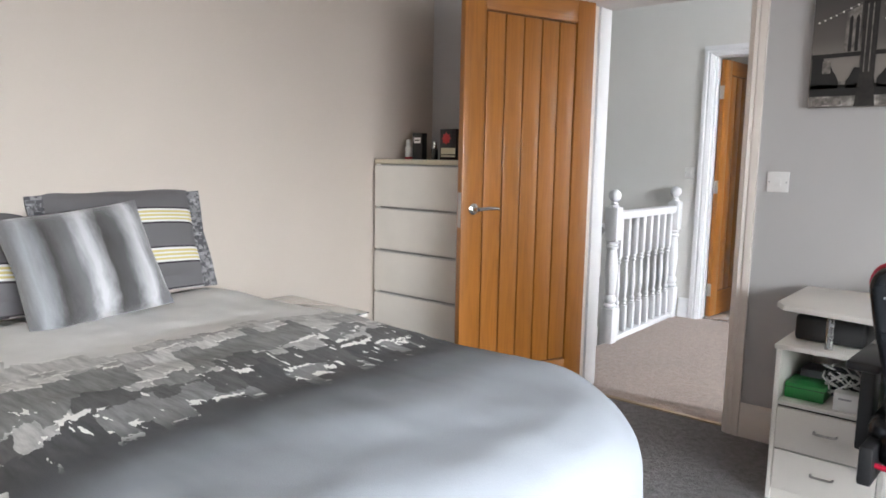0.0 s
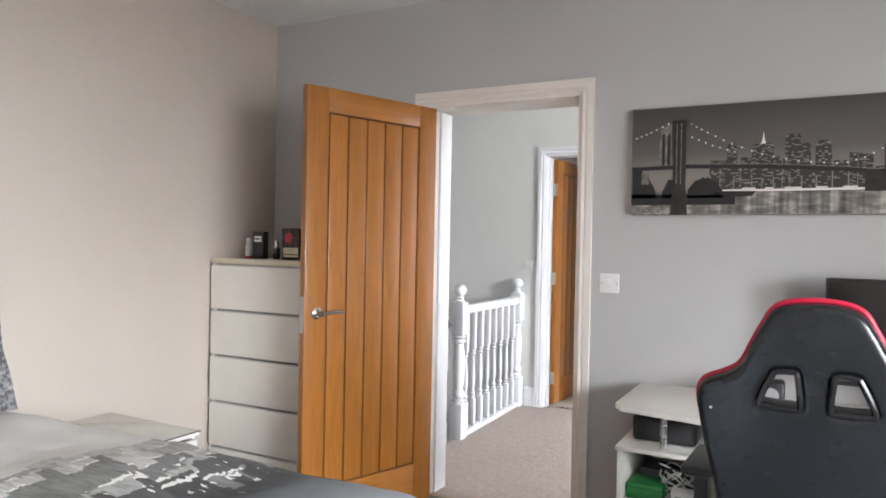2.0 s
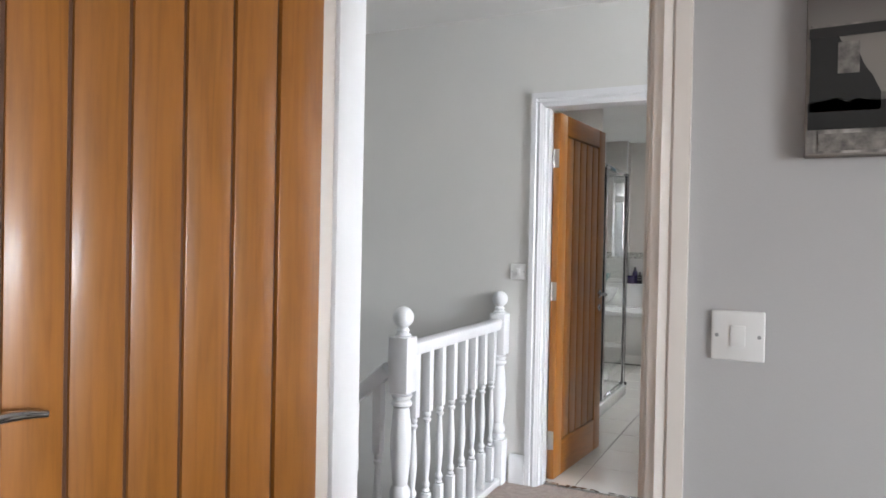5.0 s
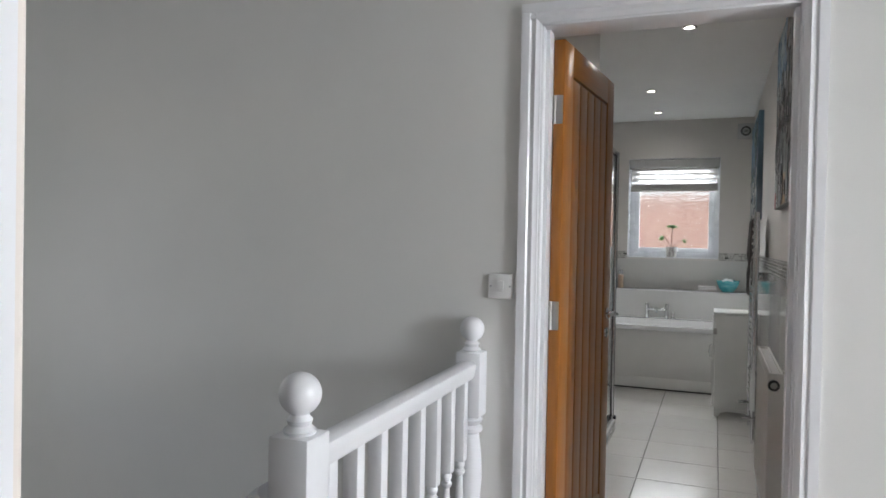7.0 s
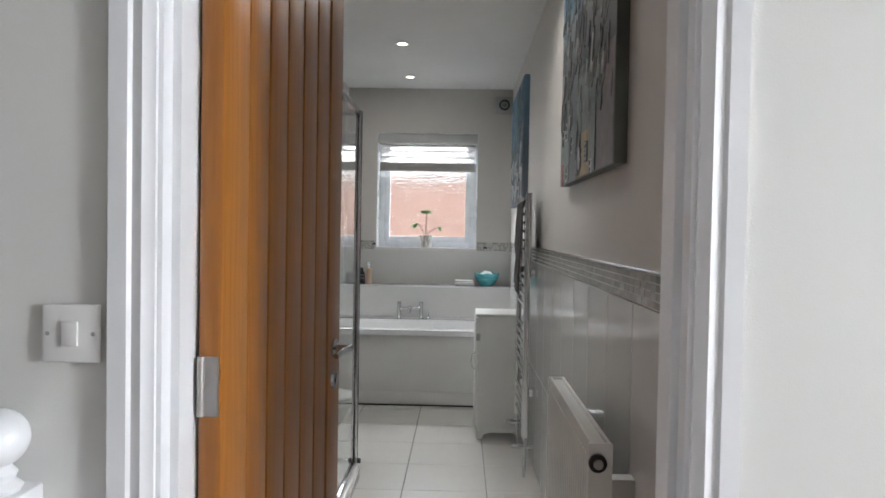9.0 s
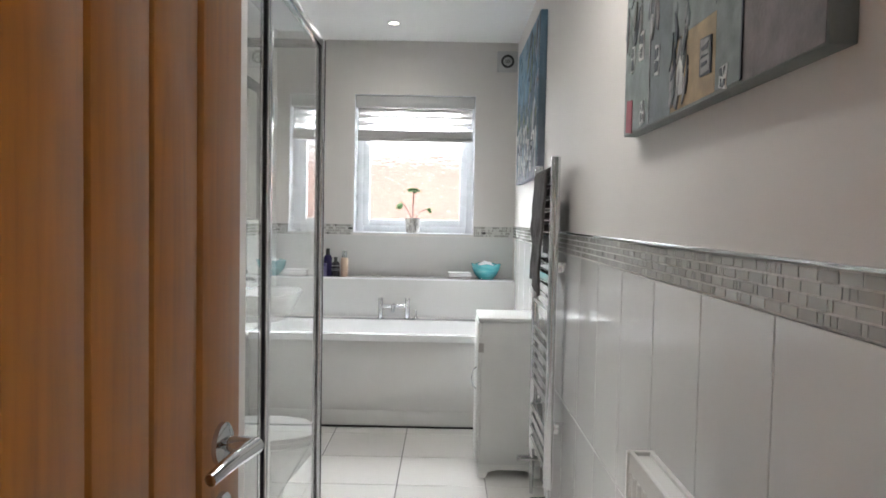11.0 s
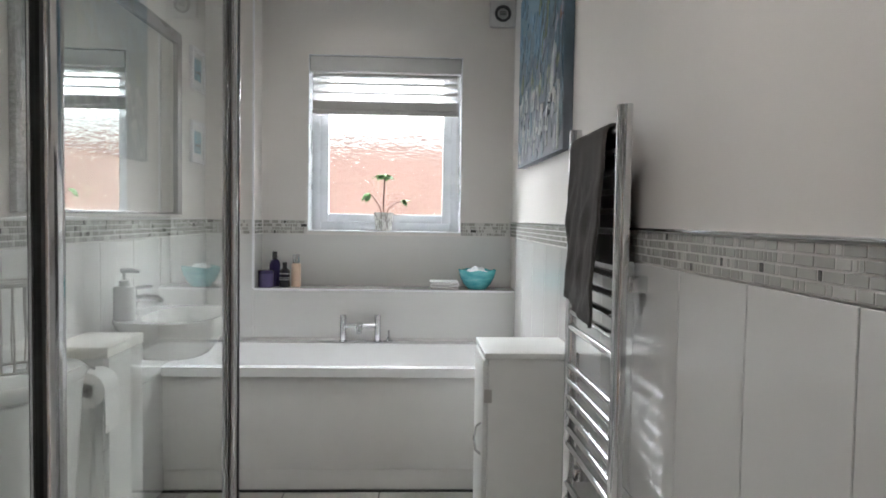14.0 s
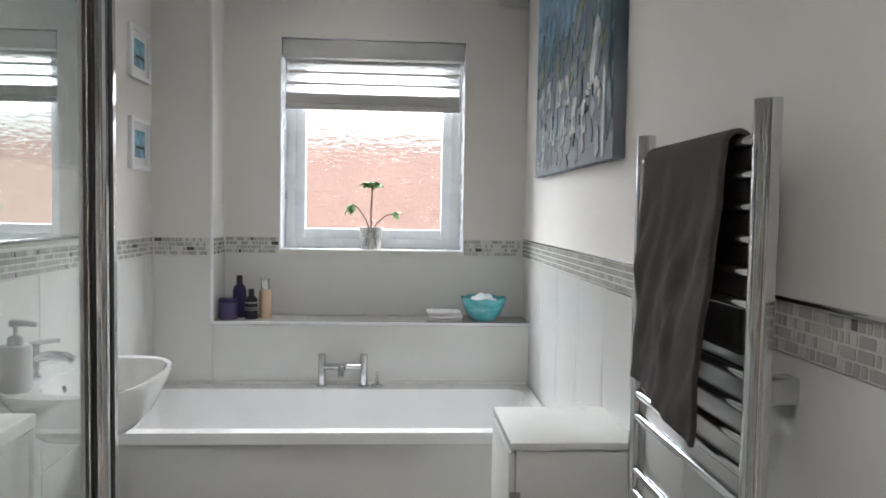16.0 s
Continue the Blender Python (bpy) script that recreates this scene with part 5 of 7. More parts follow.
def roller_blind():
    root = thing("window_blind", pose((WX0 + WX1) / 2, 10.655, WZ1), "half-raised grey and white striped day-and-night blind", "blind")
    w = (WX1 - WX0) / 2 - 0.008
    grey = fabric("grey_blind_weave", (0.44, 0.43, 0.41), 0.08)
    sheer = Nodes("sheer_blind_net", 0.8)
    sheer.base((0.82, 0.82, 0.81))
    tr = sheer.n("BsdfTranslucent")
    tr.inputs["Color"].default_value = (0.9, 0.9, 0.9, 1)
    clear = sheer.n("BsdfTransparent")
    m1, m2 = sheer.n("MixShader"), sheer.n("MixShader")
    m1.inputs[0].default_value, m2.inputs[0].default_value = 0.5, 0.55
    out = sheer.t.nodes["Material Output"]
    sheer.link(sheer.b.outputs[0], m1.inputs[1])
    sheer.link(tr.outputs[0], m1.inputs[2])
    sheer.link(m1.outputs[0], m2.inputs[1])
    sheer.link(clear.outputs[0], m2.inputs[2])
    sheer.link(m2.outputs[0], out.inputs["Surface"])
    part("cassette", box(-w, w, -0.02, 0.06, -0.092, -0.006, 0.008), plain("grey_white_cassette", (0.52, 0.52, 0.51), 0.4), root)
    z = -0.094
    for i, (hh, kind) in enumerate(((0.018, grey), (0.034, sheer.m), (0.014, grey), (0.040, sheer.m), (0.012, grey), (0.040, sheer.m))):
        part("fabric_band", box(-w + 0.014, w - 0.014, 0.014, 0.0155, z - hh, z), kind, root, smooth=False)
        z -= hh
    part("fabric_fold", box(-w + 0.012, w - 0.012, 0.004, 0.020, z - 0.048, z, 0.003), grey, root)
    part("bottom_bar", box(-w + 0.010, w - 0.010, 0.0, 0.022, z - 0.076, z - 0.049, 0.006), plain("grey_bottom_bar", (0.46, 0.45, 0.43), 0.4), root)
    part("pull_cord", tube([(w - 0.02, -0.005, -0.08), (w - 0.019, -0.004, -0.45), (w - 0.018, 0.0, -0.80)], 0.0016, 6), WHITE_PLASTIC, root)
    return root


roller_blind()

nb = tagged(new("neighbour_house"), "pale red brick wall of the house next door", "house")
nb.matrix_world = pose(-1.7, 13.9, -3.0)
bk = Nodes("red_brickwork", 0.85)
bt = bk.n("TexBrick", Scale=3.0, Mortar_Size=0.04)
bt.inputs["Color1"].default_value, bt.inputs["Color2"].default_value, bt.inputs["Mortar"].default_value = (0.45, 0.245, 0.205, 1), (0.34, 0.175, 0.145, 1), (0.74, 0.58, 0.51, 1)
mv = bk.n("CombineXYZ")
sx = bk.n("SeparateXYZ")
tco = bk.n("TexCoord")
bk.link(tco.outputs["Object"], sx.inputs[0])
bk.link(sx.outputs[0], mv.inputs[0])
bk.link(sx.outputs[2], mv.inputs[1])
bk.link(mv.outputs[0], bt.inputs["Vector"])
bk.base(bt.outputs["Color"])
part("wall", box(-6, 6, 0, 0.25, 0, 4.98), bk.m, nb)
part("coping", box(-6.05, 6.05, -0.03, 0.28, 4.98, 5.02), plain("pale_coping", (0.62, 0.58, 0.55), 0.8), nb)
fix_normals(nb)

CLOUD = Nodes("bright_overcast_sky", 1.0)
cloud_colour = CLOUD.ramp(CLOUD.noise(CLOUD.coords((0.02, 0.02, 0.05)), 1.0, 4), [(0.3, (0.86, 0.91, 0.97)), (0.7, (1.0, 1.0, 1.0))])
CLOUD.base((0.0, 0.0, 0.0))
CLOUD.link(cloud_colour, CLOUD.b.inputs["Emission Color"])
CLOUD.b.inputs["Emission Strength"].default_value = 1.5
setting("backdrop", box(-60, 60, 66, 66.2, -3.0, 60), CLOUD.m, "pale overcast sky beyond the neighbouring house", "sky")

# ---------------------------------------------------------------- bath
def bath():
    root = thing("bath", pose((BATH_W + BATH_E) / 2, 9.73, 0), "white acrylic bath with a glossy front panel", "bath")
    w = (BATH_E - BATH_W) / 2 - 0.014
    D = SHELF_Y - 9.73 - 0.012
    part("bath_panel", box(-w, w, 0.004, 0.022, 0.105, 0.524, 0.002), PANEL_GLOSS, root, "glossy pale bath panel")
    part("plinth", box(-w, w, 0.014, 0.030, 0.0, 0.103, 0.001), PANEL_GLOSS, root)
    # Not a real seal: a black strip painting the dark gap below the plinth.
    part("floor_seal", box(-w, w, 0.004, 0.0138, 0.0, 0.010), BLACK_SEAL, root, "painted black strip for the shaded gap along the floor")
    outer = rounded(-w, w, -0.022, D, 0.012, 3)
    inner = rounded(-w + 0.040, w - 0.040, 0.030, D - 0.090, 0.07, 7)
    deep = rounded(-w + 0.16, w - 0.12, 0.09, D - 0.13, 0.07, 7)
    bm = bmesh.new()
    edges = []
    for loop, z in ((outer, 0.568), (inner, 0.568)):
        vs = [bm.verts.new((x, y, z)) for x, y in loop]
        edges.append([bm.edges.new((vs[i], vs[(i + 1) % len(vs)])) for i in range(len(vs))])
    bmesh.ops.triangle_fill(bm, use_beauty=True, edges=edges[0] + edges[1])
    n = len(inner)
    rings = [[bm.verts.new((x * (1 - f) + dx * f, y * (1 - f) + dy * f, z)) for (x, y), (dx, dy) in zip(inner, deep)] for f, z in ((0.02, 0.560), (0.12, 0.53), (0.45, 0.40), (0.75, 0.24), (0.93, 0.165), (1.0, 0.155))]
    ordered = []
    for x, y in inner:
        ordered.append(min((v for e in edges[1] for v in e.verts), key=lambda q: (q.co.x - x) ** 2 + (q.co.y - y) ** 2))
    rings.insert(0, ordered)
    for a, b in zip(rings, rings[1:]):
        for i in range(n):
            j = (i + 1) % n
            bm.faces.new([a[i], a[j], b[j], b[i]])
    bm.faces.new(rings[-1])
    lip = [bm.verts.new((x, y, 0.528)) for x, y in outer]
    oo = [min((v for e in edges[0] for v in e.verts), key=lambda q: (q.co.x - x) ** 2 + (q.co.y - y) ** 2) for x, y in outer]
    for i in range(len(outer)):
        j = (i + 1) % len(outer)
        bm.faces.new([oo[i], oo[j], lip[j], lip[i]])
    bmesh.ops.recalc_face_normals(bm, faces=bm.faces)
    part("tub", bm, ACRYLIC, root)
    part("sealant", box(-w, w, D - 0.004, D + 0.008, 0.562, 0.576, 0.003), WHITE_PLASTIC, root)
    return root


bath()
tp = thing("bath_mixer_tap", pose(-1.826, 10.365, 0.5685), "chrome bridge bath filler tap on the bath rim", "tap")
for s in (-1, 1):
    part("pillar", lathe([(0, 0), (0.024, 0), (0.024, 0.006), (0.017, 0.010), (0.017, 0.140), (0.014, 0.146), (0, 0.147)], 20, m=pose(s * 0.092, 0, 0)), CHROME, tp)
    part("lever", tube([(s * 0.092, 0, 0.135), (s * 0.092, -0.055, 0.140)], [0.010, 0.007], 10), CHROME, tp)
part("bridge", tube([(-0.092, 0, 0.088), (0.092, 0, 0.088)], 0.014, 14), CHROME, tp)
part("spout", tube([(0, 0, 0.088), (0, -0.035, 0.098), (0, -0.085, 0.092), (0, -0.105, 0.064)], [0.018, 0.017, 0.015, 0.014], 14), CHROME, tp)
pl = thing("bath_waste_knob", pose(-1.675, 10.365, 0.5685), "small chrome pop-up waste knob on the bath rim", "waste knob")
part("knob", lathe([(0, 0), (0.026, 0), (0.026, 0.008), (0.012, 0.014), (0.006, 0.03), (0.005, 0.065), (0, 0.067)], 18), CHROME, pl)


# ---------------------------------------------------------------- ledge and sill things
def bottle(name, x, y, z, prof, mat, cap, capmat, label):
    root = thing(name, pose(x, y, z), label, "bottle")
    part("bottle_body", lathe(prof, 22), mat, root)
    part("cap", lathe(cap, 18), capmat, root)
    return root


LZ = SHELF_Z + 0.0005
PURPLE = plain("deep_violet_plastic", (0.030, 0.022, 0.085), 0.2, bump=0)
bottle("shampoo_bottle", -2.318, 10.555, LZ, [(0, 0), (0.030, 0), (0.031, 0.006), (0.031, 0.125), (0.022, 0.145), (0.013, 0.150), (0, 0.150)], PURPLE,
       [(0, 0.150), (0.014, 0.150), (0.014, 0.188), (0.011, 0.192), (0, 0.192)], BLACK_PLASTIC, "tall violet bottle with a dark cap on the ledge")
jar = thing("candle_jar", pose(-2.352, 10.485, LZ), "squat violet candle jar with a lid on the ledge", "candle")
part("jar", lathe([(0, 0), (0.040, 0), (0.042, 0.006), (0.042, 0.076), (0, 0.076)], 26), plain("dusky_violet_glass", (0.075, 0.06, 0.15), 0.15, bump=0), jar)
part("lid", lathe([(0, 0.076), (0.043, 0.076), (0.043, 0.092), (0.040, 0.094), (0, 0.094)], 26), PURPLE, jar)
b2 = bottle("bath_oil_bottle", -2.252, 10.495, LZ, [(0, 0), (0.027, 0), (0.028, 0.006), (0.028, 0.088), (0.018, 0.102), (0.011, 0.105), (0, 0.105)], plain("black_bottle", (0.015, 0.013, 0.02), 0.2, bump=0),
            [(0, 0.105), (0.013, 0.105), (0.013, 0.136), (0, 0.137)], BLACK_PLASTIC, "small black bottle with printed lines on the ledge")
for z0, z1 in ((0.072, 0.078), (0.050, 0.054), (0.040, 0.044)):
    part("print_line", lathe([(0.0282, z0), (0.0286, z0), (0.0286, z1), (0.0282, z1)], 22), GREY_PLASTIC, b2)
bottle("lotion_bottle", -2.195, 10.525, LZ, [(0, 0), (0.026, 0), (0.027, 0.005), (0.027, 0.125), (0.018, 0.132), (0, 0.132)], plain("peach_plastic", (0.58, 0.42, 0.31), 0.3, bump=0),
       [(0, 0.132), (0.020, 0.132), (0.020, 0.180), (0, 0.181)], CHROME, "peach lotion bottle with a chrome cap on the ledge")

bw = thing("bowl", pose(-1.190, 10.515, LZ), "turquoise glazed bowl holding a white sponge", "bowl")
TEAL = Nodes("turquoise_glaze", 0.12)
tv = TEAL.noise(TEAL.coords((1, 1, 2.5)), 14, 4)
TEAL.base(TEAL.ramp(tv, [(0.3, (0.05, 0.34, 0.40)), (0.6, (0.13, 0.50, 0.54)), (0.8, (0.30, 0.62, 0.64))]))
TEAL.b.inputs["Coat Weight"].default_value = 0.4
bw_bm = lathe([(0, 0), (0.050, 0), (0.055, 0.005), (0.078, 0.030), (0.096, 0.066), (0.103, 0.096), (0.106, 0.106), (0.102, 0.106), (0.093, 0.068), (0.074, 0.034), (0.050, 0.011), (0, 0.009)], 40)
for vtx in bw_bm.verts:
    if vtx.co.z > 0.09:
        vtx.co.z += 0.004 * math.sin(7 * math.atan2(vtx.co.y, vtx.co.x))
part("bowl_body", bw_bm, TEAL.m, bw)
spg = thing("sponge", pose(-1.192, 10.510, LZ + 0.074), "white puffy bath sponge in the turquoise bowl", "sponge")
sb = bmesh.new()
bmesh.ops.create_icosphere(sb, subdivisions=4, radius=0.060)
for vtx in sb.verts:
    d = 1 + 0.20 * noise.noise(vtx.co * 38) + 0.10 * noise.noise(vtx.co * 95)
    vtx.co = Vector((vtx.co.x * d, vtx.co.y * d, vtx.co.z * d * 0.72 + 0.006))
part("sponge_body", sb, fabric("white_sponge", (0.72, 0.78, 0.80), 0.1, 160), spg)
fl = thing("folded_flannel", pose(-1.375, 10.485, LZ), "folded white and grey cotton flannel on the ledge", "flannel")
for i, (z0, z1, dx) in enumerate(((0, 0.016, 0.0), (0.0165, 0.033, 0.004), (0.0335, 0.048, -0.003))):
    part("fold", box(-0.078 + dx, 0.078 + dx, -0.05, 0.05, z0, z1, 0.0065, seg=3), fabric("white_terry" if i else "grey_terry", (0.70, 0.69, 0.69) if i else (0.48, 0.45, 0.45), 0.1, 300), fl)

plant = thing("potted_plant", pose(-1.722, 10.700, WZ0 + 0.0065), "small long-stemmed plant in a patterned white pot", "plant")
pot = Nodes("patterned_white_pot", 0.5)
pv = pot.noise(pot.coords((1, 1, 0.4)), 70, 3)
pot.base(pot.ramp(pv, [(0.40, (0.30, 0.28, 0.26)), (0.55, (0.66, 0.64, 0.61))]))
part("pot", lathe([(0, 0), (0.044, 0), (0.047, 0.004), (0.056, 0.100), (0.058, 0.106), (0.053, 0.106), (0.050, 0.090), (0, 0.090)], 28), pot.m, plant)
part("soil", lathe([(0, 0.086), (0.050, 0.086), (0.040, 0.094), (0, 0.096)], 20), plain("potting_soil", (0.03, 0.02, 0.015), 0.95), plant)
STEM = plain("reddish_stem", (0.10, 0.045, 0.03), 0.6)
LEAF = Nodes("soft_green_leaf", 0.45)
LEAF.base(LEAF.ramp(LEAF.noise(LEAF.coords(), 40, 3), [(0.3, (0.05, 0.16, 0.035)), (0.7, (0.13, 0.30, 0.07))]))
LEAF.b.inputs["Subsurface Weight"].default_value = 0.15
LEAF.b.inputs["Subsurface Radius"].default_value = (0.01, 0.02, 0.005)


def leaf(root, m, length, width, droop):
    bm = bmesh.new()
    n = 12
    rows = []
    for i in range(n + 1):
        t = i / n
        wd = width * math.sin(math.pi * min(1, t * 0.94 + 0.06)) ** 0.7 * (1.0 if t < 0.96 else 0.3)
        x = length * t
        z = -droop * t * t
        rows.append([bm.verts.new(m @ Vector((x, wd * s, z + 0.20 * wd * abs(s) + 0.004 * math.sin(9 * t + 3 * s)))) for s in (-0.5, -0.25, 0, 0.25, 0.5)])
    for a, b in zip(rows, rows[1:]):
        for q in range(4):
            bm.faces.new([a[q], a[q + 1], b[q + 1], b[q]])
    ob = part("leaf", bm, LEAF.m, root)
    so = ob.modifiers.new("thickness", 'SOLIDIFY')
    so.thickness = 0.0012
    return ob


for pts, r in (([(0, 0, 0.09), (-0.002, 0, 0.18), (0.003, 0, 0.27), (0.0, 0, 0.318)], 0.0042), ([(-0.005, 0, 0.09), (-0.03, 0, 0.15), (-0.065, 0, 0.20), (-0.085, 0, 0.212)], 0.0032),
               ([(0.006, 0, 0.09), (0.03, 0, 0.13), (0.07, 0, 0.165), (0.10, 0, 0.172)], 0.003)):
    part("stem", tube(pts, r, 8), STEM, plant)
for turn, tilt, ln, wd in ((10, -6, 0.062, 0.055), (130, -10, 0.060, 0.055), (190, -4, 0.068, 0.060), (255, -12, 0.058, 0.055), (320, -10, 0.062, 0.058), (75, -16, 0.055, 0.05)):
    leaf(plant, pose(0, 0, 0.320, 0, -tilt, turn), ln, wd, 0.016)
for turn, tilt in ((175, 30), (215, 22), (120, 34)):
    leaf(plant, pose(-0.083, 0, 0.214, 0, tilt, turn), 0.062, 0.042, 0.02)
for turn, tilt in ((0, -14), (40, 10), (-35, 24)):
    leaf(plant, pose(0.098, 0, 0.172, 0, tilt, turn), 0.052, 0.034, 0.012)

# extractor fan
fan = thing("extractor_fan", pose(-1.062, BATH_N - 0.001, 2.392), "square grey extractor fan with a dark round grille", "fan")
part("fan_plate", box(-0.074, 0.074, -0.03, 0, -0.074, 0.074, 0.008, seg=3), plain("pale_grey_plastic", (0.50, 0.50, 0.50), 0.4), fan)
ringp = [(0.030, 0), (0.046, 0.0), (0.047, 0.006), (0.044, 0.010), (0.032, 0.009), (0.030, 0.0)]
part("grille_ring", lathe(ringp, 30, m=pose(0, -0.0295, 0, 90, 0, 0)), plain("dark_grey_ring", (0.05, 0.05, 0.055), 0.4), fan)
part("hub_disc", lathe([(0, 0.0), (0.026, 0.0), (0.024, 0.008), (0, 0.010)], 26, m=pose(0, -0.0295, 0, 90, 0, 0)), plain("grey_disc", (0.36, 0.36, 0.36), 0.4), fan)
for z in (-0.008, 0.0, 0.008):
    part("vent_slot", box(-0.018, 0.018, -0.0412, -0.0388, z - 0.0016, z + 0.0016), BLACK_PLASTIC, fan)
fix_normals(fan)

# recessed lights
BULB = glowing("warm_led", (1.0, 0.93, 0.84), 14.0)
for i, (x, y) in enumerate(((-1.822, 9.19), (-1.842, 10.17), (-1.475, 7.51))):
    dl = thing("downlight", pose(x, y, H), "small round recessed ceiling spotlight with a chrome rim, switched on", "downlight", "bathroom downlights")
    part("rim", lathe([(0.030, 0.0), (0.042, 0.0), (0.042, -0.003), (0.034, -0.006), (0.030, 0.0)], 28), CHROME, dl)
    part("lamp", lathe([(0, -0.002), (0.029, -0.002), (0.029, -0.0005), (0, -0.0005)], 24), BULB, dl)
    fix_normals(dl)
    sd = bpy.data.lights.new("downlight_beam", 'SPOT')
    sd.energy, sd.spot_size, sd.spot_blend, sd.shadow_soft_size, sd.color = (20, 8, 52)[i], radians(165), 1.0, 0.10, (1.0, 0.97, 0.94)
    sp_ob = new("downlight_beam", sd)
    sp_ob.matrix_world = pose(x, y, H - 0.012)

# ---------------------------------------------------------------- cabinet, towel rail, radiator
cab = thing("bathroom_cabinet", pose(-0.990, 8.945, 0), "slim white painted cabinet with a bow handle beside the bath", "cabinet")
cw, cd, ch = 0.305, 0.30, 0.770
part("body", box(-cw, 0, 0, cd, 0.065, ch, 0.003), CABINET_WHITE, cab)
part("top", box(-cw - 0.016, 0.0, -0.010, cd + 0.010, ch, ch + 0.020, 0.005), CABINET_WHITE, cab)
dr = part("door", box(-cw - 0.018, -cw - 0.001, 0.004, cd - 0.004, 0.085, ch - 0.008, 0.003), CABINET_WHITE, cab)
part("handle", tube([(-cw - 0.018, 0.045, 0.54), (-cw - 0.036, 0.045, 0.525), (-cw - 0.042, 0.045, 0.485), (-cw - 0.036, 0.045, 0.445), (-cw - 0.018, 0.045, 0.43)], 0.0045, 8), CHROME, dr, "bowed chrome handle")
part("hinge", box(-cw - 0.014, -cw + 0.012, -0.003, 0.002, 0.62, 0.665, 0.001), STEEL, dr)
part("apron", slab([(-cw, 0.0), (-cw + 0.03, 0.0), (-cw + 0.045, 0.03), (-cw + 0.09, 0.042), (-0.09, 0.042), (-0.045, 0.03), (-0.03, 0.0), (0, 0.0), (0, 0.066), (-cw, 0.066)], -0.016, 0.0, m=pose(0, 0, 0, 90, 0, 0)), CABINET_WHITE, cab)
for y in (0.02, cd - 0.03):
    part("foot", box(-cw, -cw + 0.03, y, y + 0.02, 0, 0.066), CABINET_WHITE, cab)
    part("foot", box(-0.03, 0, y, y + 0.02, 0, 0.066), CABINET_WHITE, cab)
fix_normals(cab)

RX, RY0, RY1 = -1.060, 8.275, 8.770
rail = thing("towel_radiator", pose(RX, RY0, 0), "tall chrome ladder towel radiator on the tiled wall", "towel radiator")
for y in (0, RY1 - RY0):
    prof = [(0.019 * math.cos(a), 0.019 * math.sin(a)) for a in [radians(-90 + 180 * i / 10) for i in range(11)]] + [(-0.012, 0.019), (-0.016, 0.012), (-0.016, -0.012), (-0.012, -0.019)]
    ups = part("upright", slab([(-a, b) for a, b in prof][::-1], 0.215, 1.512, 0.002, m=pose(0, y, 0)), CHROME, rail)
    part("valve", tube([(0, y, 0.235), (0, y, 0.150), (0, y, 0.0)], [0.012, 0.014, 0.008], 12), CHROME, ups)
    part("valve_head", tube([(-0.07, y, 0.165), (-0.015, y, 0.165), (0.05, y, 0.165)], [0.013, 0.016, 0.009], 12), CHROME, ups)
rung_z = [1.454 - 0.0485 * i for i in range(6)] + [1.105 - 0.049 * i for i in range(5)] + [0.79 - 0.049 * i for i in range(6)] + [0.42 - 0.049 * i for i in range(4)]
rung_mesh = None
for z in rung_z:
    if rung_mesh is None:
        r0 = part("rung", tube([(-0.004, 0.012, 0), (-0.004, RY1 - RY0 - 0.012, 0)], 0.0105, 14), CHROME, rail, at=pose(0, 0, z))
        rung_mesh = r0.data
    else:
        ob = new("rung", rung_mesh)
        ob.parent = rail
        ob.matrix_basis = pose(0, 0, z)
for z in (1.085, 0.45):
    for y in (0.02, RY1 - RY0 - 0.02):
        part("wall_bracket", box(0.012, 0.0745, y - 0.018, y + 0.018, z - 0.020, z + 0.020, 0.004), CHROME, rail)
fix_normals(rail)


def hanging_towel():
    root = thing("towel", pose(RX - 0.004, RY0 + 0.075, 1.454), "dark charcoal towel folded over the top rung of the radiator", "towel")
    bm = bmesh.new()
    L, nx, ny = 0.345, 84, 44
    drop_f, drop_b = 0.445, 0.33
    r = 0.021
    total = drop_f + drop_b + math.pi * r
    g = []
    for i in range(nx + 1):
        s = i / nx * total
        row = []
        for j in range(ny + 1):
            y = j / ny * L
            if s < drop_f:
                x, z = -r - 0.012 * ((drop_f - s) / drop_f), -(drop_f - s)
            elif s < drop_f + math.pi * r:
                a = (s - drop_f) / r
                x, z = -r * math.cos(a), r * math.sin(a)
            else:
                x, z = r + 0.002, -(s - drop_f - math.pi * r)
            hang = min(1, max(0, -z) / 0.1)
            wav = (0.004 * math.sin(13 * y + 5 * z) + 0.012 * noise.noise((y * 9, z * 3, 1.0)) + 0.010 * noise.noise((y * 24 + z * 9, z * 8, 3.0))) * hang
            slip = 0.22 * (-z) * (1 - 0.75 * y / L) * (1 if s < drop_f else 0.2)
            x += wav if s < drop_f else wav * 0.2
            row.append(bm.verts.new((min(x, 0.03), y + slip * 0.6 + 0.004 * math.sin(20 * z), z - 0.050 * (1 - y / L) * (1 if s < drop_f * 0.9 else 0))))
        g.append(row)
    for i in range(nx):
        for j in range(ny):
            bm.faces.new([g[i][j], g[i][j + 1], g[i + 1][j + 1], g[i + 1][j]])
    k = Nodes("charcoal_terry", 0.97)
    v = k.coords()
    k.base(k.ramp(k.math('ADD', k.math('MULTIPLY', k.noise(v, 230, 3), 0.5), k.math('MULTIPLY', k.noise(v, 9, 3), 0.5)), [(0.3, (0.016, 0.014, 0.0135)), (0.7, (0.075, 0.064, 0.060))]))
    k.b.inputs["Sheen Weight"].default_value = 0.08
    k.bump(k.noise(v, 330, 3), 0.8, 0.006)
    ob = part("towel_cloth", bm, k.m, root)
    so = ob.modifiers.new("thickness", 'SOLIDIFY')
    so.thickness, so.offset = 0.009, 0
    return root


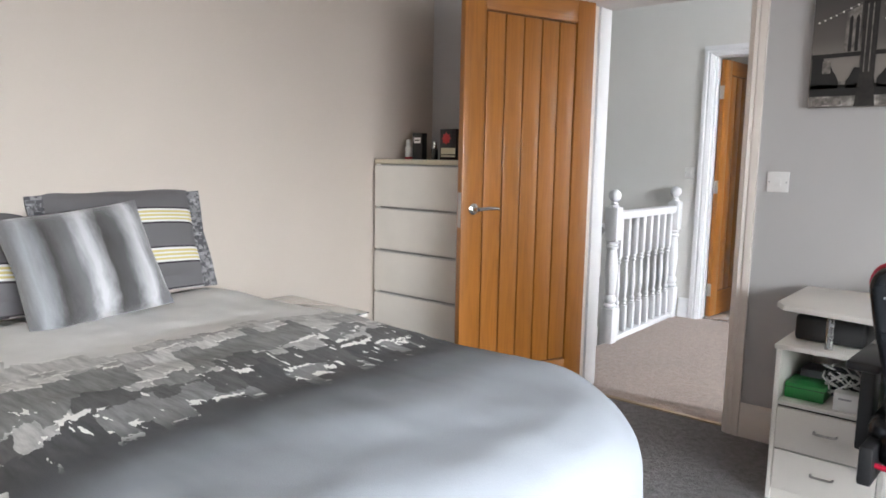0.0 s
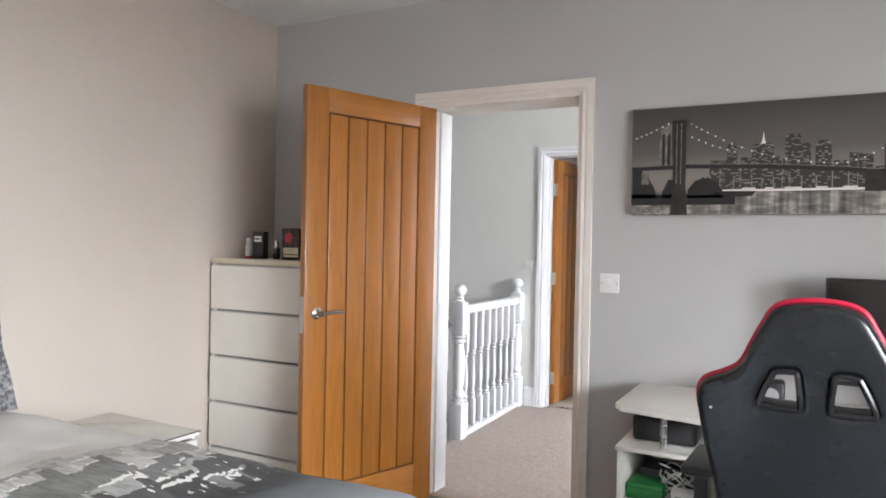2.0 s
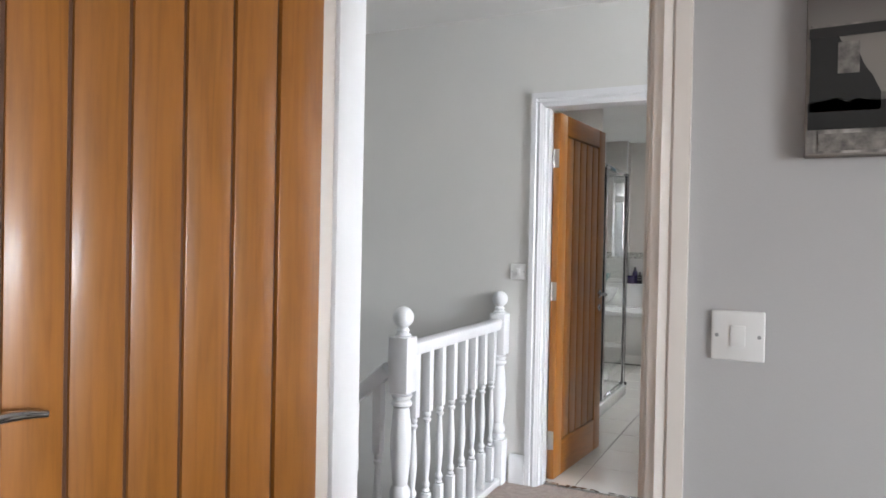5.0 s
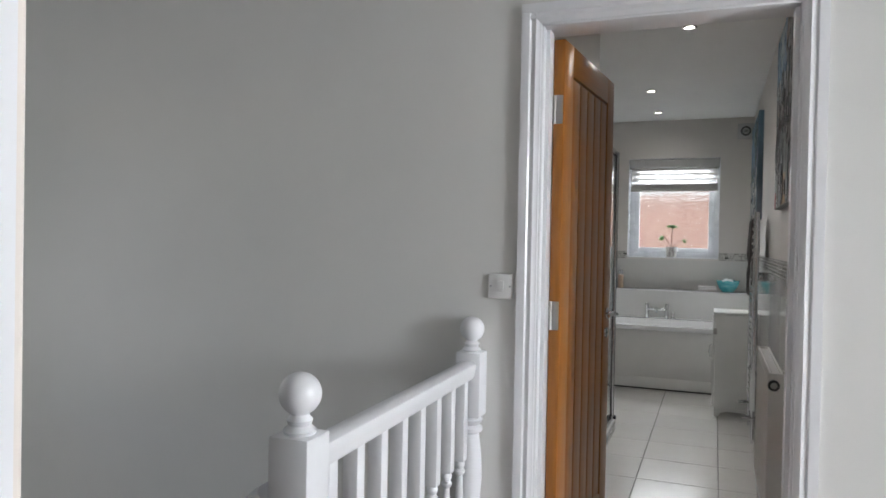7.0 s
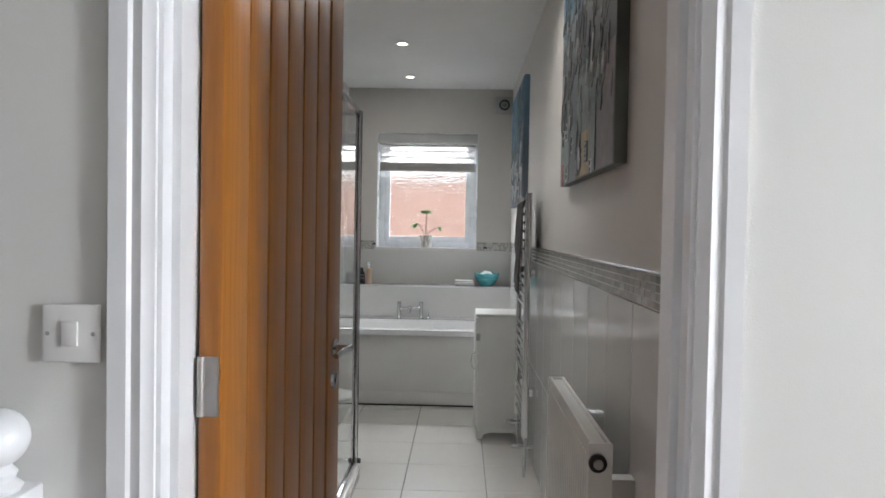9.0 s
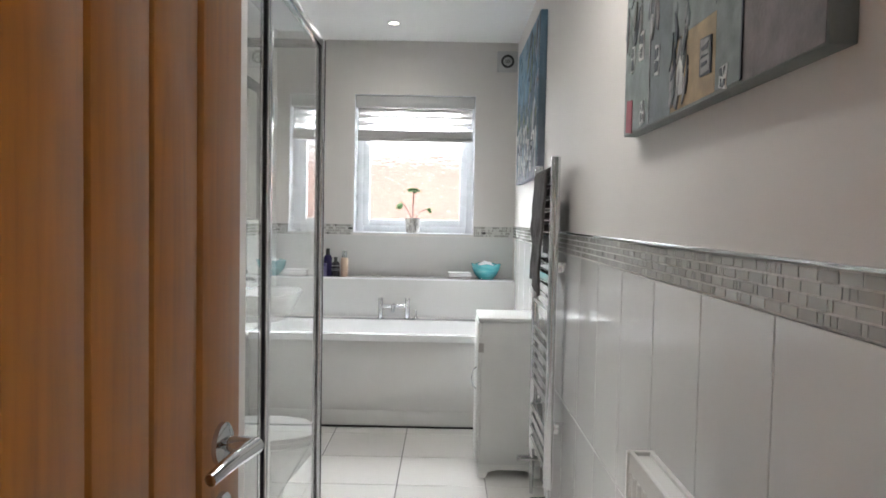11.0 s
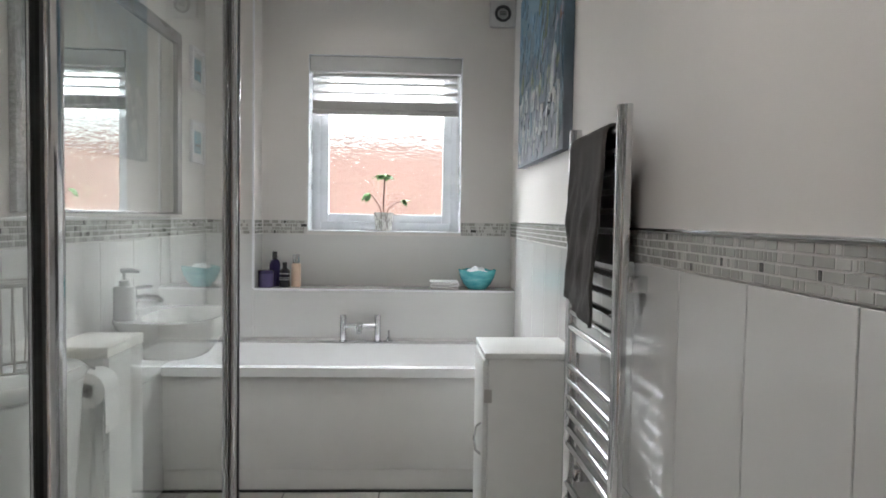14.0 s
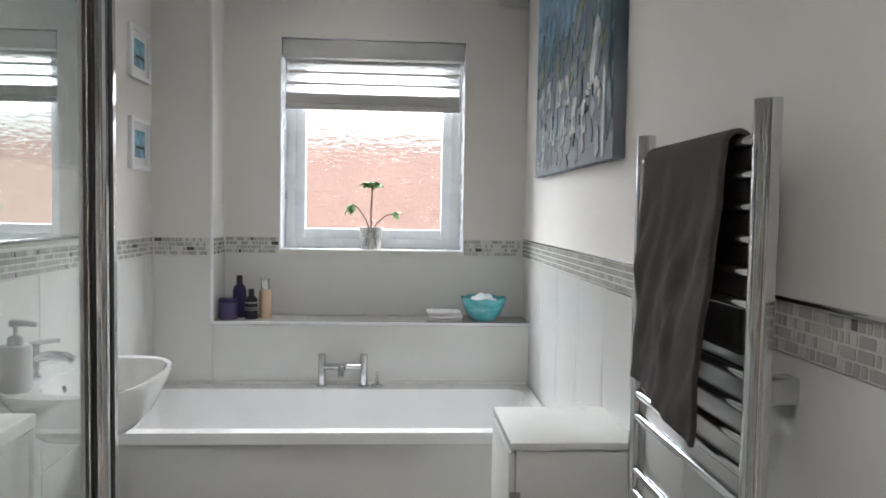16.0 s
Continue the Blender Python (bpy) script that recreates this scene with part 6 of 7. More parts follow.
hanging_towel()


def radiator():
    root = thing("radiator", pose(BATH_E - 0.060, 6.20, 0.205), "white double panel radiator under the picture", "radiator")
    L, HT, D = 0.74, 0.61, 0.070
    W = plain("white_radiator_enamel", (0.70, 0.69, 0.66), 0.3, vary=0.02, bump=0)
    for x in (-D, -0.03):
        bm = bmesh.new()
        n = 22
        for i in range(n):
            y0 = L * i / n
            p = L / n
            box(x + 0.004, x + 0.018, y0 + p * 0.12, y0 + p * 0.88, 0.035, HT - 0.035, 0.004, bm=bm, seg=1)
        part("ribs", bm, W, root)
        part("panel", box(x + 0.006, x + 0.016, 0, L, 0.0, HT, 0.003), W, root)
    part("top_grille", box(-D + 0.020, -0.020, 0.005, L - 0.005, HT - 0.016, HT - 0.008, 0.001), W, root)
    for y in (-0.006, L - 0.006):
        part("end_panel", box(-D + 0.002, -0.012, y, y + 0.012, 0.02, HT, 0.003), W, root)
    plug = part("end_plug", lathe([(0, 0), (0.021, 0), (0.021, 0.010), (0.016, 0.013), (0, 0.013)], 22, m=pose(-D + 0.022, -0.006, HT - 0.045, 90, 0, 0)), BLACK_PLASTIC, root)
    part("bleed_screw", lathe([(0, 0.012), (0.012, 0.012), (0.011, 0.018), (0.004, 0.019), (0, 0.019)], 18, m=pose(-D + 0.022, -0.006, HT - 0.045, 90, 0, 0)), STEEL, plug)
    for y in (0.06, L - 0.06):
        part("valve_pipe", tube([(-0.05, y, 0.02), (-0.05, y, -0.205)], 0.0075, 10), CHROME, root)
        part("wall_bracket", box(-0.02, 0.059, y - 0.02, y + 0.02, HT - 0.15, HT - 0.1), STEEL, root)
    fix_normals(root)
    return root


radiator()


# ---------------------------------------------------------------- paintings
def harbour_painting(y0, y1, z0, z1, label, skyc, housec, groundc, seed, paint):
    root = thing("canvas_painting", pose(BATH_E - 0.0005, y0, z0), label, "wall art")
    W, HT, D = y1 - y0, z1 - z0, 0.036
    rng = random.Random(seed)
    k = Nodes("painted_canvas_ground", 0.55)
    v = k.coords()
    tcn = k.n("TexCoord")
    sp_ = k.n("SeparateXYZ")
    k.link(tcn.outputs["Object"], sp_.inputs[0])
    f = k.math('ADD', k.math('DIVIDE', sp_.outputs[2], HT), k.math('MULTIPLY', k.math('SUBTRACT', k.noise(v, 7, 5), 0.5), 0.5))
    k.base(k.ramp(f, [(0.1, groundc), (0.42, tint(housec, 0.8)), (0.62, housec), (0.8, skyc)]))
    k.bump(k.noise(v, 90, 4), 0.35, 0.003)
    part("canvas", box(-D, 0, 0, W, 0, HT, 0.003), k.m, root)
    m0 = pose(-D, 0, 0, 90, 0, -90) @ Matrix.Diagonal((-1, 1, 1, 1))

    def patch(a, b, c, d, mat, level, name, peak=0.0):
        o = [(a, c), (b, c), (b, d), ((a + b) / 2, d + peak), (a, d)] if peak else [(a, c), (b, c), (b, d), (a, d)]
        o = [(x + rng.uniform(-0.004, 0.004), z + rng.uniform(-0.004, 0.004)) for x, z in o]
        lay = 0.0008 + 0.0005 * level
        bm = bmesh.new()
        vs = [bm.verts.new((-D - lay, x, z)) for x, z in o]
        vb = [bm.verts.new((-D + 0.001, x, z)) for x, z in o]
        bm.faces.new(vs)
        for i in range(len(o)):
            j = (i + 1) % len(o)
            bm.faces.new([vs[i], vb[i], vb[j], vs[j]])
        bmesh.ops.recalc_face_normals(bm, faces=bm.faces)
        part(name, bm, mat, root, smooth=False)

    def stroke(x, z, length, width, angle, mat, level):
        """A brush mark that tapers to both ends, at an angle from the upright."""
        lay = 0.0008 + 0.0005 * level
        ca, sa = math.cos(radians(angle)), math.sin(radians(angle))
        ring_ = [(0, -0.5), (0.5, -0.32), (0.42, 0.2), (0.1, 0.5), (-0.3, 0.34), (-0.5, -0.2)]
        o = []
        for u, q in ring_:
            du, dq = u * width * rng.uniform(0.7, 1.2), q * length
            o.append((min(W - 0.006, max(0.006, x + du * ca + dq * sa)), min(HT - 0.006, max(0.006, z - du * sa + dq * ca))))
        bm = bmesh.new()
        vs = [bm.verts.new((-D - lay, px, pz)) for px, pz in o]
        vb = [bm.verts.new((-D + 0.001, px, pz)) for px, pz in o]
        bm.faces.new(vs)
        for i in range(len(o)):
            j = (i + 1) % len(o)
            bm.faces.new([vs[i], vb[i], vb[j], vs[j]])
        bmesh.ops.recalc_face_normals(bm, faces=bm.faces)
        part("brush_stroke", bm, mat, root, smooth=False)

    def strokes(n, x0, x1, z0, z1, length, width, lean, mats, level=0):
        for q in range(n):
            stroke(rng.uniform(x0, x1), rng.uniform(z0, z1), rng.uniform(0.5, 1.2) * length, rng.uniform(0.6, 1.3) * width, rng.gauss(*lean), rng.choice(mats), level + q % 5)

    def window(x, z, w, h, level):
        patch(x, x + w, z, z + h, white, level, "painted_window")
        for i in (0, 1):
            for j in (0, 1):
                patch(x + w * (0.14 + 0.42 * i), x + w * (0.44 + 0.42 * i), z + h * (0.10 + 0.45 * j), z + h * (0.44 + 0.45 * j), dark, level + 2, "painted_glass")

    def oil(name, c):
        return plain(name, c, 0.5, vary=0.28, scale=22, bump=0.3, grain=120)

    white = oil("white_oil_paint", (0.56, 0.56, 0.55))
    dark = oil("dark_oil_paint", (0.045, 0.055, 0.07))
    haze = oil("haze_oil", (0.24, 0.32, 0.36))
    kit = dict(oil=oil, patch=patch, stroke=stroke, strokes=strokes, window=window, white=white, dark=dark, haze=haze)
    paint(kit, W, HT)
    return root


def street_scene(kit, W, HT):
    """Grey-green harbour street: a red door, an ochre wall with a sign, sash windows, roofs and sky above."""
    oil, patch, stroke, strokes, window = kit["oil"], kit["patch"], kit["stroke"], kit["strokes"], kit["window"]
    white, dark = kit["white"], kit["dark"]
    sage, slate, ochre = oil("sage_oil", (0.17, 0.20, 0.19)), oil("slate_oil", (0.11, 0.13, 0.135)), oil("ochre_oil", (0.33, 0.235, 0.125))
    plum, red, olive, grey = oil("plum_grey_oil", (0.16, 0.135, 0.135)), oil("red_oil", (0.27, 0.04, 0.06)), oil("olive_oil", (0.10, 0.105, 0.085)), oil("grey_oil", (0.24, 0.24, 0.235))
    blue = oil("sky_blue_oil", (0.10, 0.19, 0.29))
    top = 0.34
    patch(0.752, W - 0.004, 0.004, top, sage, 0, "painted_house")
    patch(0.60, 0.748, 0.004, top + 0.03, slate, 1, "painted_house")
    patch(0.36, 0.597, 0.004, 0.15, ochre, 0, "painted_house")
    patch(0.36, 0.597, 0.15, top, sage, 1, "painted_house")
    patch(0.25, 0.357, 0.004, top - 0.05, sage, 2, "painted_house")
    patch(0.004, 0.247, 0.004, top, plum, 0, "painted_house")
    patch(0.747, 0.753, 0.004, top, grey, 5, "painted_pipe")
    patch(0.245, 0.250, 0.004, top, dark, 5, "painted_pipe")
    patch(0.895, 0.945, 0.004, 0.085, red, 4, "painted_door")
    window(0.785, 0.012, 0.030, 0.055, 5)
    window(0.680, 0.105, 0.032, 0.065, 5)
    window(0.805, 0.165, 0.032, 0.065, 5)
    window(0.880, 0.150, 0.030, 0.065, 5)
    window(0.305, 0.006, 0.030, 0.038, 5)
    patch(0.376, 0.430, 0.044, 0.112, dark, 5, "painted_sign")
    patch(0.380, 0.426, 0.048, 0.108, grey, 7, "painted_sign")
    for z in (0.060, 0.076, 0.092):
        patch(0.388, 0.418, z, z + 0.005, dark, 9, "sign_line")
    patch(0.520, 0.552, 0.030, 0.085, white, 6, "painted_awning", 0.03)
    strokes(26, 0.50, 0.60, 0.03, 0.20, 0.07, 0.016, (-12, 14), [slate, dark, grey], 3)
    strokes(90, 0.02, W - 0.02, 0.20, 0.66, 0.09, 0.022, (-14, 16), [olive, slate, sage, plum, dark], 2)
    strokes(42, 0.06, W - 0.06, 0.20, 0.64, 0.085, 0.010, (-12, 12), [white, grey, grey], 6)
    strokes(60, 0.45, W - 0.02, 0.62, HT - 0.02, 0.12, 0.05, (10, 30), [blue, blue, kit["haze"]], 1)
    strokes(40, 0.02, 0.45, 0.60, HT - 0.02, 0.12, 0.04, (-20, 20), [olive, plum, slate], 3)
    strokes(4, 0.04, 0.10, 0.52, 0.60, 0.08, 0.03, (0, 15), [red], 8)


def boats_scene(kit, W, HT):
    """Blue harbour: deep water at one side, a tall pale sail, white houses and boats, sky above."""
    oil, patch, stroke, strokes, window = kit["oil"], kit["patch"], kit["stroke"], kit["strokes"], kit["window"]
    white, dark = kit["white"], kit["dark"]
    deep, mid, sky = oil("deep_sea_oil", (0.035, 0.085, 0.125)), oil("harbour_blue_oil", (0.11, 0.19, 0.245)), oil("bright_sky_oil", (0.17, 0.30, 0.43))
    lilac, pale, green, slate = oil("lilac_grey_oil", (0.24, 0.255, 0.32)), oil("pale_stone_oil", (0.42, 0.45, 0.46)), oil("moss_oil", (0.16, 0.20, 0.12)), oil("blue_slate_oil", (0.105, 0.135, 0.16))
    rust = oil("rust_oil", (0.20, 0.09, 0.07))
    patch(0.004, 0.055, 0.07, HT - 0.004, deep, 0, "painted_water")
    strokes(26, 0.01, 0.06, 0.10, 0.42, 0.12, 0.03, (0, 8), [deep, mid], 2)
    strokes(5, 0.01, 0.06, 0.42, 0.52, 0.07, 0.03, (0, 12), [rust, lilac], 5)
    strokes(80, 0.08, W - 0.02, 0.02, 0.30, 0.10, 0.040, (-4, 9), [lilac, slate, mid, slate], 0)
    strokes(70, 0.10, W - 0.02, 0.28, 0.46, 0.09, 0.030, (-22, 18), [mid, slate, mid, green], 1)
    strokes(60, 0.30, W - 0.02, 0.44, HT - 0.02, 0.11, 0.05, (-30, 18), [sky, sky, mid], 1)
    strokes(40, 0.10, 0.50, 0.44, HT - 0.02, 0.11, 0.03, (-26, 16), [green, lilac, mid, slate], 3)
    for x, w, z in ((0.90, 0.05, 0.24), (0.78, 0.07, 0.25), (0.62, 0.06, 0.23), (0.50, 0.05, 0.22), (0.86, 0.06, 0.09), (0.70, 0.05, 0.10), (0.55, 0.05, 0.09), (0.40, 0.05, 0.11), (0.28, 0.04, 0.10)):
        patch(x, x + w, z, z + 0.085, pale, 4, "painted_house", 0.018)
        patch(x + w * 0.3, x + w * 0.55, z + 0.02, z + 0.055, slate, 6, "painted_window")
    strokes(46, 0.10, W - 0.04, 0.03, 0.34, 0.055, 0.012, (-4, 10), [white, pale, dark], 6)
    stroke(0.175, 0.33, 0.20, 0.085, -12, pale, 8)
    stroke(0.160, 0.33, 0.15, 0.03, -12, lilac, 9)
    for i in range(8):
        a = radians(20 + 20 * i)
        stroke(0.20 + 0.075 * math.cos(a), 0.17 + 0.075 * math.sin(a), 0.032, 0.016, 90 - 20 * i, white, 9)
    patch(0.072, 0.085, 0.01, 0.26, pale, 8, "painted_mast")


harbour_painting(6.43, 7.405, 1.487, 2.37, "large grey-green painting of a harbour street on canvas", (0.10, 0.17, 0.24), (0.14, 0.155, 0.15), (0.17, 0.185, 0.175), 3, street_scene)
harbour_painting(9.14, 10.20, 1.495, 2.33, "large blue painting of a harbour with white boats", (0.16, 0.27, 0.37), (0.11, 0.16, 0.20), (0.17, 0.19, 0.23), 12, boats_scene)


# ---------------------------------------------------------------- west side: shower, toilet, vanity, mirror
def shower():
    root = thing("shower_enclosure", pose(SHOWER_X, 7.065, 0), "clear glass shower enclosure with chrome posts on a white tray", "shower")
    yA, yB, xw = 7.403 - 7.065, 8.169 - 7.065, BATH_W - SHOWER_X
    tray = part("tray", slab(rounded(xw + 0.004, 0.03, 0.003, yB + 0.03, 0.02, 4), 0.0, 0.088, 0.008), CERAMIC, root, "white stone resin shower tray")
    part("tray_basin", slab(rounded(xw + 0.06, -0.04, 0.06, yB - 0.04, 0.06, 5), 0.0885, 0.0895), plain("tray_well_white", (0.66, 0.66, 0.65), 0.2), tray)

    def post(x, y, wx, wy, name="post"):
        ob = part(name, box(x - wx / 2, x + wx / 2, y - wy / 2, y + wy / 2, 0.088, 1.915, 0.006, seg=3), CHROME, root)
        return ob

    p0 = post(0, 0.014, 0.026, 0.026, "wall_channel")
    pa = post(0, yA, 0.030, 0.034)
    part("seal", box(-0.007, 0.007, yA - 0.0225, yA - 0.0165, 0.09, 1.91), BLACK_SEAL, pa)
    part("seal", box(-0.0195, -0.0148, yA - 0.006, yA + 0.004, 0.09, 1.91), BLACK_SEAL, pa)
    pb = post(0, yB, 0.036, 0.040)
    part("seal", box(-0.008, 0.006, yB - 0.0265, yB - 0.0195, 0.09, 1.91), BLACK_SEAL, pb)
    part("seal", box(0.0178, 0.0195, yB - 0.006, yB + 0.002, 0.09, 1.91), BLACK_SEAL, pb)
    post(xw + 0.016, yB, 0.026, 0.026, "wall_channel")
    part("top_rail", box(-0.014, 0.014, 0.028, yA - 0.018, 1.880, 1.915, 0.004), CHROME, root)
    part("top_rail", box(-0.014, 0.014, yA + 0.018, yB - 0.021, 1.880, 1.915, 0.004), CHROME, root)
    part("top_rail", box(xw + 0.03, -0.019, yB - 0.013, yB + 0.013, 1.885, 1.915, 0.004), CHROME, root)
    part("bottom_rail", box(-0.014, 0.014, 0.028, yA - 0.018, 0.088, 0.116, 0.004), CHROME, root)
    part("bottom_rail", box(-0.014, 0.014, yA + 0.018, yB - 0.021, 0.088, 0.116, 0.004), CHROME, root)
    part("bottom_rail", box(xw + 0.03, -0.019, yB - 0.013, yB + 0.013, 0.088, 0.112, 0.004), CHROME, root)
    g = clear_glass("clear_shower_glass", (0.965, 0.985, 0.975), 0.0, 1.45).m
    for nm, b in (("glass_panel", (-0.003, 0.003, 0.028, yA - 0.018, 0.117, 1.879)), ("glass_door", (-0.003, 0.003, yA + 0.022, yB - 0.028, 0.117, 1.879)), ("glass_panel", (xw + 0.03, -0.020, yB - 0.003, yB + 0.003, 0.113, 1.884))):
        ob = part(nm, box(*b), g, root, "clear glass pane", smooth=False)
        ob.visible_shadow = False
    part("roller_foot", tube([(0.020, yB + 0.01, 0.098), (0.034, yB + 0.01, 0.098)], 0.014, 12), BLACK_PLASTIC, pb)
    return root


shower()
sh = thing("shower_mixer", pose(-2.12, 7.066, 1.10), "chrome shower mixer with a riser rail and handset", "shower mixer")
part("valve_bar", tube([(-0.15, 0.055, 0), (0.13, 0.055, 0)], 0.021, 16), CHROME, sh)
for x in (-0.075, 0.075):
    part("wall_flange", tube([(x, 0, 0), (x, 0.05, 0)], [0.028, 0.018], 16), CHROME, sh)
part("riser_rail", tube([(0.05, 0.05, 0.0), (0.05, 0.05, 0.78)], 0.009, 12), CHROME, sh)
part("rail_bracket", tube([(0.05, 0, 0.74), (0.05, 0.055, 0.74)], [0.016, 0.012], 12), CHROME, sh)
part("handset", tube([(0.06, 0.07, 0.42), (0.07, 0.13, 0.47), (0.075, 0.18, 0.50)], [0.012, 0.014, 0.030], 14), CHROME, sh)
part("hose", tube([(0.06, 0.07, 0.42), (0.10, 0.13, 0.30), (0.105, 0.16, 0.24), (0.085, 0.15, 0.20), (0.04, 0.10, 0.10), (0.02, 0.06, 0.0)], 0.0065, 10), SATIN, sh)


def toilet():
    root = thing("toilet", pose(BATH_W + 0.002, 8.455, -0.014), "white close-coupled ceramic toilet with the lid down", "toilet")
    cis = slab(rounded(0.0, 0.195, -0.185, 0.185, 0.05, 6), 0.40, 0.795, 0.012)
    for v in cis.verts:
        k = 0.90 + 0.10 * (v.co.z - 0.40) / 0.4
        v.co.x, v.co.y = v.co.x * k, v.co.y * k
    part("cistern", cis, CERAMIC, root)
    lid = part("cistern_lid", slab(rounded(0.0, 0.215, -0.205, 0.205, 0.10, 8), 0.796, 0.838, 0.019, seg=4), CERAMIC, root)
    part("flush_button", lathe([(0, 0.838), (0.024, 0.838), (0.024, 0.843), (0.020, 0.845), (0, 0.845)], 22, m=pose(0.11, 0, 0)), CHROME, lid)
    ov = [(0.42 + 0.25 * math.cos(a) * (1.0 if math.cos(a) > 0 else 0.95), 0.182 * math.sin(a)) for a in [2 * math.pi * i / 36 for i in range(36)]]
    bowl_bm = bmesh.new()
    rings = []
    for z, k, sh_ in ((0.014, 0.62, -0.06), (0.04, 0.60, -0.06), (0.15, 0.62, -0.05), (0.25, 0.84, -0.02), (0.32, 0.97, 0), (0.350, 1.0, 0), (0.355, 0.97, 0)):
        rings.append([bowl_bm.verts.new((0.42 + (x - 0.42) * k + sh_, y * k, z)) for x, y in ov])
    for a, b in zip(rings, rings[1:]):
        for i in range(36):
            j = (i + 1) % 36
            bowl_bm.faces.new([a[i], a[j], b[j], b[i]])
    bowl_bm.faces.new(rings[0][::-1])
    bowl_bm.faces.new(rings[-1])
    part("pan", bowl_bm, CERAMIC, root)
    part("pan_neck", slab(rounded(0.0, 0.30, -0.13, 0.13, 0.04, 4), 0.014, 0.40, 0.01), CERAMIC, root)
    seat = part("seat", slab([(x, y * 1.02) for x, y in ov], 0.357, 0.375, 0.006), WHITE_PLASTIC, root)
    part("lid", slab([(x - 0.002, y) for x, y in ov], 0.376, 0.393, 0.007), WHITE_PLASTIC, root)
    for s in (-1, 1):
        part("seat_hinge", tube([(0.205, s * 0.075 - 0.02, 0.405), (0.205, s * 0.075 + 0.02, 0.405)], 0.013, 12), CHROME, seat)
        part("hinge_post", tube([(0.205, s * 0.075, 0.35), (0.205, s * 0.075, 0.405)], 0.010, 10), CHROME, seat)
    return root


toilet()

bk_ = thing("wire_basket", pose(-2.540, 8.39, 0.8465), "bowed chrome wire basket standing on the cistern", "basket")
for i in range(14):
    a = 2 * math.pi * i / 14
    pts = [((0.055 + 0.016 * math.sin(math.pi * t * 1.5) * (1 - t)) * math.cos(a), (0.075 + 0.016 * math.sin(math.pi * t * 1.5) * (1 - t)) * math.sin(a), 0.006 + 0.205 * t) for t in [q / 8 for q in range(9)]]
    part("wire", tube(pts, 0.0026, 6), STEEL, bk_)
for z, k in ((0.004, 1.0), (0.211, 1.0), (0.218, 1.02)):
    part("hoop", tube([(0.056 * k * math.cos(a), 0.076 * k * math.sin(a), z) for a in [2 * math.pi * i / 24 for i in range(24)]], 0.0038, 6, closed=True), STEEL, bk_)


def vanity():
    root = thing("vanity_unit", pose(BATH_W + 0.002, 8.77, 0), "slim grey-white bathroom unit with a worktop beside the basin", "vanity unit")
    L, D = 0.270, 0.172
    part("body", box(0, D, 0.004, L, 0.08, 0.797, 0.002), CABINET_WHITE, root)
    part("plinth", box(0, D - 0.04, 0.01, L, 0, 0.08), CABINET_WHITE, root)
    part("worktop", box(-0.001, D + 0.02, -0.006, L + 0.004, 0.798, 0.833, 0.004), WHITE_FOIL, root)
    part("door", box(D + 0.001, D + 0.018, 0.006, L - 0.002, 0.082, 0.796, 0.0015), CABINET_WHITE, root)
    return root


vanity()


def basin():
    root = thing("wash_basin", pose(BATH_W + 0.001, 9.36, 0.8235), "white ceramic wash basin with a rounded front hung on the wall", "basin")
    n = 40
    out = []
    for i in range(n):
        a = 2 * math.pi * i / n
        c, s = math.cos(a), math.sin(a)
        out.append((0.195 + 0.195 * math.copysign(abs(c) ** 0.75, c), 0.275 * math.copysign(abs(s) ** 0.8, s)))
    inn = [(0.245 + (x - 0.205) * 0.72, y * 0.84) for x, y in out]
    bm = bmesh.new()
    spec = [(out, 0.60, -0.120), (out, 0.76, -0.085), (out, 0.86, -0.04), (out, 0.965, 0.0), (out, 1.0, 0.022), (out, 0.995, 0.030), (inn, 1.0, 0.030), (inn, 0.97, 0.020), (inn, 0.86, -0.04), (inn, 0.62, -0.085), (inn, 0.25, -0.098)]
    rings = []
    for loop, k, z in spec:
        cx = 0.205 if loop is out else 0.245
        rings.append([bm.verts.new((cx + (x - cx) * k, y * k, z)) for x, y in loop])
    for a, b in zip(rings, rings[1:]):
        for i in range(n):
            j = (i + 1) % n
            bm.faces.new([a[i], a[j], b[j], b[i]])
    bm.faces.new(rings[0][::-1])
    bm.faces.new(rings[-1])
    part("basin_body", bm, CERAMIC, root)
    part("waste", lathe([(0, -0.097), (0.022, -0.097), (0.020, -0.093), (0, -0.092)], 18, m=pose(0.245, 0, 0)), CHROME, root)
    part("overflow", lathe([(0, 0), (0.011, 0), (0.009, 0.003), (0, 0.003)], 16, m=pose(0.112, 0, -0.012, 0, 75, 0)), CHROME, root)
    tap = part("mixer_tap", lathe([(0, 0.030), (0.024, 0.030), (0.024, 0.036), (0.019, 0.040), (0.019, 0.120), (0.016, 0.128), (0, 0.129)], 20, m=pose(0.050, -0.055, 0)), CHROME, root, "chrome basin mixer tap")
    part("spout", tube([(0.055, -0.055, 0.088), (0.10, -0.055, 0.098), (0.145, -0.055, 0.096), (0.165, -0.055, 0.082)], [0.014, 0.014, 0.013, 0.012], 12), CHROME, tap)
    part("lever", tube([(0.045, -0.055, 0.128), (0.08, -0.055, 0.136), (0.125, -0.055, 0.140)], [0.008, 0.007, 0.006], 10), CHROME, tap)
    return root


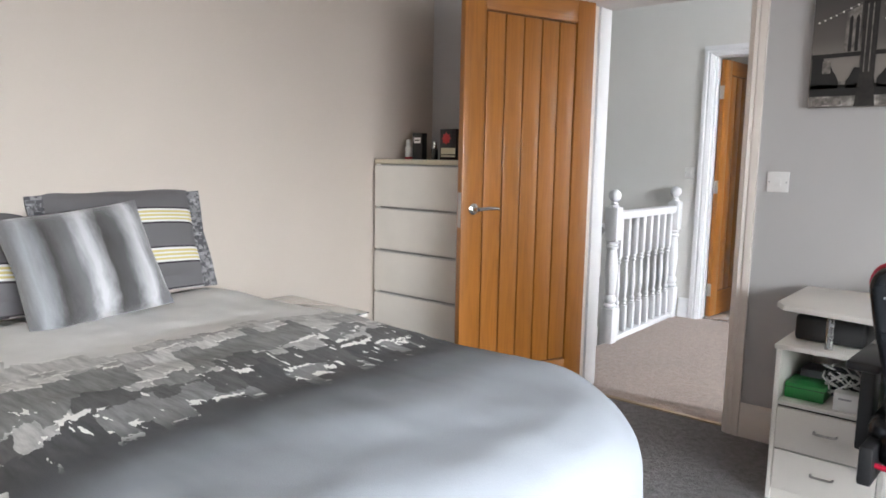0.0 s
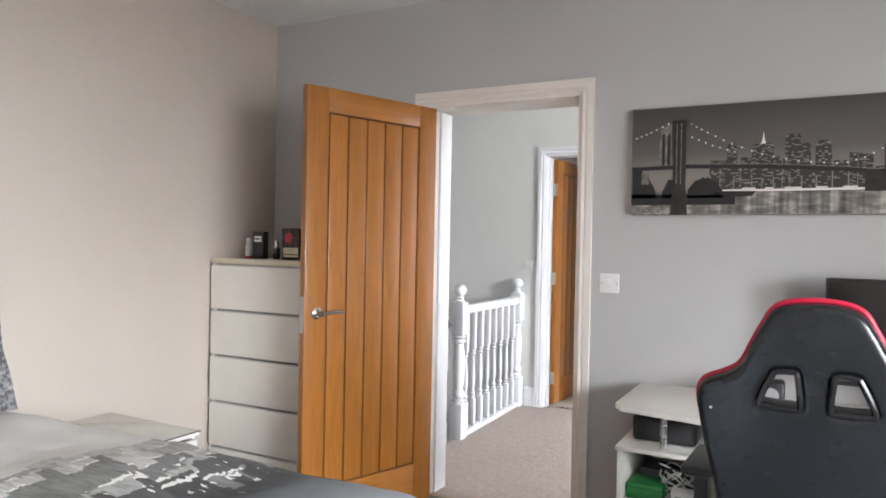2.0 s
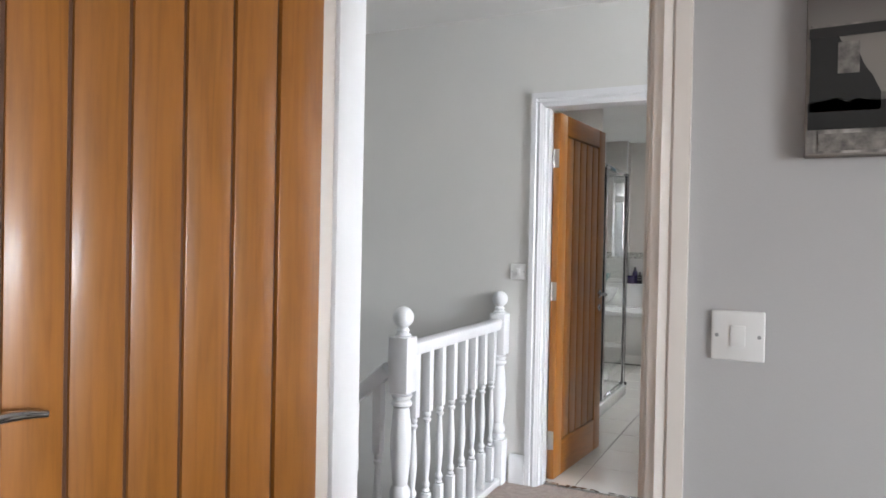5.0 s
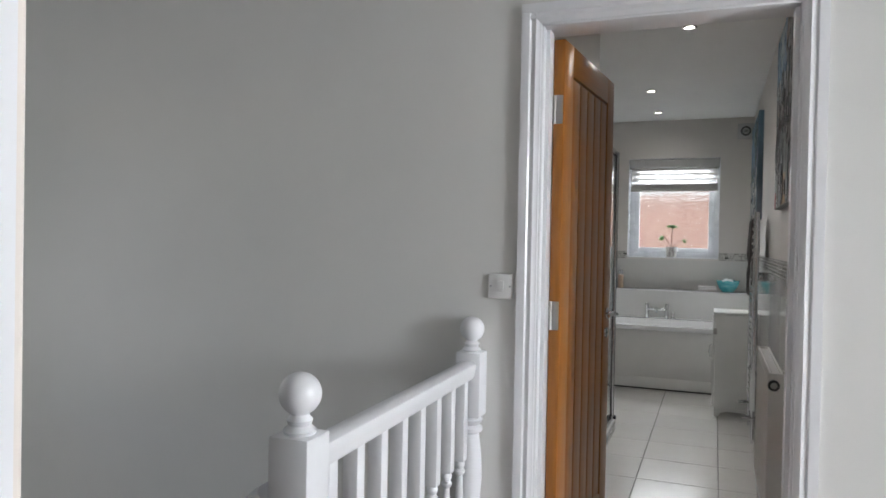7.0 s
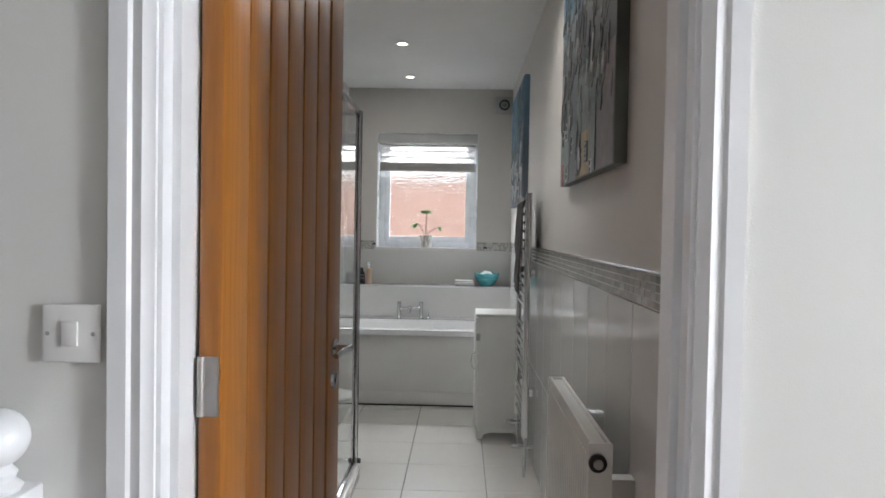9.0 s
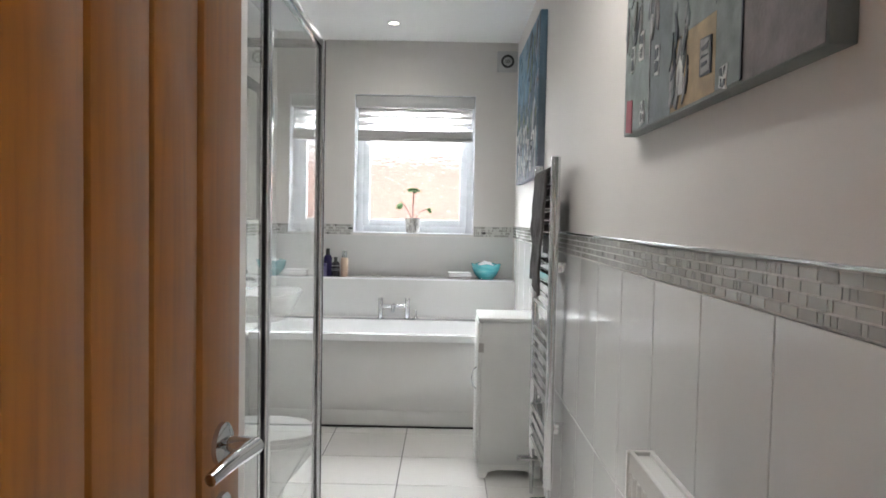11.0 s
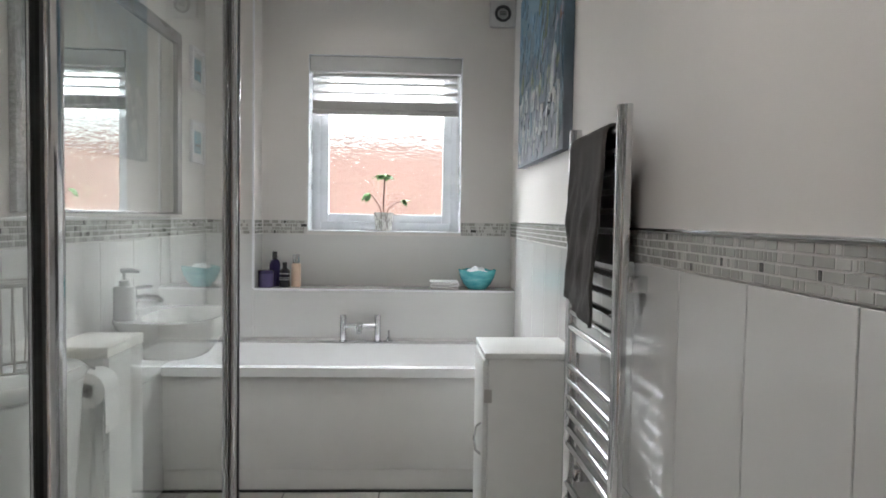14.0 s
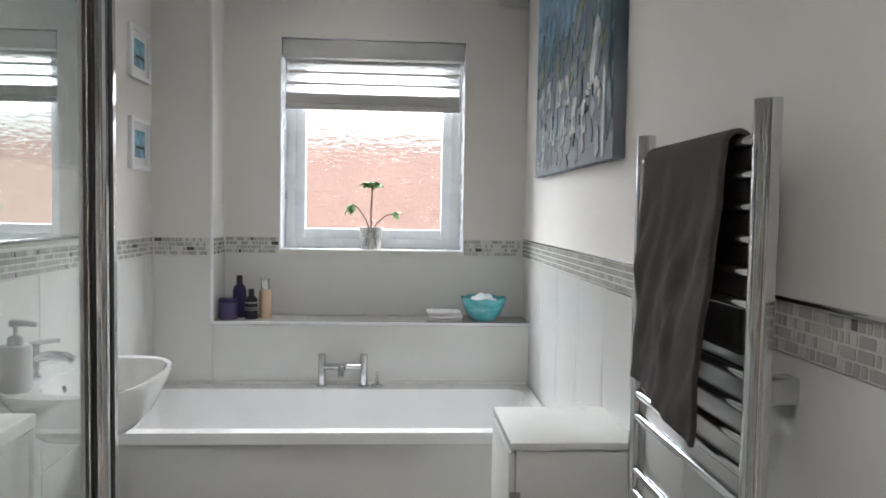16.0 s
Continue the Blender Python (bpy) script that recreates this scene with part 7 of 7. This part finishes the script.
basin()
sd_ = thing("soap_dispenser", pose(-2.585, 9.17, 0.8540), "grey-white ceramic soap dispenser with a pump", "soap dispenser")
GREYCER = plain("grey_matt_ceramic", (0.36, 0.36, 0.355), 0.4)
part("bottle_body", slab(rounded(-0.034, 0.034, -0.030, 0.030, 0.016, 5), 0, 0.122, 0.008), GREYCER, sd_)
part("pump_collar", lathe([(0, 0.121), (0.019, 0.121), (0.019, 0.142), (0.012, 0.146), (0, 0.146)], 18), GREYCER, sd_)
part("pump_stem", tube([(0, 0, 0.145), (0, 0, 0.172)], 0.006, 10), GREYCER, sd_)
part("pump_head", tube([(-0.012, 0, 0.178), (0.02, 0, 0.180), (0.055, 0, 0.176)], [0.010, 0.009, 0.006], 10), GREYCER, sd_)

tr_ = thing("toilet_roll", pose(-2.490, 8.712, 0.725, 0, 0, 90), "hanging toilet roll on a chrome holder beside the vanity unit", "toilet roll")
part("holder", tube([(0.0, 0.175, 0.06), (0.0, 0.03, 0.062), (0.0, 0.0, 0.055), (0, 0, 0.0), (-0.055, 0, 0.0), (0.058, 0, 0.0)], 0.005, 8), CHROME, tr_)
part("roll", lathe([(0.020, -0.048), (0.052, -0.048), (0.052, 0.048), (0.020, 0.048), (0.020, -0.048)], 30, m=pose(0, 0, 0, 0, 90, 0)), fabric("tissue_paper", (0.76, 0.75, 0.73), 0.04, 200), tr_)
part("loose_sheet", box(-0.047, 0.047, -0.0530, -0.0515, -0.125, 0.0), fabric("tissue_sheet", (0.76, 0.75, 0.73), 0.04, 200), tr_)
fix_normals(tr_)


def mirror():
    root = thing("wall_mirror", pose(BATH_W + 0.001, 8.60, 1.235), "large mirror in a silver mosaic frame above the basin", "mirror")
    L, HT, fw = 1.375, 0.835, 0.055
    glass = metal("mirror_silver", (0.90, 0.93, 0.92), 0.012)
    part("mirror_glass", box(0, 0.010, fw, L - fw, fw * 0.2, HT - fw), glass, root, smooth=False)
    fr_ = Nodes("silver_mosaic_frame", 0.25)
    vo = fr_.n("TexVoronoi", Scale=95.0)
    fr_.link(fr_.coords(), vo.inputs["Vector"])
    hs = fr_.ramp(vo.outputs["Distance"], [(0.2, (0.55, 0.55, 0.55)), (0.7, (0.28, 0.28, 0.28))])
    fr_.base(hs)
    fr_.b.inputs["Metallic"].default_value = 0.4
    for b in ((0, 0.022, 0, fw, 0, HT), (0, 0.022, L - fw, L, 0, HT), (0, 0.0218, fw, L - fw, HT - fw, HT), (0, 0.0218, fw, L - fw, 0, fw * 0.2)):
        part("frame", box(*b, 0.003), fr_.m, root)
    return root


mirror()
for zc in (1.965, 1.600):
    pf = thing("picture_frame", pose(BATH_W + 0.001, 10.255, zc), "small white framed blue seaside print", "picture", "small seaside pictures")
    a, t = 0.105, 0.02
    for b in ((0, 0.018, -a, -a + t, -a, a), (0, 0.018, a - t, a, -a, a), (0, 0.018, -a + t, a - t, -a, -a + t), (0, 0.018, -a + t, a - t, a - t, a)):
        part("frame", box(*b, 0.002), GLOSS_WHITE, pf)
    part("mount", box(0, 0.008, -a + t, a - t, -a + t, a - t), WHITE_PLASTIC, pf)
    part("print", box(0, 0.0095, -0.055, 0.055, -0.055, 0.055), plain("sea_blue_print", (0.16, 0.33, 0.42), 0.5, vary=0.5, scale=25), pf)
    part("jetty", box(0.0095, 0.0105, -0.04, 0.045, -0.02, -0.008), BLACK_PLASTIC, pf)

# cupboard frame with a strike plate on the entry wall
cf = thing("cupboard_frame", pose(-1.905, 6.80, 0), "cream painted cupboard frame with a metal strike plate", "door frame")
part("architrave", moulded_leg(2.08, 0.066, 0.016, m=pose(0.0, 0.092, 0, 0, 0, 90) @ Matrix.Diagonal((-1, 1, 1, 1))), GLOSS_CREAM, cf)
part("jamb", box(0.0, 0.006, -0.055, 0.024, 0, 2.02, 0.001), GLOSS_CREAM, cf)
stp = part("strike_plate", box(0.006, 0.0078, -0.018, 0.010, 0.985, 1.09, 0.0006), STEEL, cf)
part("latch_hole", box(0.0078, 0.0084, -0.012, 0.0, 1.045, 1.075), BLACK_PLASTIC, stp)
part("latch_hole", box(0.0078, 0.0084, -0.012, 0.0, 1.0, 1.03), BLACK_PLASTIC, stp)
fix_normals(cf)


# ---------------------------------------------------------------- tiles, last
def named(name):
    return bpy.data.objects[name]


def piece(name, mesh, parent, m):
    ob = new(name, mesh)
    ob.parent = parent
    ob.matrix_basis = m
    return ob


def tile_mesh(name, w, h, t, material, bevel=0.0015):
    """A tile standing in xz, centred, its face towards -y at depth t."""
    me = mesh_of(box(-w / 2, w / 2, -t, 0, -h / 2, h / 2, bevel, seg=1), name, smooth=False)
    me.materials.append(material)
    return me


def ceramic_tile(name, c, rough):
    k = Nodes(name, rough)
    info = k.n("ObjectInfo")
    n = k.noise(k.coords(), 5, 3)
    f = k.math('ADD', k.math('MULTIPLY', info.outputs["Random"], 0.6), k.math('MULTIPLY', n, 0.4))
    k.base(k.ramp(f, [(0.1, tint(c, 0.95)), (0.9, tint(c, 1.04))]))
    k.rough(n, rough * 0.7, rough * 1.4)
    k.bump(k.noise(k.coords(), 3.5, 2), 0.05, 0.01)
    k.b.inputs["Coat Weight"].default_value = 0.3
    k.b.inputs["Coat Roughness"].default_value = 0.05
    return k.m


WALL_TILE = ceramic_tile("gloss_white_wall_tile", (0.66, 0.655, 0.64), 0.10)
FLOOR_TILE = ceramic_tile("polished_white_floor_tile", (0.66, 0.64, 0.61), 0.14)
B0, B1 = 1.136, 1.214        # mosaic border

# floor tiles
fw, fl_ = 0.424, 0.393
ftile = mesh_of(box(-fw / 2 + 0.0025, fw / 2 - 0.0025, -fl_ / 2 + 0.0025, fl_ / 2 - 0.0025, -0.006, 0.0, 0.0015, seg=1), "floor_tile", smooth=False)
ftile.materials.append(FLOOR_TILE)
fb = named("floor_bathroom")
cols, rows_ = (-2.325, -1.901, -1.477, -1.053), [5.886 + fl_ * i for i in range(12)]
edge = mesh_of(box(-0.145 / 2 - 0.07, 0.145 / 2 + 0.067, -fl_ / 2 + 0.0025, fl_ / 2 - 0.0025, -0.006, 0.0, 0.0015, seg=1), "floor_tile_cut", smooth=False)
edge.materials.append(FLOOR_TILE)
for x in cols[:3]:
    for y in rows_:
        piece("floor_tile", ftile, fb, pose(x, y, 0))
for y in rows_:
    piece("floor_tile", edge, fb, pose(-1.122, y, 0))

# wall tiles under the border, two courses
TW, TH = 0.2965, 0.5985
wt = tile_mesh("wall_tile", TW - 0.003, TH - 0.003, 0.008, WALL_TILE)
wt2 = tile_mesh("wall_tile_cut", TW - 0.003, B0 - TH - 0.004, 0.008, WALL_TILE)


def tile_run(parent, origin, turn, length, first=0.0):
    """Two courses of tall tiles along a wall, from an origin on the wall, running to local +x."""
    base = pose(*origin, 0, 0, turn)
    n = int((length - first) / TW)
    x = first
    for i in range(n):
        xc = x + TW * (i + 0.5)
        piece("wall_tile", wt, parent, base @ pose(xc, 0, B0 - TH / 2 - 0.001))
        piece("wall_tile", wt2, parent, base @ pose(xc, 0, (B0 - TH) / 2))
    return first + n * TW


def filler(parent, origin, turn, x0, x1):
    if x1 - x0 > 0.01:
        part("wall_tile", box(x0 + 0.0015, x1 - 0.0015, -0.008, 0, 0.002, B0 - 0.002, 0.0015), WALL_TILE, parent, smooth=False, at=pose(*origin, 0, 0, turn))


east, west = named("wall_bathroom_east"), named("wall_bathroom_west")
# east wall: local +x runs towards -y with turn -90
first = (10.42 - 7.785) - int((10.42 - 7.785) / TW) * TW
end = tile_run(east, (BATH_E, 10.42, 0), -90, 10.42 - BATH_S, first)
filler(east, (BATH_E, 10.42, 0), -90, 0, first)
filler(east, (BATH_E, 10.42, 0), -90, end, 10.42 - BATH_S)
end = tile_run(west, (BATH_W, 7.065, 0), 90, SHELF_Y - 7.065)
filler(west, (BATH_W, 7.065, 0), 90, end, SHELF_Y - 7.065)
boxing, pier, north = named("wall_bath_boxing"), named("wall_bath_pier"), named("wall_bathroom_north")
part("wall_tile", box(-2.404, BATH_E - 0.009, SHELF_Y - 0.008, SHELF_Y, 0.57, SHELF_Z - 0.013, 0.001), WALL_TILE, boxing, smooth=False)
part("wall_tile", box(BATH_W + 0.009, -2.4055, SHELF_Y - 0.008, SHELF_Y, 0.57, B0 - 0.002, 0.001), WALL_TILE, pier, smooth=False)
part("ledge_tile", box(-2.407, BATH_E - 0.001, SHELF_Y - 0.006, BATH_N - 0.001, SHELF_Z - 0.011, SHELF_Z, 0.001), WALL_TILE, boxing, smooth=False)
part("wall_tile", box(-2.406, BATH_E - 0.009, BATH_N - 0.008, BATH_N, SHELF_Z + 0.001, B0 - 0.002, 0.001), WALL_TILE, north, smooth=False)
part("wall_tile", box(-2.408, -2.400, SHELF_Y + 0.003, BATH_N - 0.009, SHELF_Z + 0.001, B0 - 0.002, 0.001), WALL_TILE, pier, smooth=False)
part("trim_strip", box(-2.412, -2.402, SHELF_Y - 0.0105, SHELF_Y - 0.001, SHELF_Z, H - 0.002), GLOSS_WHITE, pier, smooth=False)
part("ledge_trim", box(-2.402, BATH_E - 0.002, SHELF_Y - 0.0105, SHELF_Y - 0.006, SHELF_Z - 0.010, SHELF_Z + 0.001), GLOSS_WHITE, boxing, smooth=False)

# mosaic border: grout backing, glass and stone chips
GROUT = plain("white_grout", (0.60, 0.59, 0.565), 0.7)
def chip_material(name, stops):
    k = Nodes(name, 0.20)
    info, geo = k.n("ObjectInfo"), k.n("NewGeometry")
    r = k.n("ValToRGB")
    r.color_ramp.interpolation = 'CONSTANT'
    e = r.color_ramp.elements
    while len(e) < len(stops):
        e.new(0.5)
    for el, (p, c) in zip(e, stops):
        el.position, el.color = p, (*c, 1)
    k.link(k.math('FRACT', k.math('ADD', info.outputs["Random"], geo.outputs["Random Per Island"])), r.inputs["Fac"])
    k.base(k.mix(k.math('MULTIPLY', k.noise(k.coords(), 160, 3), 0.35), r.outputs["Color"], (0.46, 0.45, 0.42)))
    k.b.inputs["Coat Weight"].default_value = 0.3
    return k.m


GREYS = [(0.0, (0.36, 0.355, 0.33)), (0.25, (0.40, 0.395, 0.37)), (0.50, (0.33, 0.325, 0.30)), (0.70, (0.44, 0.435, 0.41)), (0.88, (0.52, 0.515, 0.49))]
LONG_CHIP = chip_material("grey_stone_mosaic_chips", GREYS)
SMALL_CHIP = chip_material("mixed_small_mosaic_chips", GREYS[:4] + [(0.70, (0.60, 0.59, 0.565)), (0.945, (0.02, 0.02, 0.022))])
CHIP_W = (0.0125, 0.016, 0.036, 0.050)
CH = (B1 - B0 - 0.002) / 4
chip_meshes = [tile_mesh("mosaic_chip", w - 0.0036, CH - 0.0036, 0.0016, LONG_CHIP if w > 0.03 else SMALL_CHIP, 0.0006) for w in CHIP_W]
chip_w = CHIP_W
chip_rng = random.Random(21)


def mosaic(parent, origin, turn, x0, x1, singles):
    """Four courses of chips from x0 to x1; the first stretch as pieces, the rest joined."""
    base = pose(*origin, 0, 0, turn)
    part("mosaic_backing", box(x0, x1, -0.0070, 0, B0, B1), GROUT, parent, smooth=False, at=base)
    joined = bmesh.new()
    made = 0
    for r in range(4):
        x = x0 + 0.002
        z = B0 + 0.001 + CH * (r + 0.5)
        while x < x1 - 0.02:
            q = chip_rng.choice((0, 1, 2, 3, 3, 3)) if singles and not 2.28 < x + 0.03 * r < 2.95 else chip_rng.choice((0, 0, 1, 1, 2))
            w = chip_w[q]
            if x + w > x1 - 0.001:
                break
            if singles and singles[0] < x < singles[1] and made < 296:
                piece("mosaic_chip", chip_meshes[q], parent, base @ pose(x + w / 2, -0.0069, z))
                made += 1
            else:
                box(x + 0.0018, x + w - 0.0018, -0.0085, -0.0068, z - CH / 2 + 0.0018, z + CH / 2 - 0.0018, bm=joined)
            x += w
    tagged(part("mosaic_chips", joined, LONG_CHIP if singles else SMALL_CHIP, parent, smooth=False, at=base), kind="stuff")


mosaic(east, (BATH_E, 10.62, 0), -90, 0.0, 10.62 - BATH_S - 0.001, (2.3, 3.9))
mosaic(west, (BATH_W, 7.065, 0), 90, 0.0, SHELF_Y - 7.066, None)
mosaic(pier, (BATH_W + 0.009, SHELF_Y, 0), 0, 0.0, -2.4125 - BATH_W - 0.009, None)
mosaic(north, (-2.399, BATH_N, 0), 0, 0.0, WX0 + 2.399 - 0.001, None)
mosaic(north, (WX1 + 0.001, BATH_N, 0), 0, 0.0, BATH_E - 0.010 - WX1, None)
mosaic(pier, (-2.408, SHELF_Y + 0.002, 0), 90, 0.0, BATH_N - SHELF_Y - 0.012, None)
part("dado_trim", box(BATH_E - 0.012, BATH_E, BATH_S, BATH_N - 0.01, B1 + 0.0005, B1 + 0.0075, 0.002), CHROME, east, "thin chrome trim above the mosaic border", smooth=False)
part("dado_trim", box(BATH_W, BATH_W + 0.012, 7.065, SHELF_Y - 0.01, B1 + 0.0005, B1 + 0.0075, 0.002), WHITE_PLASTIC, west, smooth=False)
